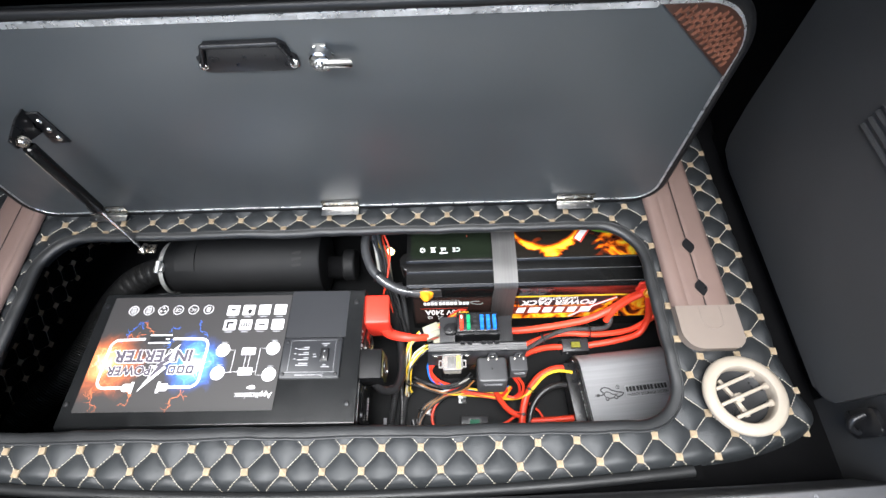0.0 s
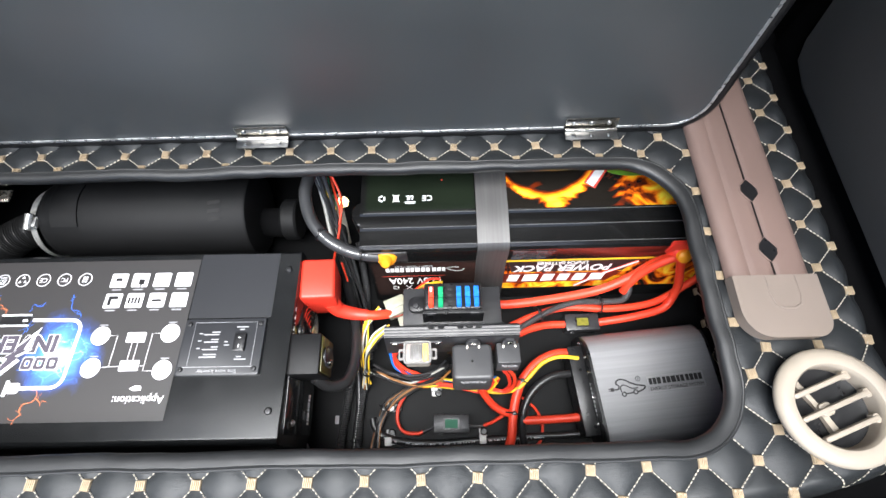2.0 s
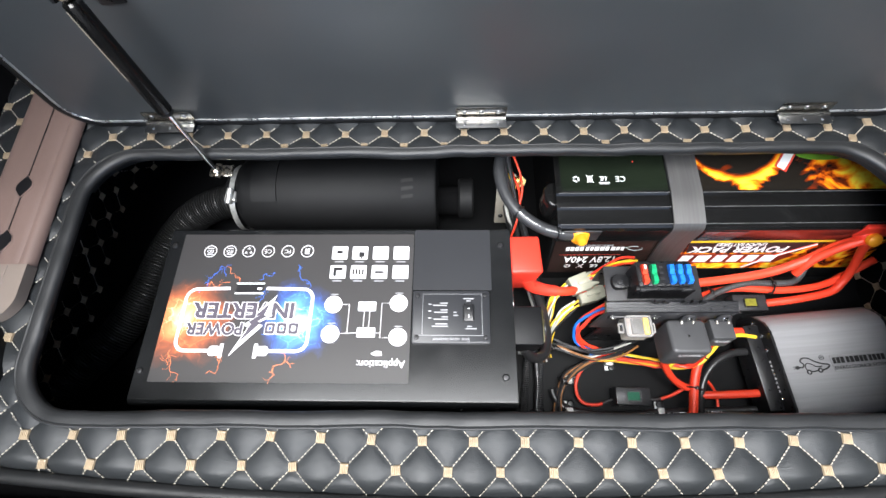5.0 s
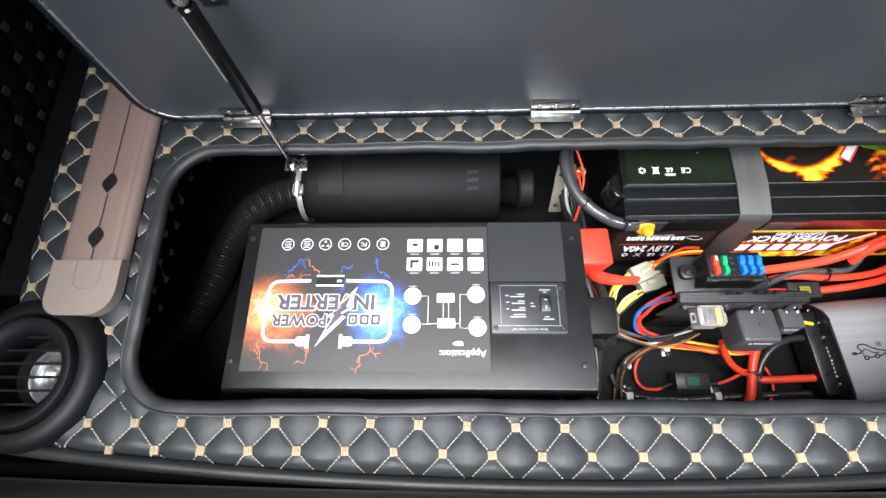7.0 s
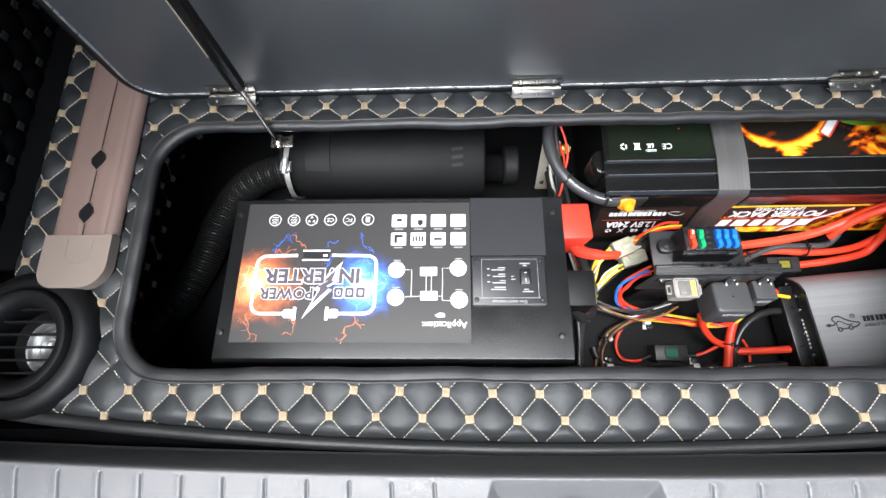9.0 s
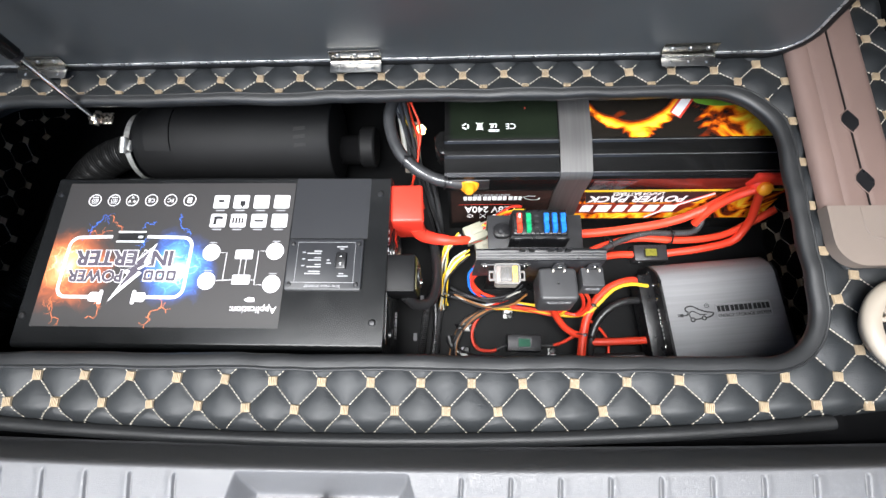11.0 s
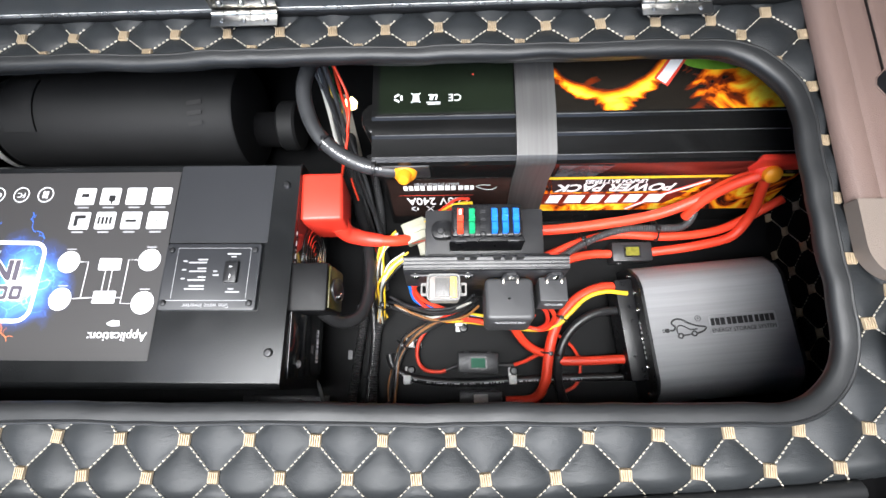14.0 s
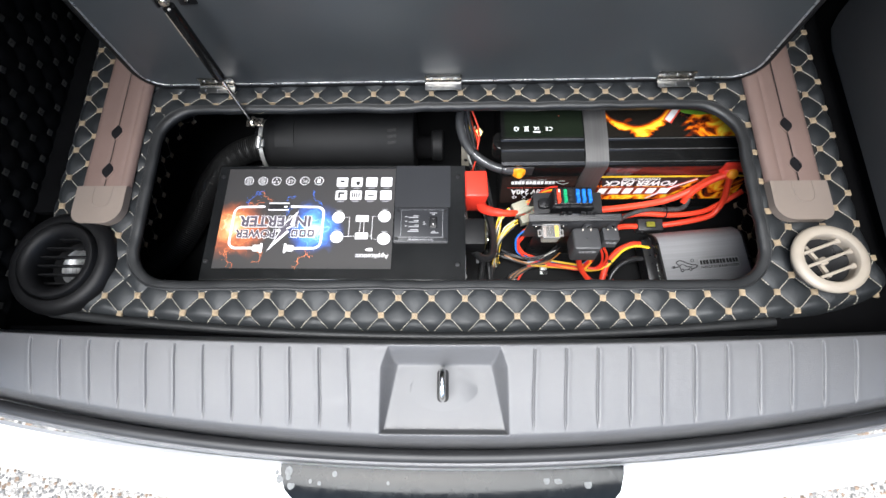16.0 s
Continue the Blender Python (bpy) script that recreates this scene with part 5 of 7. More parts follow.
# wiring sketch
for x, y in ((0.003, 0.0030), (0.0875, 0.0050), (0.003, -0.0355), (0.0885, -0.0390)):
    part("sketch_disc", flat(disc(x, y, 0.0115), inv_m(0, 0, 0.0007)), INKWHITE, inv)
    part("caption", flat(rounded(x - 0.005, x + 0.005, y + 0.0130, y + 0.0142, 0.0003, 1), inv_m(0, 0, 0.0007)), INKGREY, inv)
for x, y in ((0.047, 0.0005), (0.048, -0.0335)):
    part("sketch_box", flat(rounded(x - 0.0115, x + 0.0115, y - 0.0062, y + 0.0062, 0.001, 2), inv_m(0, 0, 0.0007)), INKWHITE, inv)
for pts in (((0.015, 0.003), (0.024, 0.003), (0.024, -0.035)), ((0.016, -0.035), (0.036, -0.034)), ((0.076, 0.005), (0.066, 0.005), (0.066, -0.040), (0.076, -0.040)), ((0.060, -0.034), (0.066, -0.034)), ((0.044, -0.006), (0.044, -0.027)), ((0.051, -0.006), (0.051, -0.027))):
    part("sketch_line", stroke(pts, 0.0007, lab_m), INKWHITE, inv)
part("lettering", lettering("Application:", 0.0125, ptop(0.069, -0.072)), INKWHITE, inv)
part("plug_mark", flat([(0.056, -0.060), (0.061, -0.0625), (0.070, -0.062), (0.069, -0.057), (0.062, -0.0565)], lab_m), INKWHITE, inv)
# the logo frame, its plugs and lettering
CX, CY = -0.112, -0.0165
fr = rounded(CX - 0.080, CX + 0.087, CY - 0.041, CY + 0.040, 0.013, 6)
runs = ([(CX - 0.024, CY + 0.041)] + [(x, y) for x, y in fr if x < CX and y > CY] + [(x, y) for x, y in fr if x < CX and y < CY] + [(CX - 0.030, CY - 0.041)],
        [(CX + 0.024, CY + 0.041)] + [(x, y) for x, y in fr if x > CX and y > CY][::-1] + [(x, y) for x, y in fr if x > CX and y < CY][::-1] + [(CX + 0.030, CY - 0.041)])
for r_ in runs:
    part("logo_frame", stroke(r_, 0.0042, lab_m), INKWHITE, inv)
part("device_sketch", flat(rounded(CX - 0.016, CX + 0.020, CY + 0.0335, CY + 0.0480, 0.0005, 1), lab_m), INKBLACK, inv)
part("device_rail", merge(*[flat(rounded(CX - 0.017, CX + 0.021, CY + 0.0330 + 0.0135 * i, CY + 0.0352 + 0.0135 * i, 0.0005, 1), inv_m(0, 0, 0.0013)) for i in range(2)], flat(rounded(CX + 0.012, CX + 0.018, CY + 0.039, CY + 0.042, 0.0003, 1), inv_m(0, 0, 0.0013))), INKWHITE, inv)
for sx in (-1, 1):
    x0 = CX + (0.032 if sx > 0 else -0.0285)
    part("plug", merge(flat(rounded(x0 - 0.007, x0 + 0.007, CY - 0.047, CY - 0.035, 0.003, 3), lab_m), flat(rounded(x0 - sx * 0.0085 - 0.0022, x0 - sx * 0.0085 + 0.0022, CY - 0.050, CY - 0.032, 0.001, 2), lab_m)), INKWHITE, inv)
part("lettering", lettering("INVERTER", 0.0280, ptop(CX, CY + 0.012, 0.0014), squeeze=1.06, bold=0.0010), INKDARK, inv)
part("letter_edge", lettering("INVERTER", 0.0280, ptop(CX, CY + 0.012, 0.0009), squeeze=1.06, bold=0.0020), INKWHITE, inv)
part("lettering", lettering("POWER", 0.0215, ptop(CX - 0.0335, CY - 0.0125, 0.0014), squeeze=0.98, bold=0.0007), INKDARK, inv)
part("letter_edge", lettering("POWER", 0.0215, ptop(CX - 0.0335, CY - 0.0125, 0.0009), squeeze=0.98, bold=0.0015), INKWHITE, inv)
for z_, g_, ink in ((0.0009, 0.0010, INKWHITE), (0.0014, 0.0, INKDARK)):
    bl = []
    for i in range(3):
        a = CX + 0.0675 - 0.0150 * i
        bl.append(frame_prism(rounded(a - 0.006 - g_, a + 0.006 + g_, CY - 0.0195 - g_, CY - 0.0055 + g_, 0.002, 2), rounded(a - 0.0028 + g_, a + 0.0028 - g_, CY - 0.0160 + g_, CY - 0.0090 - g_, 0.001, 2), 0, 0.0004, inv_m(0, 0, z_)))
    for b_ in bl:
        part("name_shape", b_, ink, inv)
BOLT = [(CX + 0.038, CY + 0.031), (CX + 0.031, CY + 0.006), (CX + 0.036, CY + 0.004), (CX + 0.021, CY - 0.006), (CX + 0.027, CY - 0.009), (CX - 0.006, CY - 0.047), (CX + 0.010, CY - 0.011), (CX + 0.004, CY - 0.008), (CX + 0.022, CY + 0.005), (CX + 0.018, CY + 0.008)]
part("bolt_edge", flat([(CX + 0.019 + (x - CX - 0.019) * 1.12, CY - 0.006 + (y - CY + 0.006) * 1.02) for x, y in BOLT], inv_m(0.0, 0.0, 0.0016)), INKWHITE, inv)
part("bolt_mark", flat([(CX + 0.019 + (x - CX - 0.019) * 0.72, CY + 0.001 + (y - CY - 0.001) * 0.66) for x, y in BOLT], inv_m(0, 0, 0.0021)), INKDARK, inv)
random.seed(11)


def lightning(pts, wide):
    """A jagged printed streak through pts."""
    out = [pts[0]]
    for (x0, y0), (x1, y1) in zip(pts, pts[1:]):
        d = math.hypot(x1 - x0, y1 - y0)
        for f in (0.33, 0.66, 1.0):
            j = (0.12 if f == 1.0 else 0.34) * d * random.uniform(-1, 1)
            out.append((x0 + (x1 - x0) * f - (y1 - y0) / d * j, y0 + (y1 - y0) * f + (x1 - x0) / d * j))
    forks = [stroke(out, wide, lab_m, 0.0001)]
    for x, y in out[1:-1]:
        if random.random() < 0.75:
            a, r = random.uniform(0, 2 * math.pi), random.uniform(0.004, 0.011)
            tip = [(x, y), (x + 0.5 * r * math.cos(a + 0.35), y + 0.5 * r * math.sin(a + 0.35)), (x + r * math.cos(a), y + r * math.sin(a))]
            forks.append(stroke(tip, wide * 0.55, lab_m, 0.0001))
    return merge(*forks)


for ink, pts in ((INKBLUE, [(-43, 73), (-46, 65), (-53, 56), (-57, 46), (-64, 34)]), (INKBLUE, [(-43, 73), (-33, 61)]), (INKBLUE, [(31, 64), (19, 60), (14, 53)]), (INKBLUE, [(62, 74), (66, 64), (75, 52), (83, 45)]),
                 (INKBLUE, [(23, 40), (23, 29), (18, 23)]), (INKBLUE, [(62, 20), (76, 8), (90, 4)]), (INKBLUE, [(28, -20), (50, -24), (66, -32)]), (INKFIRE, [(-84, -47), (-80, -61), (-71, -67), (-68, -78)]), (INKFIRE, [(-84, -40), (-88, -52), (-82, -58)]),
                 (INKFIRE, [(-26, -43), (-21, -52), (-19, -63), (-32, -70)]), (INKFIRE, [(64, -39), (62, -52), (49, -58), (53, -70), (46, -81)]), (INKFIRE, [(62, -52), (70, -62)]), (INKFIRE, [(-36, 72), (-22, 62), (-14, 50)]), (INKFIRE, [(-58, 46), (-40, 44), (-26, 48)])):
    part("lightning_print", lightning([(CX + x / 1000, CY + y / 1000) for x, y in pts], 0.0006), ink, inv)
for x, y in ((-0.2265, 0.087), (0.2210, 0.087), (-0.2280, -0.0825), (0.2210, -0.0870)):
    part("screw", screw(inv_m(x, y, 0.0002).translation, (0, 0, 1), 0.0042), BLACKSCREW, inv)
for dx in (-0.16, 0.16):
    part("foot", box(-0.413 + dx - 0.02, -0.413 + dx + 0.02, 0.150, 0.350, WZ, WZ + 0.068, 0.002), WELLBOARD, inv, "black mounting block")
# right end: glossy plate with print, fan guard, outlet box, terminal cover
XE = -0.413 + HX
part("end_plate", box(XE - 0.0005, XE + 0.0008, 0.137, 0.362, 0.522, 0.631, 0.0004), ENAMEL, inv, "glossy black end plate")
for y, z in ((0.150, 0.604), (0.350, 0.604)):
    part("screw", screw((XE + 0.0008, y, z), (1, 0, 0), 0.0040), SCREWMETAL, inv)
part("print_bar", merge(*[flat([(0.150 + 0.0042 * i, -0.0016), (0.1526 + 0.0042 * i + 0.0008 * (i % 3), -0.0016), (0.1526 + 0.0042 * i + 0.0008 * (i % 3), 0.0016), (0.150 + 0.0042 * i, 0.0016)], plane_m((XE + 0.0009, 0, 0.540), (0, 1, 0), (0, 0, 1)), 0.0003) for i in range(9)]), INKWHITE, inv)
for i in range(5):
    r_ = 0.006 + 0.007 * i
    part("fan_ring", sweep([Vector((XE + 0.004, 0.268 + r_ * math.cos(t), 0.575 + r_ * math.sin(t))) for t in np.linspace(0, 2 * math.pi, 28, endpoint=False)], 0.0011, 6, closed=True), CHROME, inv, "chromed fan guard ring")
part("fan_hole", rod((XE - 0.001, 0.268, 0.575), (XE + 0.002, 0.268, 0.575), 0.038, seg=32), BLACKPL, inv)
part("lettering", lettering("12VDC", 0.012, plane_m((XE + 0.0006, 0.268, 0.628), (0, -1, 0), (0, 0, 1)) @ UPM), INKWHITE, inv)
outlet = part("outlet_box", merge(box(XE - 0.012, XE + 0.0365, 0.202, 0.251, 0.578, 0.637, 0.0025)), VENTBLACK, inv, "black outlet box on the inverter's end")
part("outlet_face", box(XE + 0.0365, XE + 0.0385, 0.2055, 0.2480, 0.583, 0.633, 0.0008), mat("olive_plastic", (0.050, 0.044, 0.008), 0.40, vary=0.2, vary_scale=40), outlet, "olive socket face")
part("outlet_socket", prism([(0.0125 * math.cos(t), 0.021 * math.sin(t)) for t in np.linspace(0, 2 * math.pi, 28, endpoint=False)], 0, 0.002, 0.0006, m=plane_m((XE + 0.0385, 0.226, 0.608), (0, 1, 0), (0, 0, 1))), BLACKPL, outlet)
part("pin", rod((XE + 0.0400, 0.220, 0.606), (XE + 0.0440, 0.220, 0.606), 0.0042, seg=14, bevel=0.001), CHROME, outlet)
part("outlet_rim", sweep([Vector((XE + 0.0405, 0.226 + 0.0125 * math.cos(t), 0.608 + 0.021 * math.sin(t))) for t in np.linspace(0, 2 * math.pi, 24, endpoint=False)], 0.0010, 6, closed=True), GREYPL, outlet)
cap = thing("terminal_cover", "glossy red rubber cover over the inverter terminal", "terminal cover", (-0.158, 0.325, 0.545))
cover = box(-0.024, 0.021, -0.027, 0.027, -0.075, 0.0, 0.004, 3)
cover.transform(Matrix.Translation((-0.155, 0.326, 0.626)) @ pose(0, 0, 0, 0, 6, 3))
part("boot", cover, REDCAP, cap)
part("snout", tube([(-0.148, 0.308, 0.580), (-0.142, 0.301, 0.564), (-0.124, 0.297, 0.554), (-0.102, 0.295, 0.550)], lambda i: 0.0118 - 0.00016 * i, 14), REDCAP, cap)

# ---- battery ----
bat = thing("battery", "large black lithium battery with printed flame labels", "battery", (0.15, 0.49, WZ))
BX0, BX1, BY0, BY1 = -0.103, 0.410, 0.371, 0.610


def face_y(z):
    """The battery's leaning front."""
    return 0.3665 - 0.25 * (0.5418 - z)


def face_m(out):
    """Drawing pose on the leaning front: x along, y as height."""
    return plane_m((0, face_y(0.52) - out, 0.52), (1, 0, 0), (0, 0.2425, 0.9701)) @ Matrix.Translation((0, -0.52, 0))


part("case", prism([(face_y(WZ), WZ), (BY1, WZ), (BY1, 0.570), (face_y(0.570), 0.570)], BX0, BX1, 0.004, 3, m=plane_m((0, 0, 0), (0, 1, 0), (0, 0, 1))), BATCASE, bat)
lidsec = [(BY0 - 0.004, 0.568), (BY0 - 0.0040, 0.606), (BY0 - 0.0015, 0.6120), (BY0 + 0.0035, 0.6155), (BY0 + 0.0250, 0.6170), (BY0 + 0.0280, 0.6195), (BY0 + 0.0460, 0.6202), (BY0 + 0.0490, 0.6230), (BY1 - 0.03, 0.6230), (BY1 + 0.003, 0.605), (BY1 + 0.003, 0.568)]
part("top", prism(lidsec[::-1], BX0 - 0.003, BX1 + 0.003, 0.003, 2, m=plane_m((0, 0, 0), (0, 1, 0), (0, 0, 1))), BATCASE, bat, "stepped black plastic top", smooth=False)
part("shoulder", prism([(-0.104, 0.446), (-0.114, 0.444), (-0.121, 0.434), (-0.120, 0.420), (-0.114, 0.409), (-0.104, 0.405)], 0.566, 0.611, 0.004, 3), BATCASE, bat, "chamfered shoulder of the top")
part("ridge", merge(box(BX0 + 0.004, BX1 - 0.004, BY0 + 0.0498, BY0 + 0.0510, 0.6225, 0.6238, 0.0005)), BATCASE, bat)
part("ridge", merge(box(BX0 + 0.004, BX1 - 0.004, BY0 - 0.0042, BY0 - 0.002, 0.567, 0.5700, 0.0006)), BATCASE, bat)
part("terminal_recess", box(-0.096, -0.042, BY0 - 0.0052, BY0 + 0.001, 0.575, 0.6075, 0.001), GREYPL, bat, "recess for the battery terminal")
part("top_label", flat(rounded(-0.098, 0.054, 0.4235, 0.600, 0.001, 1), Matrix.Translation((0, 0, 0.6233))), BATLABEL, bat, "dark green printed label")
part("flame_label", flat(rounded(0.101, 0.402, 0.4225, 0.600, 0.001, 1), Matrix.Translation((0, 0, 0.6233))), FLAME_TOP, bat, "label printed with orange flames")
# thin paler lines along the edges of the top's steps
for ey, ez in ((BY0 + 0.0279, 0.6195), (BY0 + 0.0032, 0.6154), (BY0 + 0.0489, 0.6229)):
    part("pale_edge", rod((BX0 + 0.001, ey, ez), (BX1 - 0.001, ey, ez), 0.00055, seg=6), EDGEPALE, bat)
part("front_label", flat(rounded(-0.098, 0.062, 0.474, 0.563, 0.001, 1), face_m(0.0006)), BATFRONT, bat, "dark printed front label")
part("flame_label", flat(rounded(0.100, 0.400, 0.484, 0.563, 0.001, 1), face_m(0.0006)), FLAME_FRONT, bat, "front label printed with orange flames")


def fprint(x, z, out=0.0010):
    return face_m(out) @ Matrix.Translation((x, z, 0)) @ UPM


part("lettering", lettering("12.8V 240A", 0.0235, fprint(-0.035, 0.5125), squeeze=0.745, bold=0.0003), INKWHITE, bat)
part("lettering", lettering("ENERGY STORAGE SYSTEM", 0.0075, fprint(-0.036, 0.5505), squeeze=0.62), INKGREY, bat)
name_blocks(bat, INKWHITE, [0.55, 0.6, 0.7, 0, 0.6, 0.7, 0.8, 0.55, 0.6, 0, 0.6, 0.65, 0.6, 0.6], 0.0092, fprint(-0.034, 0.5420), gap=0.17)
part("name_mark", stroke([(-0.014, 0.0), (-0.010, 0.005), (-0.002, 0.006), (0.006, 0.003), (0.013, -0.002), (0.004, -0.005), (-0.006, -0.004)], 0.0014, fprint(0.0255, 0.5430)), INKWHITE, bat)
part("rule", stroke([(-0.086, 0.526), (0.010, 0.526)], 0.0010, face_m(0.0012)), INKRED, bat)
for i, dx in enumerate((-0.068, -0.047, -0.024, 0.000)):
    mm = fprint(dx, 0.4935)
    if i == 3:
        part("mark", lettering("CE", 0.0135, mm), INKWHITE, bat)
    elif i == 2:
        part("mark", lettering("UL", 0.0110, mm, shear=0.3, bold=0.0004), INKWHITE, bat)
    elif i == 1:
        part("mark", merge(stroke([(-0.005, -0.006), (0.005, 0.006)], 0.0014, mm), stroke([(-0.005, 0.006), (0.005, -0.006)], 0.0014, mm)), INKWHITE, bat)
    else:
        part("mark", merge(*[stroke([(0.0048 * math.cos(a), 0.0048 * math.sin(a)), (0.0048 * math.cos(a + 1.5), 0.0048 * math.sin(a + 1.5))], 0.0022, mm) for a in (0.3, 2.4, 4.5)]), INKWHITE, bat)
part("lettering", lettering("POWER PACK", 0.0216, fprint(0.190, 0.5385), shear=0.2, squeeze=1.08, bold=0.0006), INKWHITE, bat)
part("lettering", lettering("LiFePO4 BATTERIES", 0.0112, fprint(0.1865, 0.5515), squeeze=0.80, bold=0.0002), INKWHITE, bat)
part("dark_band", flat([(0.112, 0.528), (0.282, 0.528), (0.302, 0.5565), (0.106, 0.5565)], face_m(0.0009)), INKBLACK, bat)
part("dark_band", flat([(0.101, 0.500), (0.262, 0.500), (0.284, 0.5255), (0.101, 0.5255)], face_m(0.0009)), mat("deep_red_print", (0.16, 0.018, 0.010), 0.3, vary=0.5, vary_scale=60), bat)
name_blocks(bat, INKWHITE, [1.25, 1.0, 0.95, 1.0, 1.25, 0.95], 0.0175, fprint(0.184, 0.5130, 0.0014), gap=0.42, slant=0.2)
for w_, ink, o_ in ((0.0075, INKRED, 0.0014), (0.0042, INKWHITE, 0.0018)):
    part("swash", stroke([(0.216, 0.488), (0.236, 0.506), (0.256, 0.523), (0.300, 0.552)], w_, face_m(o_)), ink, bat)
for dx, s_ in ((-0.0760, 0), (-0.0560, 1), (-0.0360, 2), (-0.0120, 3)):
    mm = plane_m((dx, 0.4425, 0.6239), (-1, 0, 0), (0, -1, 0))
    if s_ == 3:
        part("mark", lettering("CE", 0.0125, mm), INKWHITE, bat)
    elif s_ == 2:
        part("mark", merge(lettering("UL", 0.0090, mm @ Matrix.Translation((0, -0.001, 0)), shear=0.3, bold=0.0004), flat(rounded(-0.008, 0.008, 0.0055, 0.0066, 0.0002, 1), mm), flat(rounded(-0.007, 0.007, 0.0078, 0.0087, 0.0002, 1), mm)), INKWHITE, bat)
    elif s_ == 1:
        part("mark", merge(stroke([(-0.005, -0.006), (0.005, 0.006)], 0.0012, mm), stroke([(-0.005, 0.006), (0.005, -0.006)], 0.0012, mm), flat([(-0.003, -0.005), (0.003, -0.005), (0.004, 0.005), (-0.004, 0.005)], mm)), INKWHITE, bat)
    else:
        part("mark", merge(*[stroke([(0.0048 * math.cos(a), 0.0048 * math.sin(a)), (0.0048 * math.cos(a + 1.5), 0.0048 * math.sin(a + 1.5))], 0.0024, mm) for a in (0.3, 2.4, 4.5)]), INKWHITE, bat)
part("border_stripe", flat([(0.101, 0.5570), (0.395, 0.5570), (0.395, 0.5625), (0.101, 0.5625)], face_m(0.0012)), INKYEL, bat, "yellow printed border")
part("dot", flat(disc(0.009, 0.471, 0.0013, 10), Matrix.Translation((0, 0, 0.6238))), INKRED, bat)
for w_, ink, o_ in ((0.0175, INKRED, 0.0010), (0.0115, INKWHITE, 0.0014)):
    part("swash", stroke([(0.2185 - 0.05 * (w_ - 0.0115), 0.4565 - 0.2 * (w_ - 0.0115)), (0.230, 0.471), (0.2425, 0.488), (0.262, 0.515)], w_, Matrix.Translation((0, 0, 0.6232 + o_))), ink, bat)
part("leaf_print", flat([(0.284 + 0.038 * math.cos(t), 0.481 + 0.011 * math.sin(t)) for t in np.linspace(0, 2 * math.pi, 24, endpoint=False)], Matrix.Translation((0, 0, 0.6238))), mat("green_print", (0.13, 0.30, 0.03), 0.3, vary=0.3, vary_scale=40), bat)
part("clear_sticker", flat([(0.106, 0.571), (0.153, 0.571), (0.168, 0.601), (0.106, 0.603)], plane_m((0, BY0 - 0.0046, 0), (1, 0, 0), (0, 0, 1))), mat("grey_film", (0.07, 0.068, 0.072), 0.15, vary=0.5, vary_scale=60), bat, "peeling grey protective film")

# hold-down strap
strap = thing("battery_strap", "brushed steel hold-down strap bent over the battery", "strap", (0.078, 0.36, WZ))
spath = [(0.3415, 0.455), (0.3640, 0.560), (0.3655, 0.604), (0.3675, 0.6125), (0.3730, 0.6185), (0.3950, 0.6225), (0.4200, 0.6262), (0.60, 0.6262)]
thick = 0.003
upper = [Vector((y, z, 0)) for y, z in spath]
off = []
for i, p in enumerate(upper):
    a, b = upper[max(i - 1, 0)], upper[min(i + 1, len(upper) - 1)]
    d = (b - a).normalized()
    off.append((p.x + d.y * thick, p.y - d.x * thick))
for nm, s0, s1 in (("front_leg", 0, 5), ("top_band", 4, 8)):
    part(nm, prism([(p.x, p.y) for p in upper[s0:s1]] + off[s0:s1][::-1], 0.056, 0.100, 0, m=plane_m((0, 0, 0), (0, 1, 0), (0, 0, 1))), STEEL, strap)

# battery lugs
def cable(name_label, pts, r, material, parent=None, seg=12, group="cables"):
    bm = tube(pts, r, seg)
    return single("cable", bm, material, name_label, "cable", group) if parent is None else part("cable", bm, material, parent)


lug = part("terminal_cap", lathe([(0.0145, -0.010), (0.0145, 0.001), (0.0125, 0.0055), (0.0088, 0.008), (0.0078, 0.016), (0.0055, 0.019), (1e-5, 0.0195)], (-0.071, 0.366, 0.594), 24, Euler((radians(55), 0, 0)).to_matrix().to_4x4()), ORANGE, bat, "orange plastic terminal cap")
part("wing", merge(box(-0.085, -0.059, 0.365, 0.375, 0.594, 0.602, 0.003)), ORANGE, lug)
rlug = part("terminal_cap", lathe([(0.017, -0.014), (0.017, 0.0), (0.014, 0.006), (0.009, 0.009), (1e-5, 0.0095)], (0.344, 0.366, 0.588), 24, Euler((radians(50), 0, 0)).to_matrix().to_4x4()), REDCAP, bat, "red rubber terminal boot")
part("nut", lathe([(0.010, 0.0), (0.0095, 0.006), (0.006, 0.009), (1e-5, 0.0095)], (0.344, 0.358, 0.592), 20, Euler((radians(50), 0, 0)).to_matrix().to_4x4()), ORANGE, rlug)
part("shroud", box(0.322, 0.380, 0.3635, 0.372, 0.584, 0.616, 0.004), REDCAP, rlug, "red shroud plate")

# ---- heater ----
heat = thing("air_heater", "matt black tubular air heater lying along the well", "heater", (-0.44, 0.47, 0.475))
def barrel(x, ry, rz, n=48, cy=0.468, cz=0.540):
    return [Vector((x, cy + ry * math.cos(t), cz + rz * math.sin(t))) for t in (2 * math.pi * i / n for i in range(n))]
def loft(sections):
    bm = bmesh.new()
    rr = [[bm.verts.new(p) for p in s] for s in sections]
    n = len(rr[0])
    for a, b in zip(rr, rr[1:]):
        for i in range(n):
            bm.faces.new((a[i], a[(i + 1) % n], b[(i + 1) % n], b[i]))
    bm.faces.new(rr[0][::-1])
    bm.faces.new(rr[-1])
    return bm
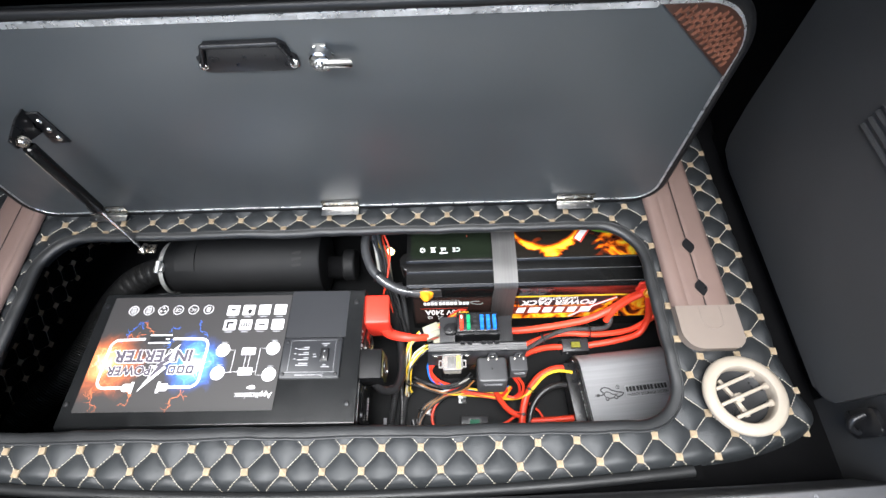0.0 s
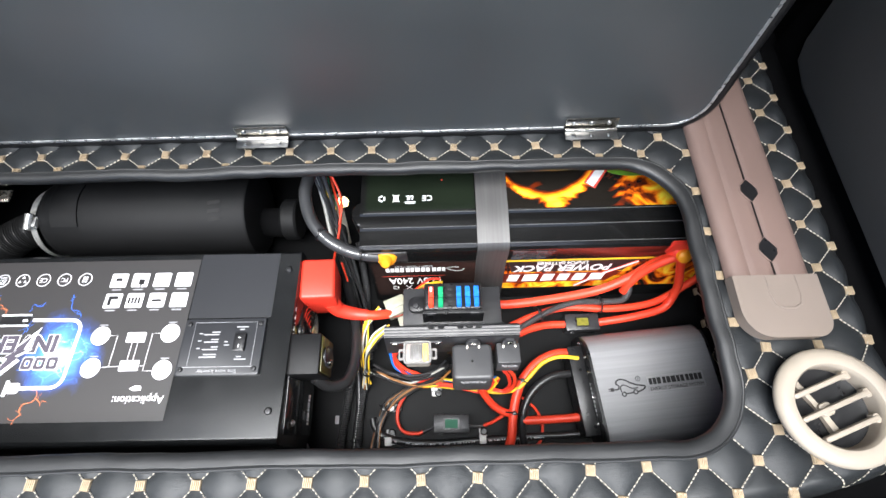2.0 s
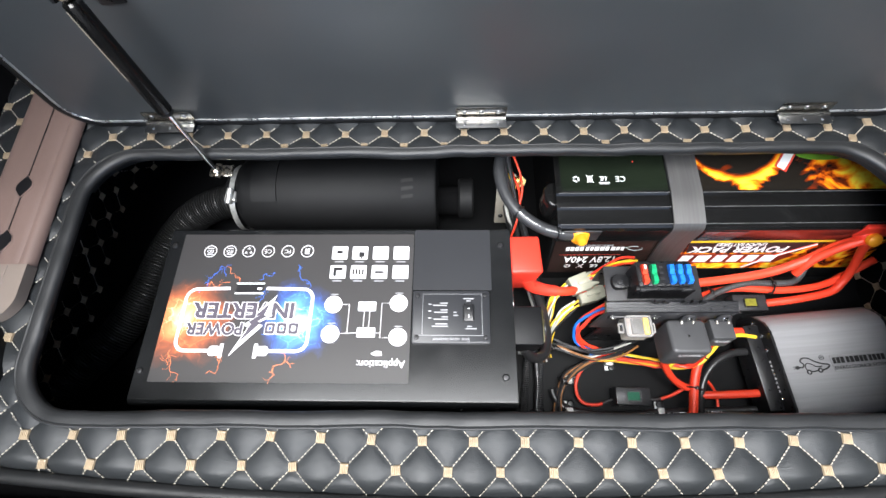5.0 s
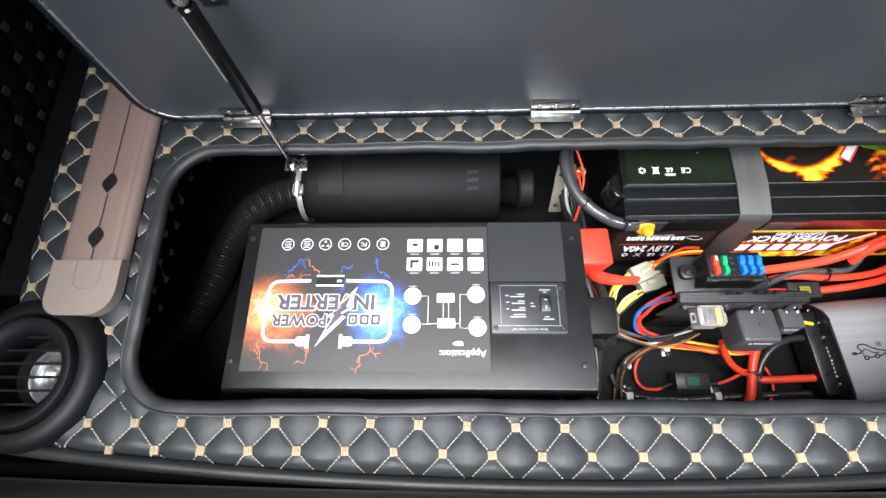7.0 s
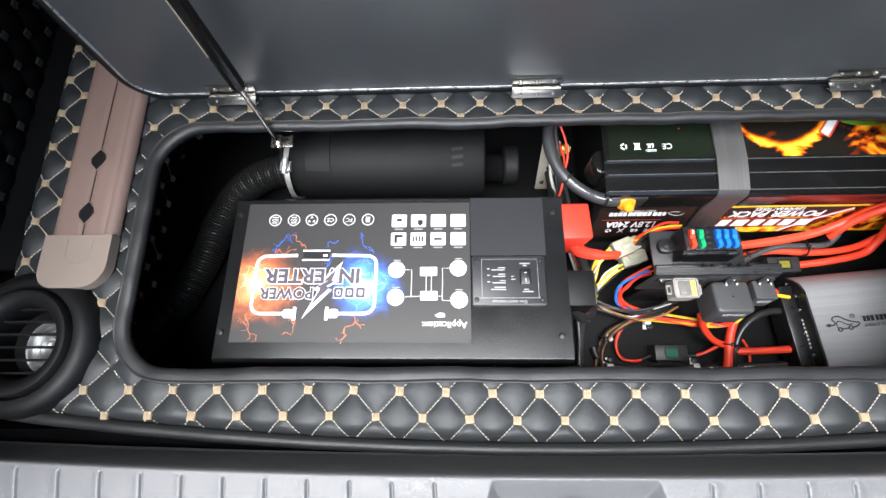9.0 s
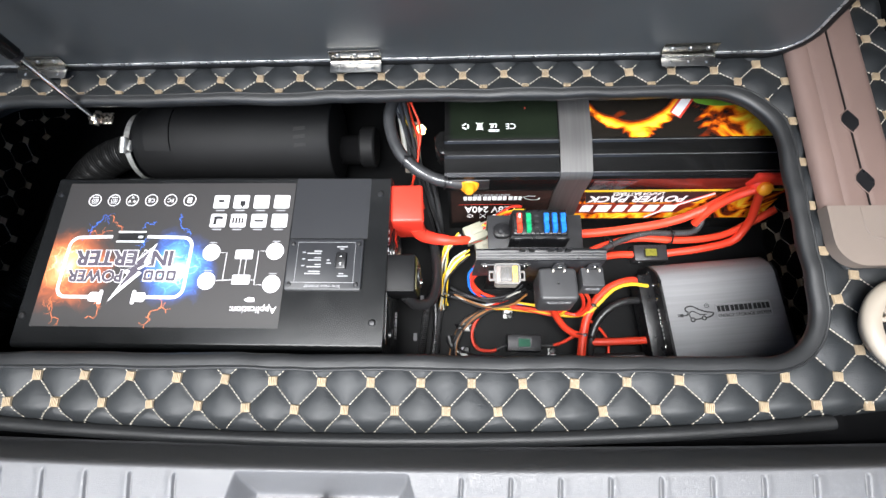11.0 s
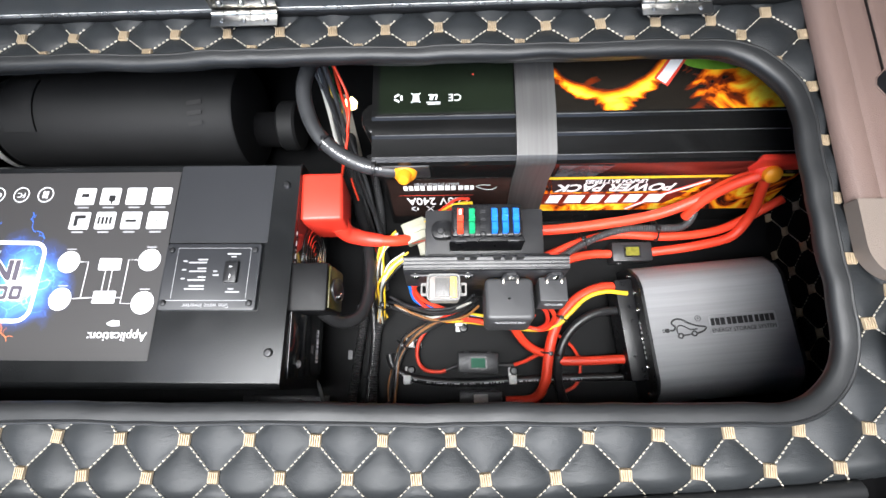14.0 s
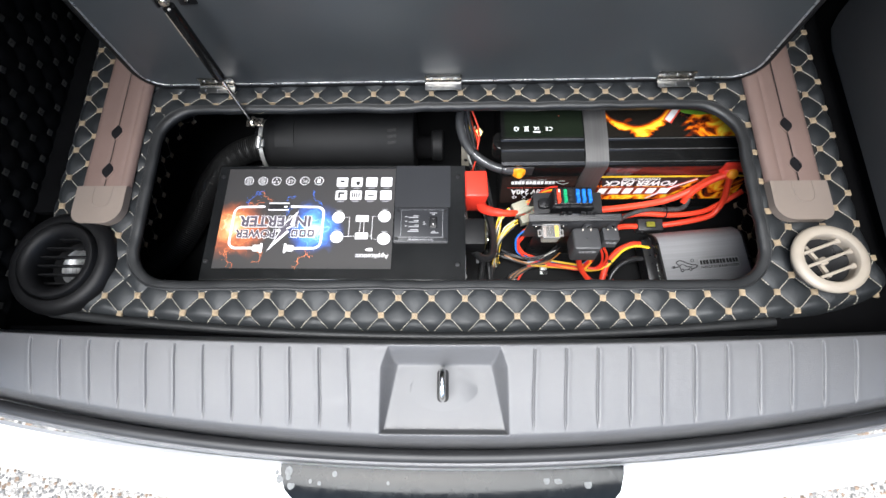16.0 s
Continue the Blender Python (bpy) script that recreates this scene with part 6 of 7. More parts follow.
part("body", loft([barrel(-0.598, 0.050, 0.050), barrel(-0.590, 0.058, 0.058), barrel(-0.580, 0.062, 0.062), barrel(-0.525, 0.065, 0.064)]), HEATER, heat)
part("jacket", loft([barrel(-0.5245, 0.0662, 0.0655), barrel(-0.286, 0.0662, 0.0655), barrel(-0.282, 0.064, 0.063), barrel(-0.280, 0.054, 0.054)]), HEATER, heat)
part("intake_ring", merge(rod((-0.247, 0.464, 0.526), (-0.222, 0.464, 0.526), 0.033, seg=36, bevel=0.003)), HEATER, heat)
part("neck", rod((-0.290, 0.462, 0.522), (-0.246, 0.462, 0.520), 0.024, seg=30), CARPET, heat)
arc = [(0.468 + 0.0668 * math.cos(t), 0.540 + 0.0662 * math.sin(t)) for t in np.linspace(radians(68), radians(128), 13)]
arc += [(0.468 + 0.0640 * math.cos(t), 0.540 + 0.0634 * math.sin(t)) for t in np.linspace(radians(128), radians(68), 13)]
part("rating_plate", prism(arc, -0.5660, -0.5270, 0, m=plane_m((0, 0, 0), (0, 1, 0), (0, 0, 1))), mat("dull_grey_film", (0.0068, 0.0070, 0.0074), 0.58, spec=0.2, vary=0.2, vary_scale=30), heat, "dull grey rating plate")
MARK = mat("mid_grey_print", (0.013, 0.013, 0.013), 0.6, spec=0.2)
for i in range(3):
    ang = radians(102 + 10.5 * i)
    ny, nz = math.cos(ang), math.sin(ang)
    part("maker_bar", flat([(-0.009, -0.0030), (0.009, -0.0010), (0.009, 0.0042), (-0.009, 0.0022)], plane_m((-0.325, 0.468 + 0.0672 * ny, 0.540 + 0.0667 * nz), (1, 0, 0), (0, nz, -ny))), MARK, heat)
clamp = thing("hose_clamp", "bright steel worm-drive hose clamp", "hose clamp", (-0.601, 0.46, 0.48))
part("band", lathe([(0.0535, -0.0042), (0.0545, -0.0042), (0.0545, 0.0042), (0.0535, 0.0042)], (-0.601, 0.462, 0.538), 40, Euler((0, radians(90), 0)).to_matrix().to_4x4(), False), ZINC, clamp)
part("worm", merge(rod((-0.602, 0.425, 0.590), (-0.599, 0.448, 0.598), 0.005, seg=14, bevel=0.001), box(-0.609, -0.592, 0.430, 0.446, 0.584, 0.592, 0.001)), ZINC, clamp)
hose = thing("duct_hose", "black corrugated warm air hose curving through the well", "hose", (-0.70, 0.30, WZ))
part("cuff", rod((-0.612, 0.459, 0.534), (-0.590, 0.462, 0.537), 0.0470, seg=36, bevel=0.002), BLACKPL, hose, "smooth rubber cuff")
part("bellows", ribbed([(-0.590, 0.462, 0.537), (-0.640, 0.456, 0.534), (-0.680, 0.443, 0.526), (-0.712, 0.420, 0.516), (-0.742, 0.373, 0.505), (-0.763, 0.315, 0.495), (-0.796, 0.250, 0.488), (-0.838, 0.195, 0.487), (-0.878, 0.150, 0.487)], lambda s: 0.0275 + 0.0105 * max(0.0, 1 - s / 0.06) ** 2, 0.0042, 0.10, 26, 0.0008), HOSE, hose)


# ---- charger box ----
eco = thing("charger_box", "grey aluminium charger box with a black end plate", "charger", (0.304, 0.191, WZ), 5.0)
EW, ED, EH = 0.168, 0.168, 0.069
sect = []
for i in range(49):
    t = i / 48
    y = -ED / 2 + ED * t
    e = abs(2 * t - 1)
    h = EH * (1 - max(0, (e - 0.62) / 0.38) ** 2.4 * 0.42)
    g = 0.0011 * (0.5 + 0.5 * math.cos(y * 2 * math.pi / 0.0066)) if 0.66 < e < 0.95 else 0
    sect.append((y, h - g))
part("body", prism(([(-ED / 2, 0.0)] + sect + [(ED / 2, 0.0)])[::-1], -EW / 2, EW / 2, 0, m=plane_m((0, 0, 0), (0, 1, 0), (0, 0, 1))), ALU, eco, local=True)
pl = [(-ED / 2 - 0.001, 0.0)] + [(y, h + 0.0008) for y, h in sect[::4]] + [(ED / 2 + 0.001, 0.0)]
part("end_plate", prism(pl[::-1], -EW / 2 - 0.004, -EW / 2 - 0.0002, 0, m=plane_m((0, 0, 0), (0, 1, 0), (0, 0, 1))), BLACKPL, eco, "black end plate", local=True)
part("end_plate", prism(pl[::-1], EW / 2 + 0.0002, EW / 2 + 0.004, 0, m=plane_m((0, 0, 0), (0, 1, 0), (0, 0, 1))), BLACKPL, eco, local=True)
part("terminal_block", box(-EW / 2 - 0.026, -EW / 2 - 0.004, -0.055, 0.070, 0.012, 0.050, 0.002), BLACKPL, eco, "black terminal block", local=True)
for y in (-0.072, -0.04, -0.005, 0.03, 0.052, 0.074):
    part("screw", screw((-EW / 2 - 0.004, y, 0.052 if abs(y) < 0.06 else 0.040), (-1, 0, 0), 0.0028), CHROME, eco, local=True)
part("print_bar", merge(*[box(-EW / 2 - 0.0046, -EW / 2 - 0.0041, -0.030 + 0.006 * i, -0.027 + 0.006 * i, 0.028, 0.052, 0) for i in range(8)]), INKWHITE, eco, local=True)
EM = Matrix.Translation((0, 0, EH + 0.0002))
part("sticker", flat(rounded(-0.014, 0.066, -0.008, 0.014, 0.003, 3), EM), mat("clear_sticker_film", (0.34, 0.34, 0.35), 0.3, metal=0.5), eco, "clear sticker", local=True)
EMM = EM @ Matrix.Translation((0.0255, 0.0065, 0.0005))
name_blocks(eco, INKBLACK, [0.5, 0.55, 0.6, 0, 0.52, 0.6, 0.75, 0.5, 0.55, 0, 0.52, 0.58, 0.55, 0.55], 0.0085, EMM, gap=0.16, local=True)
part("lettering", lettering("ENERGY STORAGE SYSTEM", 0.0068, EM @ Matrix.Translation((0.0255, -0.0040, 0.0005)), squeeze=0.93), INKBLACK, eco, local=True)


def curve(pts):
    """A smooth flat line through pts."""
    return [(p[0], p[1]) for p in spline([Vector((x, y, 0)) for x, y in pts], 5)]


part("car_mark", stroke(curve([(-0.0621, 0.0009), (-0.0573, 0.0009), (-0.0552, 0.0049), (-0.0585, 0.0081), (-0.0573, 0.0116), (-0.0523, 0.0136), (-0.0454, 0.0123), (-0.0388, 0.0079), (-0.0294, 0.004), (-0.0192, 0.0015), (-0.0225, -0.0026), (-0.0304, -0.0051)]), 0.0021, EM, 0.0006), INKBLACK, eco, local=True)
part("car_mark", stroke(curve([(-0.0533, -0.0034), (-0.0535, 0.0025), (-0.05, 0.0058), (-0.0446, 0.0043), (-0.0377, 0.0002), (-0.0293, 0.0001)]), 0.0016, EM, 0.0006), INKBLACK, eco, local=True)
part("car_mark", stroke([(-0.0468, -0.0059), (-0.0418, -0.0059), (-0.0372, -0.0052)], 0.0018, EM, 0.0006), INKBLACK, eco, local=True)
for x, y in ((-0.0503, -0.0063), (-0.0338, -0.005)):
    part("car_mark", frame_prism(disc(x, y, 0.0036, 18), disc(x, y, 0.0019, 18), 0, 0.0008, EM), INKBLACK, eco, local=True)
part("plug_mark", merge(flat(rounded(-0.0680, -0.0626, -0.0014, 0.0034, 0.0015, 3), EM @ Matrix.Translation((0, 0, 0.0006))), stroke([(-0.0708, 0.0022), (-0.0676, 0.0022)], 0.0010, EM, 0.0006), stroke([(-0.0708, -0.0002), (-0.0676, -0.0002)], 0.0010, EM, 0.0006)), INKBLACK, eco, local=True)
part("ring_mark", frame_prism(disc(-0.0265, 0.0122, 0.0035, 16), disc(-0.0265, 0.0122, 0.0028, 16), 0, 0.0006, EM), INKBLACK, eco, local=True)
part("ring_mark", lettering("R", 0.0042, EM @ Matrix.Translation((-0.0265, 0.0122, 0.0003))), INKBLACK, eco, local=True)

# ---- fuse and relay bracket ----
br = thing("relay_bracket", "black steel bracket carrying fuses and relays", "bracket", (0.02, 0.275, WZ))
part("shelf", box(-0.046, 0.083, 0.262, 0.316, 0.598, 0.602, 0.001), GREYPL, br)
part("back_leg", box(-0.046, 0.083, 0.312, 0.316, WZ, 0.598, 0.001), BLACKPL, br)
part("rail", prism([(0.2540, 0.6440), (0.2540, 0.6500), (0.2525, 0.6510), (0.2405, 0.6480), (0.2392, 0.6460), (0.2400, 0.6400)], -0.064, 0.098, 0, m=plane_m((0, 0, 0), (0, 1, 0), (0, 0, 1))), BLACKPL, br, "ribbed black rail")
for i in range(4):
    y = 0.2415 + 0.0034 * i
    part("rail_rib", box(-0.0638, 0.0978, y - 0.0006, y + 0.0006, 0.6478 + 0.25 * (y - 0.2405), 0.6492 + 0.25 * (y - 0.2405), 0.0003), GREYPL, br)
part("face_plate", prism([(-0.064, 0.0675), (0.098, 0.0675), (0.100, 0.0), (-0.068, 0.0)], -0.003, 0.0, 0.0006, m=plane_m((0, 0.2345, 0.5790), (1, 0, 0), (0, 0.07, 0.997))), GREYPL, br, "smooth grey face plate")
part("front_leg", box(-0.045, 0.090, 0.2375, 0.2410, WZ, 0.592, 0.001), BLACKPL, br)
part("web", box(-0.040, 0.080, 0.2540, 0.2560, 0.600, 0.648, 0.0005), BLACKPL, br)
part("web", box(-0.040, 0.080, 0.2545, 0.2640, 0.5985, 0.6010, 0.0005), BLACKPL, br)

fb = thing("fuse_block", "black blade fuse block with red, green and blue fuses", "fuse block", (0.020, 0.287, 0.602))
fm = Matrix.Translation((0.0195, 0.2920, 0.614)) @ pose(0, 0, 0, -4, 0, 0)
part("base", prism(rounded(-0.0358, 0.0358, -0.018, 0.0170, 0.003, 3), -0.013, 0.026, 0.002, m=fm), BLACKPL, fb)
part("apron", prism([(-0.0385, -0.0220), (0.0385, -0.0220), (0.036, -0.012), (-0.036, -0.012)], -0.013, 0.020, 0.002, m=fm), BLACKPL, fb)
part("ear", prism(rounded(-0.058, -0.034, -0.010, 0.010, 0.008, 5), -0.013, -0.004, 0.001, m=fm), BLACKPL, fb)
part("screw", screw((fm @ Vector((-0.048, -0.002, -0.004))), (0, 0, 1), 0.004), GREYPL, fb)
for i, (x, mt, c) in enumerate(((-0.027, RED, "red"), (-0.0152, GREEN, "green"), (-0.004, BLACKPL, ""), (0.0075, BLUE, "blue"), (0.0182, BLUE, "blue"), (0.0290, BLUE, "blue"))):
    if c:
        f = part("blade_fuse", merge(prism([(-0.0140, 0), (0.0125, 0), (0.0125, 0.008), (0.0105, 0.0115), (0.004, 0.0110), (0.002, 0.0085), (-0.002, 0.0085), (-0.004, 0.0110), (-0.0115, 0.0115), (-0.0140, 0.008)], -0.0030, 0.0030, 0.0008, m=fm @ Matrix.Translation((x, -0.002, 0.0225)) @ plane_m((0, 0, 0), (0, 1, 0), (0, 0, 1)))), mt, fb, c + " blade fuse")
        part("rating_mark", flat(rounded(-0.0012, 0.0012, -0.003, 0.003, 0.0003, 1), fm @ Matrix.Translation((x, 0.005, 0.0342))), INKWHITE if c == "red" else mt, f)
        part("blade_slot", box(-0.0034, 0.0034, -0.0012, 0.0012, 0.0, 0.0102, 0), BLACKPL, f).matrix_basis = fm @ Matrix.Translation((x, -0.0035, 0.0225))
    else:
        for yy in (-0.008, 0.0, 0.008):
            part("contact", prism([(x - 0.0024, yy - 0.0014), (x + 0.0024, yy - 0.0014), (x + 0.0024, yy + 0.0014), (x - 0.0024, yy + 0.0014)], 0.0245, 0.0268, 0, m=fm), GREYPL, fb)
    part("test_point", lathe([(0.0034, 0.0), (0.0034, 0.0014), (0.0024, 0.0014), (0.0020, 0.0002), (0.0, 0.0002)], fm @ Vector((x, -0.0160, 0.0255)), 18), BLACKPL, fb, "dark ringed test point")
for x in (-0.027, 0.027):
    part("tab", prism(rounded(x - 0.006, x + 0.006, -0.0228, -0.0200, 0.001, 2), 0.016, 0.0225, 0.0006, m=fm), GREYPL, fb)

# the relays' upturned faces: x along, y towards the rail
RM = plane_m((0, 0.2137, 0.6300), (1, 0, 0), (0, 0.985, -0.17))


def relay(name, label, x0, x1, y0, y1, deep, r):
    o = thing(name, label, "relay", RM @ Vector(((x0 + x1) / 2, (y0 + y1) / 2, -deep)), group="relays")
    part("case", prism(rounded(x0, x1, y0, y1, r, 4), -deep, 0.0, r * 0.7, 3, m=RM), RELAY, o)
    xm = (x0 + x1) / 2 + 0.0015
    TM = plane_m((xm, 0.2336, 0.6270), (1, 0, 0), (0, 0.30, 0.95))
    tab = part("mounting_tab", prism([(-0.0095, 0.0), (0.0095, 0.0), (0.0080, 0.0105), (0.0045, 0.0140), (-0.0045, 0.0140), (-0.0080, 0.0105)], -0.0005, 0.0020, 0.0004, m=TM), GREYPL, o)
    part("screw", screw(TM @ Vector((0, 0.0085, 0.0020)), (0, -0.75, 0.66), 0.0034), CHROME, tab)
    for s in (-1, 1):
        part("clip", box(xm + s * 0.0072 - 0.0010, xm + s * 0.0072 + 0.0010, 0.2290, 0.2350, 0.6255, 0.6300, 0.0004), NICKEL, o)
    FP = plane_m(RM @ Vector(((x0 + x1) / 2, y0 - 0.0003, -0.013)), (1, 0, 0), (0, 0.17, 0.985))
    bars = []
    for row, v in enumerate((0.0040, 0.0012, -0.0016)):
        u = -0.30 * (x1 - x0) + 0.002 * (row == 2)
        while u < 0.28 * (x1 - x0):
            w = random.choice((0.0016, 0.0026, 0.0040))
            bars.append(flat([(u, v - 0.0008), (u + w, v - 0.0008), (u + w, v + 0.0008), (u, v + 0.0008)], FP, 0.0002))
            u += w + random.choice((0.0008, 0.0016))
    part("print_bar", merge(*bars), INKGREY, o)
    return o


random.seed(9)
r1 = relay("relay", "large dark grey relay with rounded corners", 0.0165, 0.0655, -0.0215, 0.0225, 0.046, 0.006)
part("dimple", flat(disc(0.0405, 0.000, 0.0013, 10), RM @ Matrix.Translation((0, 0, 0.0001))), CHROME, r1)
relay("relay", "small square dark grey relay", 0.0712, 0.0990, -0.0030, 0.0222, 0.030, 0.0012)
fh = thing("fuse_holder", "white fuse holder under a clear plastic cover", "fuse holder", (-0.025, 0.224, 0.622))
HM = plane_m((-0.0248, 0.2240, 0.6400), (1, 0, 0), (0, 0.998, -0.05))
part("body", prism(rounded(-0.0150, 0.0150, -0.0120, 0.0150, 0.003, 3), -0.024, -0.004, 0.001, m=HM), FUSEBODY, fh)
part("bed", prism(rounded(-0.0140, 0.0140, -0.0112, 0.0112, 0.003, 3), -0.004, -0.001, 0.0005, m=HM), mat("pale_pink_plastic", (0.27, 0.215, 0.19), 0.35), fh, "pale pinkish inner frame")
part("fuse", prism(rounded(-0.0085, 0.0060, -0.0095, 0.0095, 0.001, 2), -0.001, 0.0015, 0.0006, m=HM), mat("smoke_plastic", (0.060, 0.052, 0.048), 0.3), fh, "dark glass fuse element")
part("fuse_wire", stroke([(-0.0070, -0.006), (-0.0045, 0.005), (-0.0020, -0.005), (0.0010, 0.006), (0.0040, -0.005)], 0.0007, HM, 0.0017), GREYPL, fh)
part("yellow_side", prism(rounded(0.0066, 0.0130, -0.0105, 0.0105, 0.001, 2), -0.001, 0.0020, 0.0006, m=HM), YELLOW, fh)
cov = part("clear_cover", prism(rounded(-0.0160, 0.0160, -0.0130, 0.0130, 0.004, 4), 0.0026, 0.0060, 0.0016, 3, m=HM), CLEAR, fh, "clear plastic cover")
cov.visible_shadow = False
part("cover_rim", frame_prism(rounded(-0.0164, 0.0164, -0.0134, 0.0134, 0.0044, 5), rounded(-0.0148, 0.0148, -0.0118, 0.0118, 0.0034, 5), -0.004, 0.0024, HM), HOLDERWHITE, fh, "milky rim of the cover")
for sx in (-1, 1):
    part("latch", frame_prism(rounded(sx * 0.0195 - 0.0034, sx * 0.0195 + 0.0034, -0.0075, 0.0055, 0.001, 2), rounded(sx * 0.0195 - 0.0018, sx * 0.0195 + 0.0018, -0.0050, 0.0030, 0.0008, 2), -0.008, -0.005, HM), HOLDERWHITE, fh)
for x in (-0.0525, -0.0005):
    part("screw", screw((x, 0.2365, 0.6360), (0, -0.8, 0.6), 0.0038), CHROME, fh)
part("ear", box(-0.058, 0.005, 0.2352, 0.2378, 0.6270, 0.6400, 0.0008), GREYPL, fh)


# ---- inline fuse boxes ----
def fuse_box(x0, x1, y0, y1, z1, lcd, turn=0.0):
    cx, cy = (x0 + x1) / 2, (y0 + y1) / 2
    o = thing("inline_fuse", "black inline fuse box with a small window", "fuse box", (cx, cy, WZ), turn, group="inline fuse boxes")
    hx, hy = (x1 - x0) / 2, (y1 - y0) / 2
    part("case", box(-hx, hx, -hy, hy, 0.0, z1 - WZ, 0.0015), GREYPL, o, local=True)
    part("window_rim", frame_prism(rounded(-0.011, 0.011, -0.008, 0.008, 0.001, 1), rounded(-0.009, 0.009, -0.006, 0.006, 0.0005, 1), z1 - WZ, z1 - WZ + 0.0012), BLACKPL, o, local=True)
    part("window", box(-0.009, 0.009, -0.006, 0.006, z1 - WZ - 0.001, z1 - WZ + 0.0006, 0), lcd, o, local=True)
    for ex, ey in ((-hx * 0.7, hy), (hx * 0.5, hy), (-hx * 0.7, -hy - 0.002)):
        part("ear", box(ex, ex + 0.006, ey, ey + 0.002, 0.008, 0.016, 0.0005), GREYPL, o, local=True)
    return o


fuse_box(-0.0116, 0.0398, 0.1362, 0.1613, 0.487, LCD, -1)
fuse_box(0.198, 0.251, 0.281, 0.307, 0.480, LCDY, 1)
fuse_box(-0.010, 0.044, 0.0945, 0.1130, 0.478, WHITE, 0)

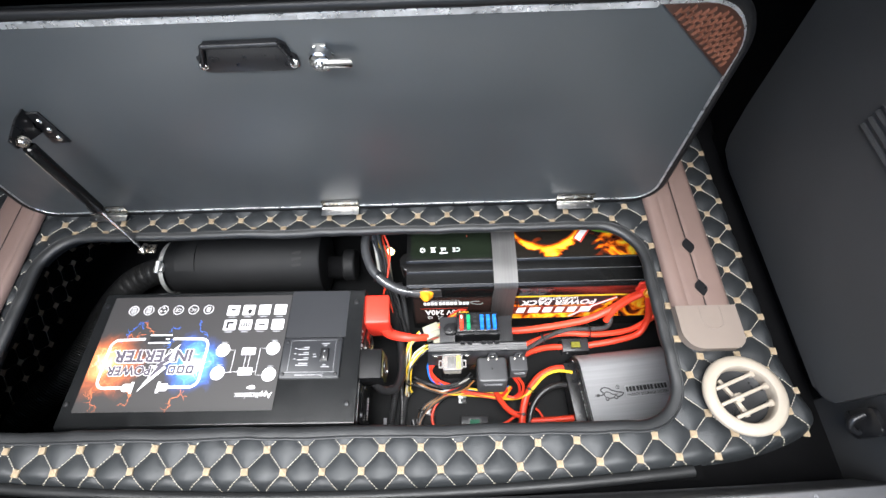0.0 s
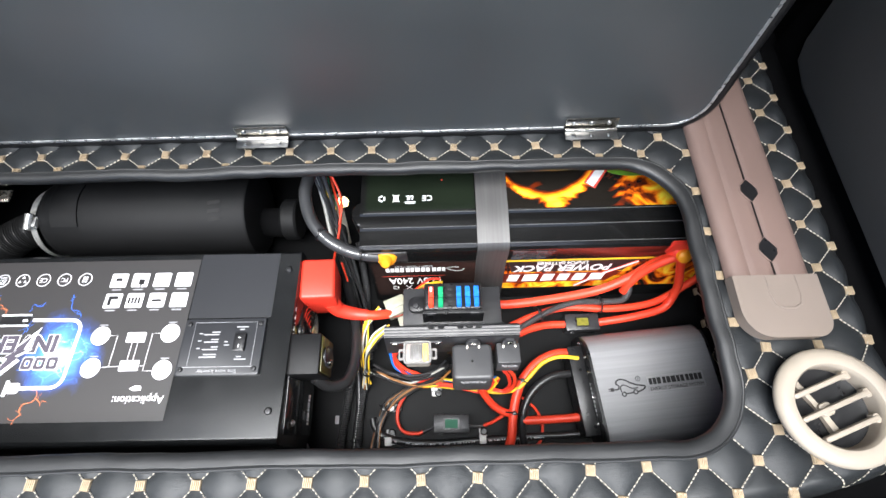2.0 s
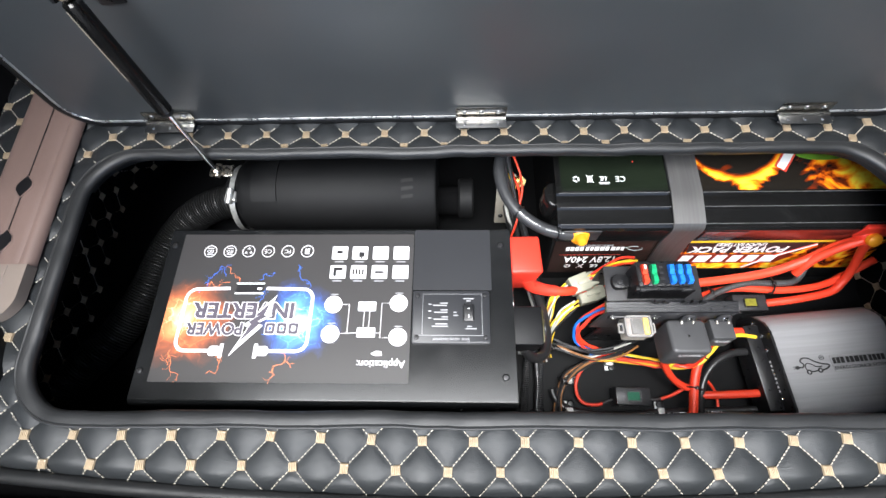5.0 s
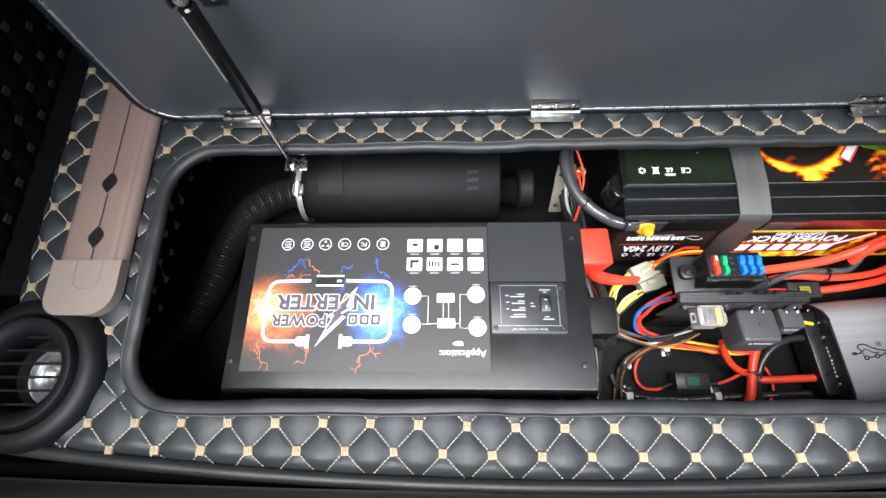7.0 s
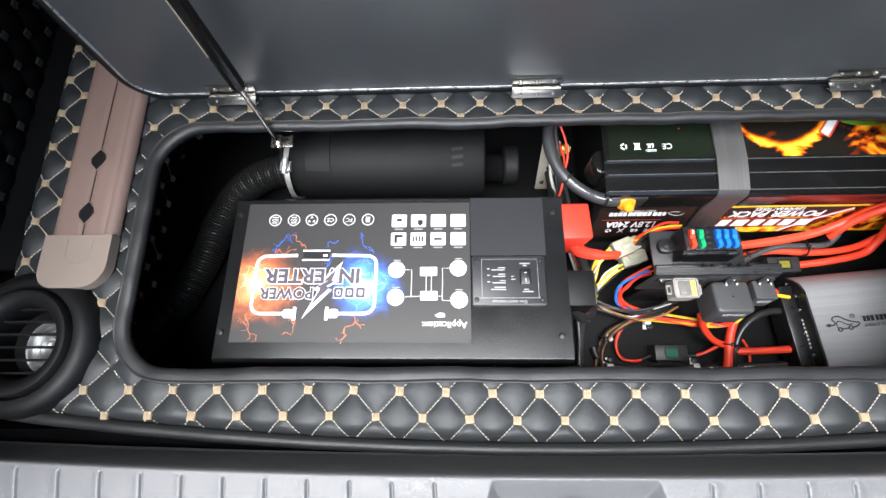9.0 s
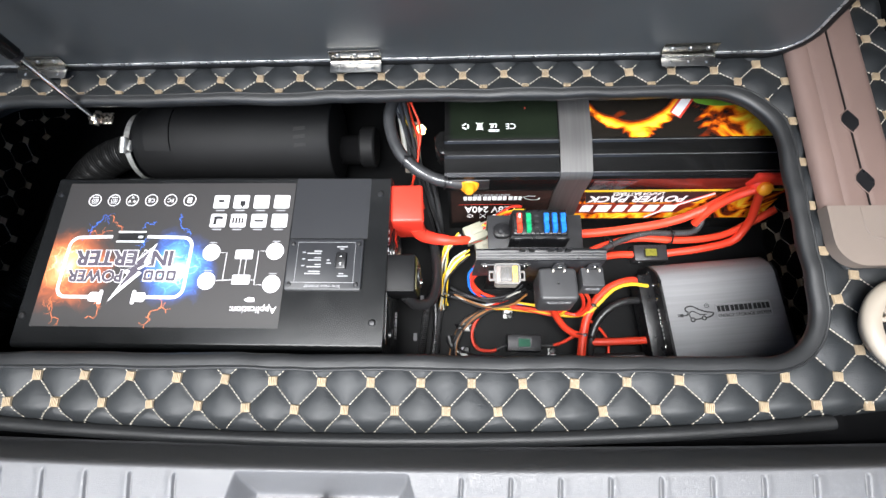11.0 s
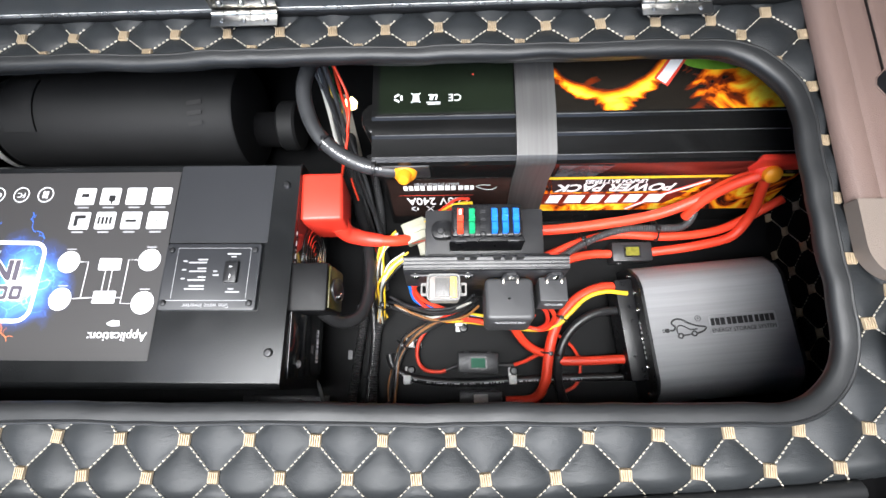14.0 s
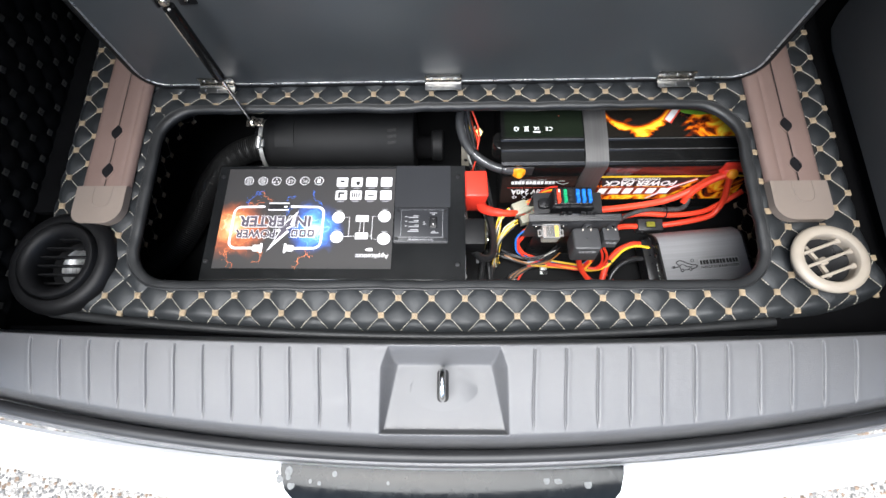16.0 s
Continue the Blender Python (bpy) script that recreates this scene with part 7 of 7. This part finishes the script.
# ---- cables ----
for label, r, m_, pts in (
    ("thick red cable to the battery", 0.0068, RED, [(-0.106, 0.295, 0.551), (-0.085, 0.296, 0.545), (-0.060, 0.303, 0.533), (-0.030, 0.316, 0.517), (0.030, 0.3205, 0.508), (0.100, 0.318, 0.505), (0.172, 0.324, 0.507), (0.243, 0.334, 0.515), (0.287, 0.347, 0.532), (0.316, 0.359, 0.560), (0.336, 0.362, 0.580)]),
    ("thick red cable to the battery", 0.0062, RED, [(0.283, 0.332, 0.512), (0.288, 0.339, 0.528), (0.298, 0.347, 0.545), (0.316, 0.354, 0.568), (0.336, 0.358, 0.586)]),
    ("thick red cable bent down from the battery boot", 0.0062, RED, [(0.346, 0.360, 0.585), (0.356, 0.352, 0.555), (0.364, 0.338, 0.525), (0.360, 0.322, 0.504), (0.345, 0.308, 0.492), (0.300, 0.299, 0.482), (0.252, 0.2945, 0.472)]),
    ("thick red cable on the well floor", 0.0056, RED, [(0.405, 0.352, 0.520), (0.370, 0.334, 0.503), (0.330, 0.318, 0.492), (0.270, 0.312, 0.488), (0.200, 0.316, 0.486), (0.150, 0.305, 0.484), (0.105, 0.286, 0.488), (0.080, 0.276, 0.50)]),
    ("thick red cable on the well floor", 0.0060, RED, [(0.198, 0.293, 0.470), (0.170, 0.292, 0.472), (0.140, 0.285, 0.476), (0.110, 0.272, 0.482), (0.085, 0.262, 0.49)]),
    ("thick red cable from the charger", 0.0066, RED, [(0.203, 0.243, 0.494), (0.172, 0.242, 0.500), (0.142, 0.229, 0.500), (0.120, 0.206, 0.498), (0.108, 0.180, 0.494), (0.102, 0.152, 0.490), (0.098, 0.125, 0.484), (0.085, 0.104, 0.474), (0.050, 0.100, 0.468)]),
    ("red cable beside the relays", 0.0054, RED, [(0.052, 0.205, 0.520), (0.060, 0.190, 0.505), (0.074, 0.173, 0.494), (0.090, 0.163, 0.489), (0.108, 0.160, 0.486)]),
    ("red cable beside the relays", 0.0058, RED, [(0.118, 0.151, 0.480), (0.140, 0.151, 0.484), (0.170, 0.152, 0.487), (0.208, 0.154, 0.490)]),
    ("yellow wire from the charger box", 0.0028, YELLOW, [(0.203, 0.234, 0.505), (0.175, 0.236, 0.509), (0.150, 0.228, 0.508), (0.128, 0.208, 0.506), (0.112, 0.194, 0.500), (0.085, 0.190, 0.490), (0.045, 0.196, 0.482), (0.0, 0.202, 0.476), (-0.020, 0.205, 0.474)]),
    ("black cable from the charger", 0.0056, CABLE, [(0.204, 0.214, 0.490), (0.172, 0.212, 0.494), (0.145, 0.200, 0.492), (0.126, 0.178, 0.486), (0.117, 0.150, 0.480), (0.118, 0.122, 0.470), (0.125, 0.100, 0.464)]),
    ("thin red wire in the well", 0.0022, RED, [(0.120, 0.183, 0.478), (0.138, 0.168, 0.472), (0.148, 0.148, 0.466), (0.143, 0.122, 0.462), (0.120, 0.108, 0.460)]),
    ("thin red wire looped to the inline fuse", 0.0026, RED, [(-0.045, 0.198, 0.474), (-0.058, 0.185, 0.470), (-0.0655, 0.168, 0.468), (-0.0640, 0.150, 0.466), (-0.054, 0.139, 0.466), (-0.036, 0.137, 0.467), (-0.028, 0.139, 0.467)]),
    ("thin red wire in the well", 0.0026, RED, [(0.062, 0.146, 0.468), (0.076, 0.151, 0.474), (0.092, 0.160, 0.482)]),
    ("grey sleeve on a thin wire", 0.0022, SLEEVE, [(-0.028, 0.139, 0.467), (-0.018, 0.143, 0.467), (-0.009, 0.1455, 0.467)]),
    ("grey sleeve on a thin wire", 0.0022, SLEEVE, [(0.041, 0.1455, 0.467), (0.052, 0.1455, 0.467), (0.062, 0.146, 0.468)]),
    ("black cable looped round the outlet box", 0.0075, CABLE, [(-0.160, 0.205, 0.585), (-0.146, 0.196, 0.566), (-0.128, 0.202, 0.552), (-0.120, 0.225, 0.540), (-0.120, 0.260, 0.530), (-0.126, 0.300, 0.520), (-0.142, 0.350, 0.505), (-0.155, 0.420, 0.49), (-0.168, 0.500, 0.50)]),
    ("black cable on the well floor", 0.0050, CABLE, [(-0.128, 0.240, 0.470), (-0.124, 0.180, 0.464), (-0.128, 0.130, 0.462), (-0.130, 0.098, 0.462)]),
    ("thin red wire in the well", 0.0020, RED, [(-0.170, 0.530, 0.58), (-0.160, 0.490, 0.566), (-0.150, 0.460, 0.562), (-0.150, 0.430, 0.556), (-0.156, 0.405, 0.545), (-0.165, 0.385, 0.52)]),
    ("thin red wire in the well", 0.0018, RED, [(-0.168, 0.520, 0.60), (-0.155, 0.495, 0.585), (-0.148, 0.478, 0.575), (-0.146, 0.455, 0.570), (-0.150, 0.435, 0.560)]),
    ("thin green wire beside the battery", 0.0014, GREEN, [(-0.172, 0.520, 0.58), (-0.165, 0.490, 0.570), (-0.158, 0.465, 0.56), (-0.160, 0.440, 0.55)]),
    ("thin yellow wire beside the battery", 0.0014, YELLOW, [(-0.178, 0.510, 0.59), (-0.170, 0.484, 0.578), (-0.163, 0.474, 0.57), (-0.156, 0.460, 0.565)]),
    ("thin red wire behind the terminal cover", 0.0016, RED, [(-0.150, 0.385, 0.53), (-0.140, 0.350, 0.50), (-0.132, 0.320, 0.49), (-0.118, 0.290, 0.48), (-0.105, 0.262, 0.475)]),
):
    cable(label, pts, r, m_)
single("cable_conduit", ribbed([(0.288, 0.339, 0.530), (0.290, 0.329, 0.512), (0.282, 0.3215, 0.501), (0.250, 0.3205, 0.499), (0.210, 0.3200, 0.498), (0.170, 0.308, 0.497), (0.135, 0.290, 0.494), (0.105, 0.272, 0.490)], 0.0052, 0.0030, 0.32, 12, 0.0004), CONDUIT, "black corrugated conduit over the red cables", "conduit", group="conduits")
for pts, r in (([(-0.128, 0.235, 0.474), (-0.137, 0.212, 0.468), (-0.143, 0.170, 0.464), (-0.149, 0.120, 0.464), (-0.152, 0.092, 0.464)], 0.0066),
               ([(-0.116, 0.205, 0.468), (-0.120, 0.185, 0.465), (-0.123, 0.140, 0.464), (-0.124, 0.092, 0.464)], 0.0060),
               ([(-0.110, 0.245, 0.470), (-0.116, 0.300, 0.468), (-0.120, 0.360, 0.470), (-0.135, 0.440, 0.48)], 0.0060)):
    single("cable_conduit", ribbed(pts, r, 0.0032, 0.34, 12, 0.0004), CONDUIT, "black corrugated conduit along the well floor", "conduit", group="conduits")
# bundles of thin wires
random.seed(4)


def bundle(label, pts, mats, r, spread):
    o = thing("wire_bundle", label, "wires", pts[len(pts) // 2], group="wire bundles")
    for i, mt in enumerate(mats):
        a = 2 * math.pi * i / len(mats)
        jit = [Vector((random.uniform(-1, 1), random.uniform(-1, 1), random.uniform(-0.3, 1))) * spread * 0.5 for _ in pts]
        q = [Vector(p) + Vector((spread * math.cos(a), spread * math.sin(a), spread * 0.6 * math.sin(a + 1))) + j for p, j in zip(pts, jit)]
        part("wire", tube([tuple(v) for v in q], r, 8, 7), mt, o)
    return o


bundle("yellow, white and brown wires from a white plug", [(-0.088, 0.303, 0.545), (-0.104, 0.287, 0.537), (-0.111, 0.264, 0.520), (-0.113, 0.242, 0.500), (-0.112, 0.222, 0.488), (-0.110, 0.205, 0.480)], [YELLOW, WHITE, YELLOW, CABLE, YELLOW, BROWN, WHITE, CABLE], 0.0014, 0.0042)
bundle("yellow and white wires under the bracket", [(-0.074, 0.275, 0.548), (-0.092, 0.262, 0.540), (-0.105, 0.245, 0.522), (-0.110, 0.226, 0.500), (-0.113, 0.205, 0.480)], [YELLOW, YELLOW, WHITE, YELLOW, WHITE, CABLE], 0.0014, 0.0040)
bundle("brown and black wires in an arc on the floor", [(0.000, 0.208, 0.486), (-0.030, 0.205, 0.478), (-0.058, 0.193, 0.472), (-0.080, 0.176, 0.468), (-0.092, 0.152, 0.465), (-0.098, 0.120, 0.464), (-0.100, 0.096, 0.464)], [BROWN, CABLE, CABLE, BROWN, CABLE, SLEEVE, CABLE], 0.0020, 0.0042)
bundle("red, blue and yellow wires under the relays", [(-0.040, 0.206, 0.480), (-0.020, 0.207, 0.482), (0.005, 0.205, 0.484), (0.040, 0.200, 0.486), (0.065, 0.196, 0.490), (0.080, 0.206, 0.51)], [RED, YELLOW, BLUE, RED, REDCAP, YELLOW], 0.0022, 0.0044)
bundle("red and blue wires behind the fuse holder", [(-0.030, 0.268, 0.560), (-0.048, 0.262, 0.546), (-0.064, 0.250, 0.528), (-0.068, 0.238, 0.510), (-0.060, 0.228, 0.496), (-0.038, 0.218, 0.488), (0.0, 0.206, 0.484)], [RED, RED, BLUE, REDCAP], 0.0022, 0.0038)
bundle("yellow and red wires from a white plug", [(-0.048, 0.318, 0.547), (-0.030, 0.326, 0.558), (-0.012, 0.331, 0.578), (0.004, 0.328, 0.592)], [YELLOW, REDCAP, YELLOW, RED], 0.0017, 0.0034)
bundle("black wires under the fuse holder", [(-0.100, 0.226, 0.49), (-0.070, 0.215, 0.495), (-0.040, 0.208, 0.495), (-0.010, 0.212, 0.505), (0.010, 0.222, 0.530)], [CABLE, CABLE, SLEEVE, CABLE, WHITE, CABLE, CABLE, BROWN], 0.0016, 0.0056)
bundle("coloured wires behind the fuse block", [(-0.020, 0.258, 0.580), (0.0, 0.264, 0.590), (0.030, 0.262, 0.588), (0.060, 0.258, 0.580)], [BLUE, WHITE, YELLOW, RED, CABLE], 0.0020, 0.0040)
bundle("black wires rising behind the well", [(-0.178, 0.505, 0.600), (-0.168, 0.470, 0.570), (-0.158, 0.430, 0.540), (-0.142, 0.385, 0.510), (-0.126, 0.330, 0.485), (-0.108, 0.262, 0.474)], [CABLE, SLEEVE, CABLE, CABLE, WHITE, CABLE, CABLE], 0.0026, 0.0070)
bundle("red wires under the small relay", [(0.085, 0.214, 0.570), (0.098, 0.206, 0.545), (0.101, 0.196, 0.520), (0.092, 0.190, 0.505), (0.078, 0.192, 0.50)], [RED, REDCAP], 0.0026, 0.0030)
# white plugs
for x, y, z, rz, s in ((-0.062, 0.310, 0.532, 22, 1.2), (-0.046, 0.298, 0.513, 14, 1.2)):
    pg = thing("wire_plug", "ivory nylon multi-way wire plug", "plug", (x, y, z - 0.008), rz, group="wire plugs")
    part("housing", merge(box(-0.013 * s, 0.012 * s, -0.011 * s, 0.011 * s, 0.0, 0.017 * s, 0.0012), box(0.012 * s, 0.022 * s, -0.009 * s, 0.009 * s, 0.002, 0.015 * s, 0.001)), IVORY, pg, local=True)
    part("latch", box(-0.004 * s, 0.014 * s, -0.003 * s, 0.003 * s, 0.017 * s, 0.020 * s, 0.0008), IVORY, pg, local=True)
# floor clips with screws
for (x, y), (dx, dy) in (((-0.0645, 0.173), (-0.011, 0.002)), ((-0.0745, 0.139), (-0.004, -0.012)), ((0.0625, 0.138), (-0.003, -0.011)), ((-0.004, 0.194), (-0.006, 0.008))):
    c = thing("cable_clip", "white cable clip held by a black screw", "cable clip", (x, y, WZ), group="cable clips")
    part("strap", box(min(x, x + dx) - 0.0045, max(x, x + dx) + 0.0045, min(y, y + dy) - 0.0045, max(y, y + dy) + 0.0045, WZ, WZ + 0.0020, 0.0008), CLIPWHITE, c)
    part("loop", box(x + dx - 0.0052, x + dx + 0.0052, y + dy - 0.0060, y + dy + 0.0060, WZ + 0.002, WZ + 0.0150, 0.002), CLIPWHITE, c)
    part("screw", screw((x, y, WZ + 0.0020), (0, 0, 1), 0.0058), BLACKPL, c)
# cable ties
for (x, y, z), d, r in (((-0.160, 0.395, 0.613), (-0.6, 0.55, 0.1), 0.0100), ((-0.104, 0.366, 0.603), (-1, 0.25, 0.1), 0.0100), ((-0.108, 0.222, 0.498), (-0.3, -0.6, -0.7), 0.0080), ((0.104, 0.160, 0.489), (-0.2, -1, 0), 0.0120), ((0.118, 0.204, 0.499), (-0.5, -1, 0), 0.0090), ((0.155, 0.307, 0.490), (1, 0.5, 0), 0.0110), ((0.250, 0.318, 0.495), (1, 0.1, 0), 0.0125), ((-0.128, 0.130, 0.464), (0, 1, 0), 0.0085), ((-0.085, 0.172, 0.469), (-0.6, -0.8, 0), 0.0085)):
    d = Vector(d).normalized()
    u = d.orthogonal().normalized()
    v = d.cross(u)
    c = Vector((x, y, z))
    t = thing("cable_tie", "black nylon tie round the cables", "cable tie", c, group="cable ties")
    part("band", sweep([c + u * r * math.cos(a) + v * r * math.sin(a) for a in np.linspace(0, 2 * math.pi, 20, endpoint=False)], 0.0011, 6, closed=True, flat=1.6), BLACKPL, t)
    part("head", box(x - 0.0025, x + 0.0025, y - 0.0025, y + 0.0025, z + r - 0.001, z + r + 0.0028, 0.0006), BLACKPL, t)
# brass stud behind the thick cable
stud = thing("brass_stud", "brass stud with a hexagonal nut", "bolt", (-0.161, 0.462, 0.540))
part("nut", rod((-0.149, 0.484, 0.546), (-0.146, 0.474, 0.562), 0.0100, seg=6, bevel=0.001), BRASS, stud)
part("shank", rod((-0.152, 0.498, 0.522), (-0.1455, 0.470, 0.568), 0.0052, seg=14), BRASS, stud)
PLM = plane_m((-0.168, 0.4485, 0.458), (1, 0, 0), (0, 0.36, 0.933))
part("plate", prism(rounded(-0.014, 0.016, 0.0, 0.110, 0.002, 2), -0.002, 0.0, 0.0004, m=PLM), mat("dull_zinc", (0.40, 0.37, 0.31), 0.42, metal=0.25, vary=0.2, vary_scale=40), stud, "dull zinc mounting plate")
for x, y in ((-0.004, 0.018), (0.004, 0.052), (-0.005, 0.090)):
    part("screw", screw(PLM @ Vector((x, y, 0.0)), PLM.to_3x3() @ Vector((0, 0, 1)), 0.0042), BLACKPL, stud)
# short grey wire by the inverter's end
cable("grey wire curling beside the inverter", [(-0.215, 0.156, 0.505), (-0.208, 0.150, 0.504), (-0.198, 0.138, 0.498), (-0.190, 0.122, 0.488), (-0.188, 0.106, 0.476), (-0.190, 0.094, 0.465)], 0.0022, mat("light_grey_wire", (0.35, 0.36, 0.37), 0.4))


# cables with printed marks along the sheath
random.seed(21)


def marked_cable(label, pts, r, material, spans, lean):
    """A cable with a broken row of tiny printed marks; spans are stretches of its length from 0 to 1."""
    o = thing("cable", label, "cable", pts[len(pts) // 2], group="cables")
    path = spline(pts, 12)
    part("sheath", sweep(path, r, 14), material, o)
    run = [0.0]
    for a, b in zip(path, path[1:]):
        run.append(run[-1] + (b - a).length)
    bars = []
    for s0, s1 in spans:
        s, k = s0 * run[-1], 0
        while s < s1 * run[-1]:
            while k < len(run) - 2 and run[k + 1] < s:
                k += 1
            d = (path[k + 1] - path[k]).normalized()
            c = path[k].lerp(path[k + 1], (s - run[k]) / max(run[k + 1] - run[k], 1e-9))
            n = (Vector(lean) - d * Vector(lean).dot(d)).normalized()
            w = random.choice((0.0008, 0.0012, 0.0016))
            if random.random() < 0.86:
                bars.append(flat([(-w / 2, -0.0009), (w / 2, -0.0009), (w / 2, 0.0009), (-w / 2, 0.0009)], plane_m(c + n * (r + 0.00005), d, n.cross(d)), 0.0002))
            s += w + random.choice((0.0006, 0.0006, 0.0022))
    tagged(part("print_bar", merge(*bars), INKWHITE, o), "tiny white printed marks", kind="stuff")
    return o


marked_cable("black sheathed cable with white printed marks", [(-0.103, 0.160, 0.464), (-0.098, 0.145, 0.463), (-0.080, 0.132, 0.463), (-0.050, 0.1255, 0.463), (0.0, 0.1235, 0.463), (0.060, 0.1265, 0.464), (0.120, 0.1290, 0.465), (0.170, 0.1300, 0.468), (0.215, 0.132, 0.474)], 0.0052, CABLE, ((0.08, 0.16), (0.20, 0.50), (0.56, 0.80)), (0, -0.35, 1))
marked_cable("thick dark grey cable to the battery with printed marks", [(-0.073, 0.368, 0.592), (-0.096, 0.368, 0.597), (-0.122, 0.372, 0.604), (-0.150, 0.386, 0.612), (-0.172, 0.410, 0.616), (-0.184, 0.440, 0.620), (-0.186, 0.468, 0.622), (-0.176, 0.500, 0.620), (-0.155, 0.54, 0.60)], 0.0088, SLEEVE, ((0.10, 0.20), (0.24, 0.38)), (0, -0.4, 1))
# mounting flange at the inverter's foot, and small tape tabs on the board
fl = thing("mounting_flange", "grey steel mounting flange with two screws", "flange", (-0.24, 0.098, WZ))
part("plate", box(-0.300, -0.183, 0.0895, 0.1060, WZ, WZ + 0.003, 0.001), GREYPL, fl)
for x in (-0.280, -0.222):
    part("screw", screw((x, 0.0970, WZ + 0.003), (0, 0, 1), 0.0050), BLACKPL, fl)
for x, y, w in ((-0.148, 0.221, 0.006), (-0.158, 0.159, 0.006)):
    single("tape_tab", box(x - w / 2, x + w / 2, y - 0.006, y + 0.006, WZ, WZ + 0.0012, 0.0004), INKGREY, "small grey tape tab on the well floor", "tape tab", group="tape tabs")
